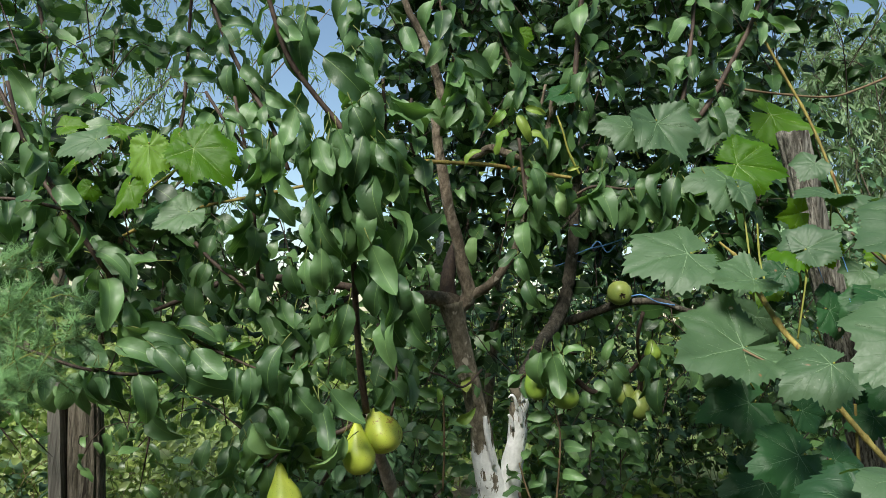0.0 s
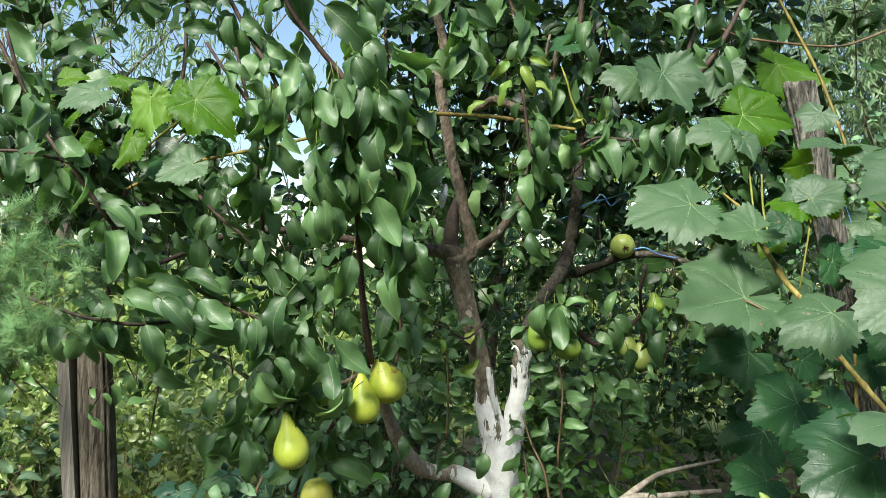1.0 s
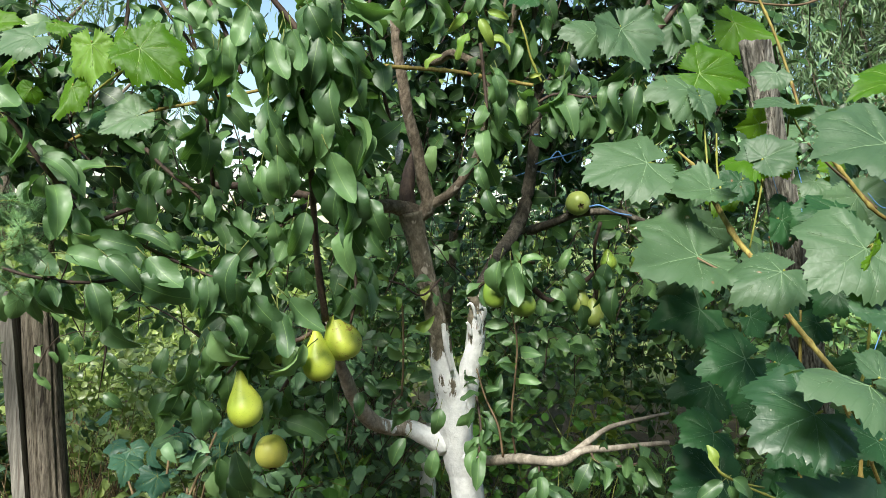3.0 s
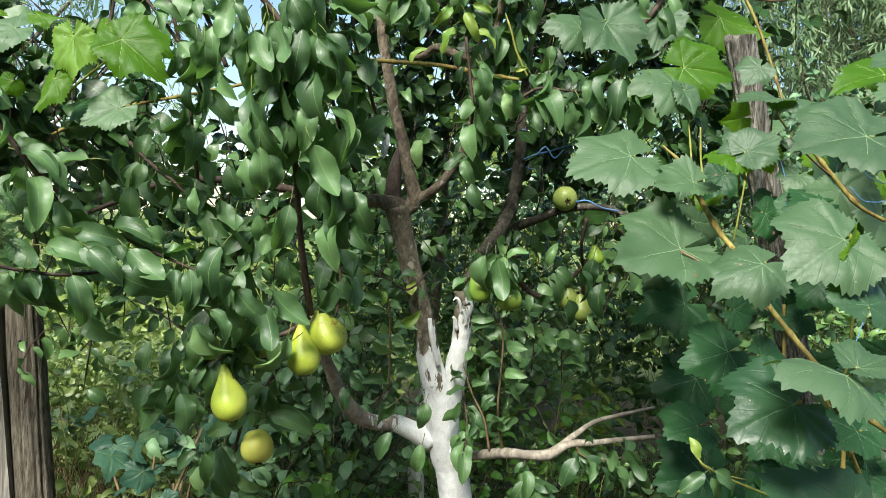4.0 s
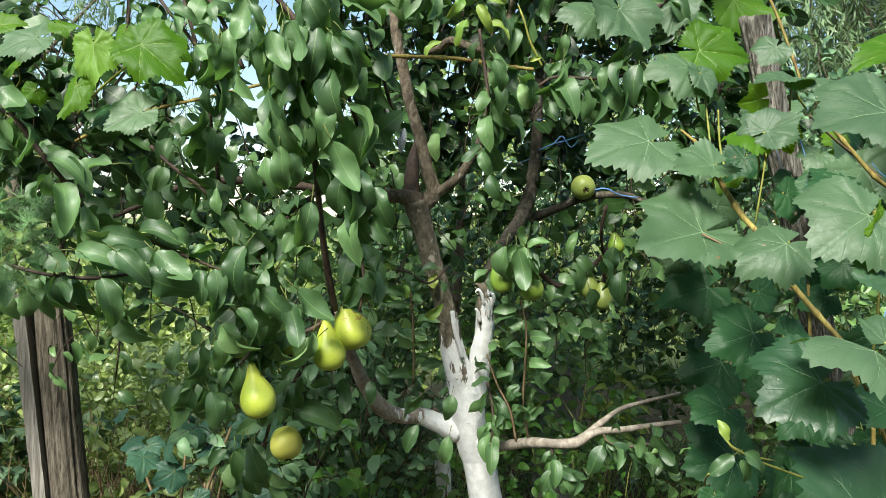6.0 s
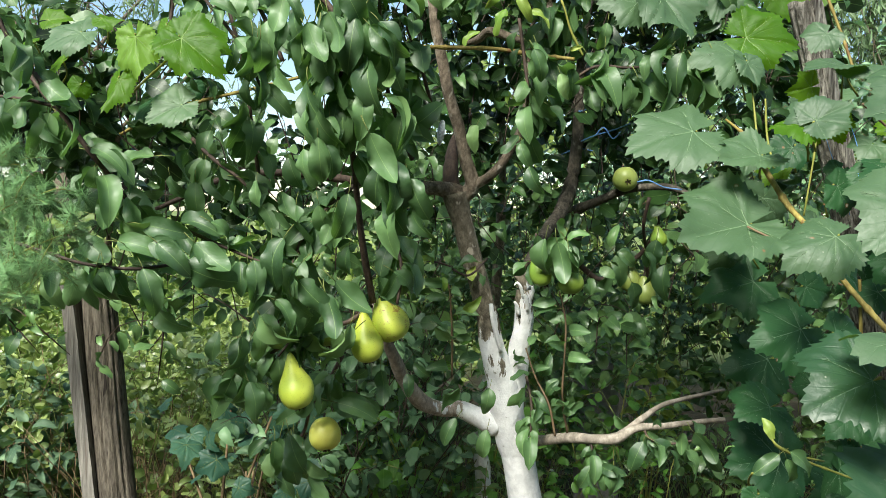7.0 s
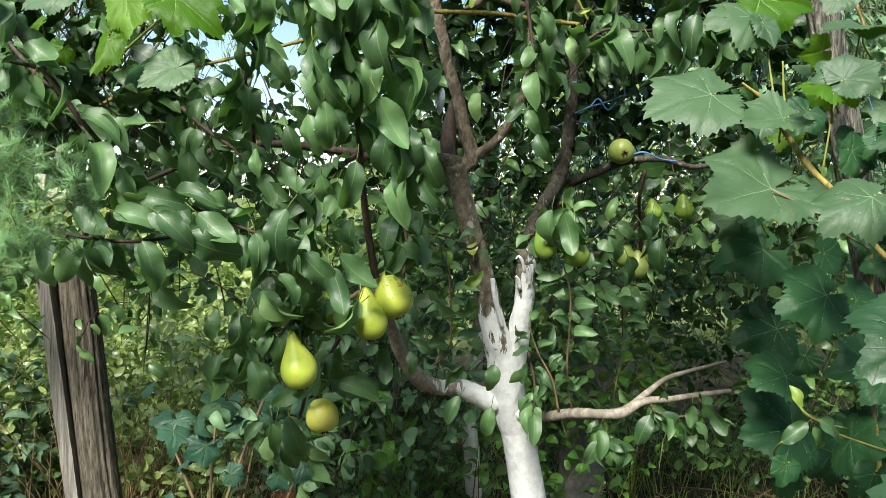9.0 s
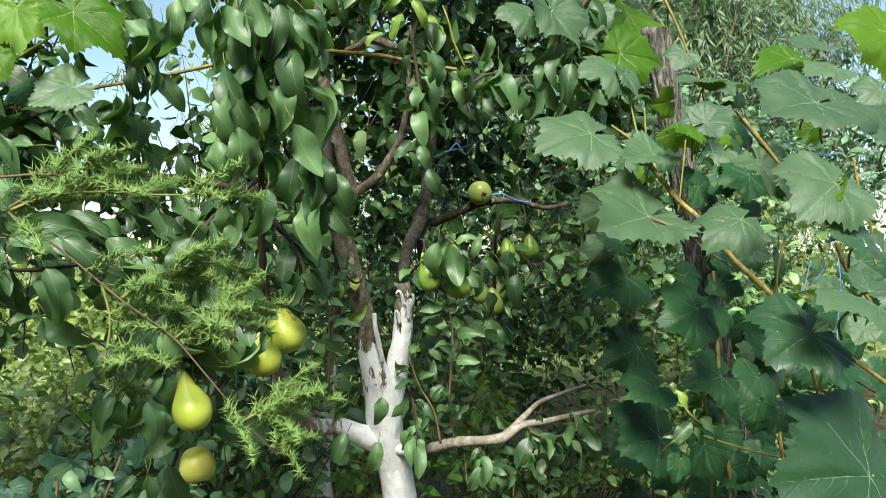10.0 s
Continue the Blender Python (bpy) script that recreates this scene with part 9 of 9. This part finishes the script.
def litter(seed, count, box):
    rng = random.Random(seed)
    verts, faces = [], []
    (x0, x1), (y0, y1) = box
    for _ in range(count):
        a = Vector((rng.uniform(x0, x1), rng.uniform(y0, y1), rng.uniform(0.0, 0.05)))
        w = rng.uniform(0, math.pi)
        d = Vector((math.cos(w), math.sin(w), rng.uniform(-0.05, 0.25))) * rng.uniform(0.1, 0.4)
        tube_into(verts, faces, curve_through([a, a + d * 0.5 + Vector((0, 0, 0.02)), a + d], 2), [0.004, 0.0035, 0.003, 0.0025, 0.0015], 4)
    me = mesh_of("dry_twigs", verts, faces)
    me.materials.append(DRY)
    tagged(new("dry_twigs", me), "dry brown twigs and stalks strewn on soil", "litter", kind="stuff")


litter(93, 260, ((-1.2, 2.4), (2.2, 3.6)))


def grass(seed, count, box):
    rng = random.Random(seed)
    verts, faces = [], []
    (x0, x1), (y0, y1) = box
    for _ in range(count):
        a = Vector((rng.uniform(x0, x1), rng.uniform(y0, y1), -0.02))
        lean = Vector((rng.uniform(-0.5, 0.5), rng.uniform(-0.5, 0.3), 1)).normalized() * rng.uniform(0.08, 0.22)
        side = Vector((rng.uniform(-1, 1), rng.uniform(-1, 1), 0)).normalized() * 0.0025
        b, c = a + lean * 0.6, a + lean + Vector((lean.x, lean.y, -0.03)) * 0.8
        q = len(verts)
        verts.extend((a - side, a + side, b + side * 0.8, b - side * 0.8, c))
        faces.extend(((q, q + 1, q + 2, q + 3), (q + 3, q + 2, q + 4)))
    me = mesh_of("grass", verts, faces)
    me.uv_layers.new(name="UVMap")
    me.materials.append(WEED_LEAF)
    tagged(new("grass", me), "thin green grass blades between the weeds", "grass", kind="stuff")


grass(94, 5000, ((-2.5, 2.5), (2.2, 4.2)))

bramble = thing("raspberry_bush", (-1.75, 2.55, 0.0), "low raspberry canes with dull green leaves", "bush", kind="stuff")
thicket(bramble, 43, ((-2.6, -1.24), (2.5, 3.0), (0.05, 0.5)), 230, 7, 0.072, RASP_LEAF, DRY, long=(0.15, 0.35), droop=0.15, wild=0.4, spread=1.3, low=BROAD, face=(0.0, -0.25, 1.0))


def dry_clump(seed, count, box, tall):
    """Dead brown stalks standing among the weeds."""
    rng = random.Random(seed)
    verts, faces = [], []
    (x0, x1), (y0, y1) = box
    for _ in range(count):
        a = Vector((rng.uniform(x0, x1), rng.uniform(y0, y1), -0.02))
        d = Vector((rng.uniform(-0.35, 0.35), rng.uniform(-0.3, 0.3), 1)).normalized() * tall * rng.uniform(0.4, 1.1)
        bend = Vector((rng.uniform(-0.1, 0.1), rng.uniform(-0.1, 0.1), -0.04))
        tube_into(verts, faces, curve_through([a, a + d * 0.5, a + d + bend], 3), [0.0032, 0.003, 0.0026, 0.0022, 0.0018, 0.0014, 0.001], 4)
    me = mesh_of("dry_stalks", verts, faces)
    me.materials.append(DRY)
    tagged(new("dry_stalks", me), "dead brown stalks standing among green weeds", "dry stalks", kind="stuff")


dry_clump(95, 190, ((-1.35, -0.95), (2.55, 2.95)), 0.6)
dry_clump(96, 120, ((-3.6, -1.0), (2.7, 4.2)), 0.8)
dry_clump(97, 70, ((-0.75, 0.2), (2.0, 2.6)), 0.5)
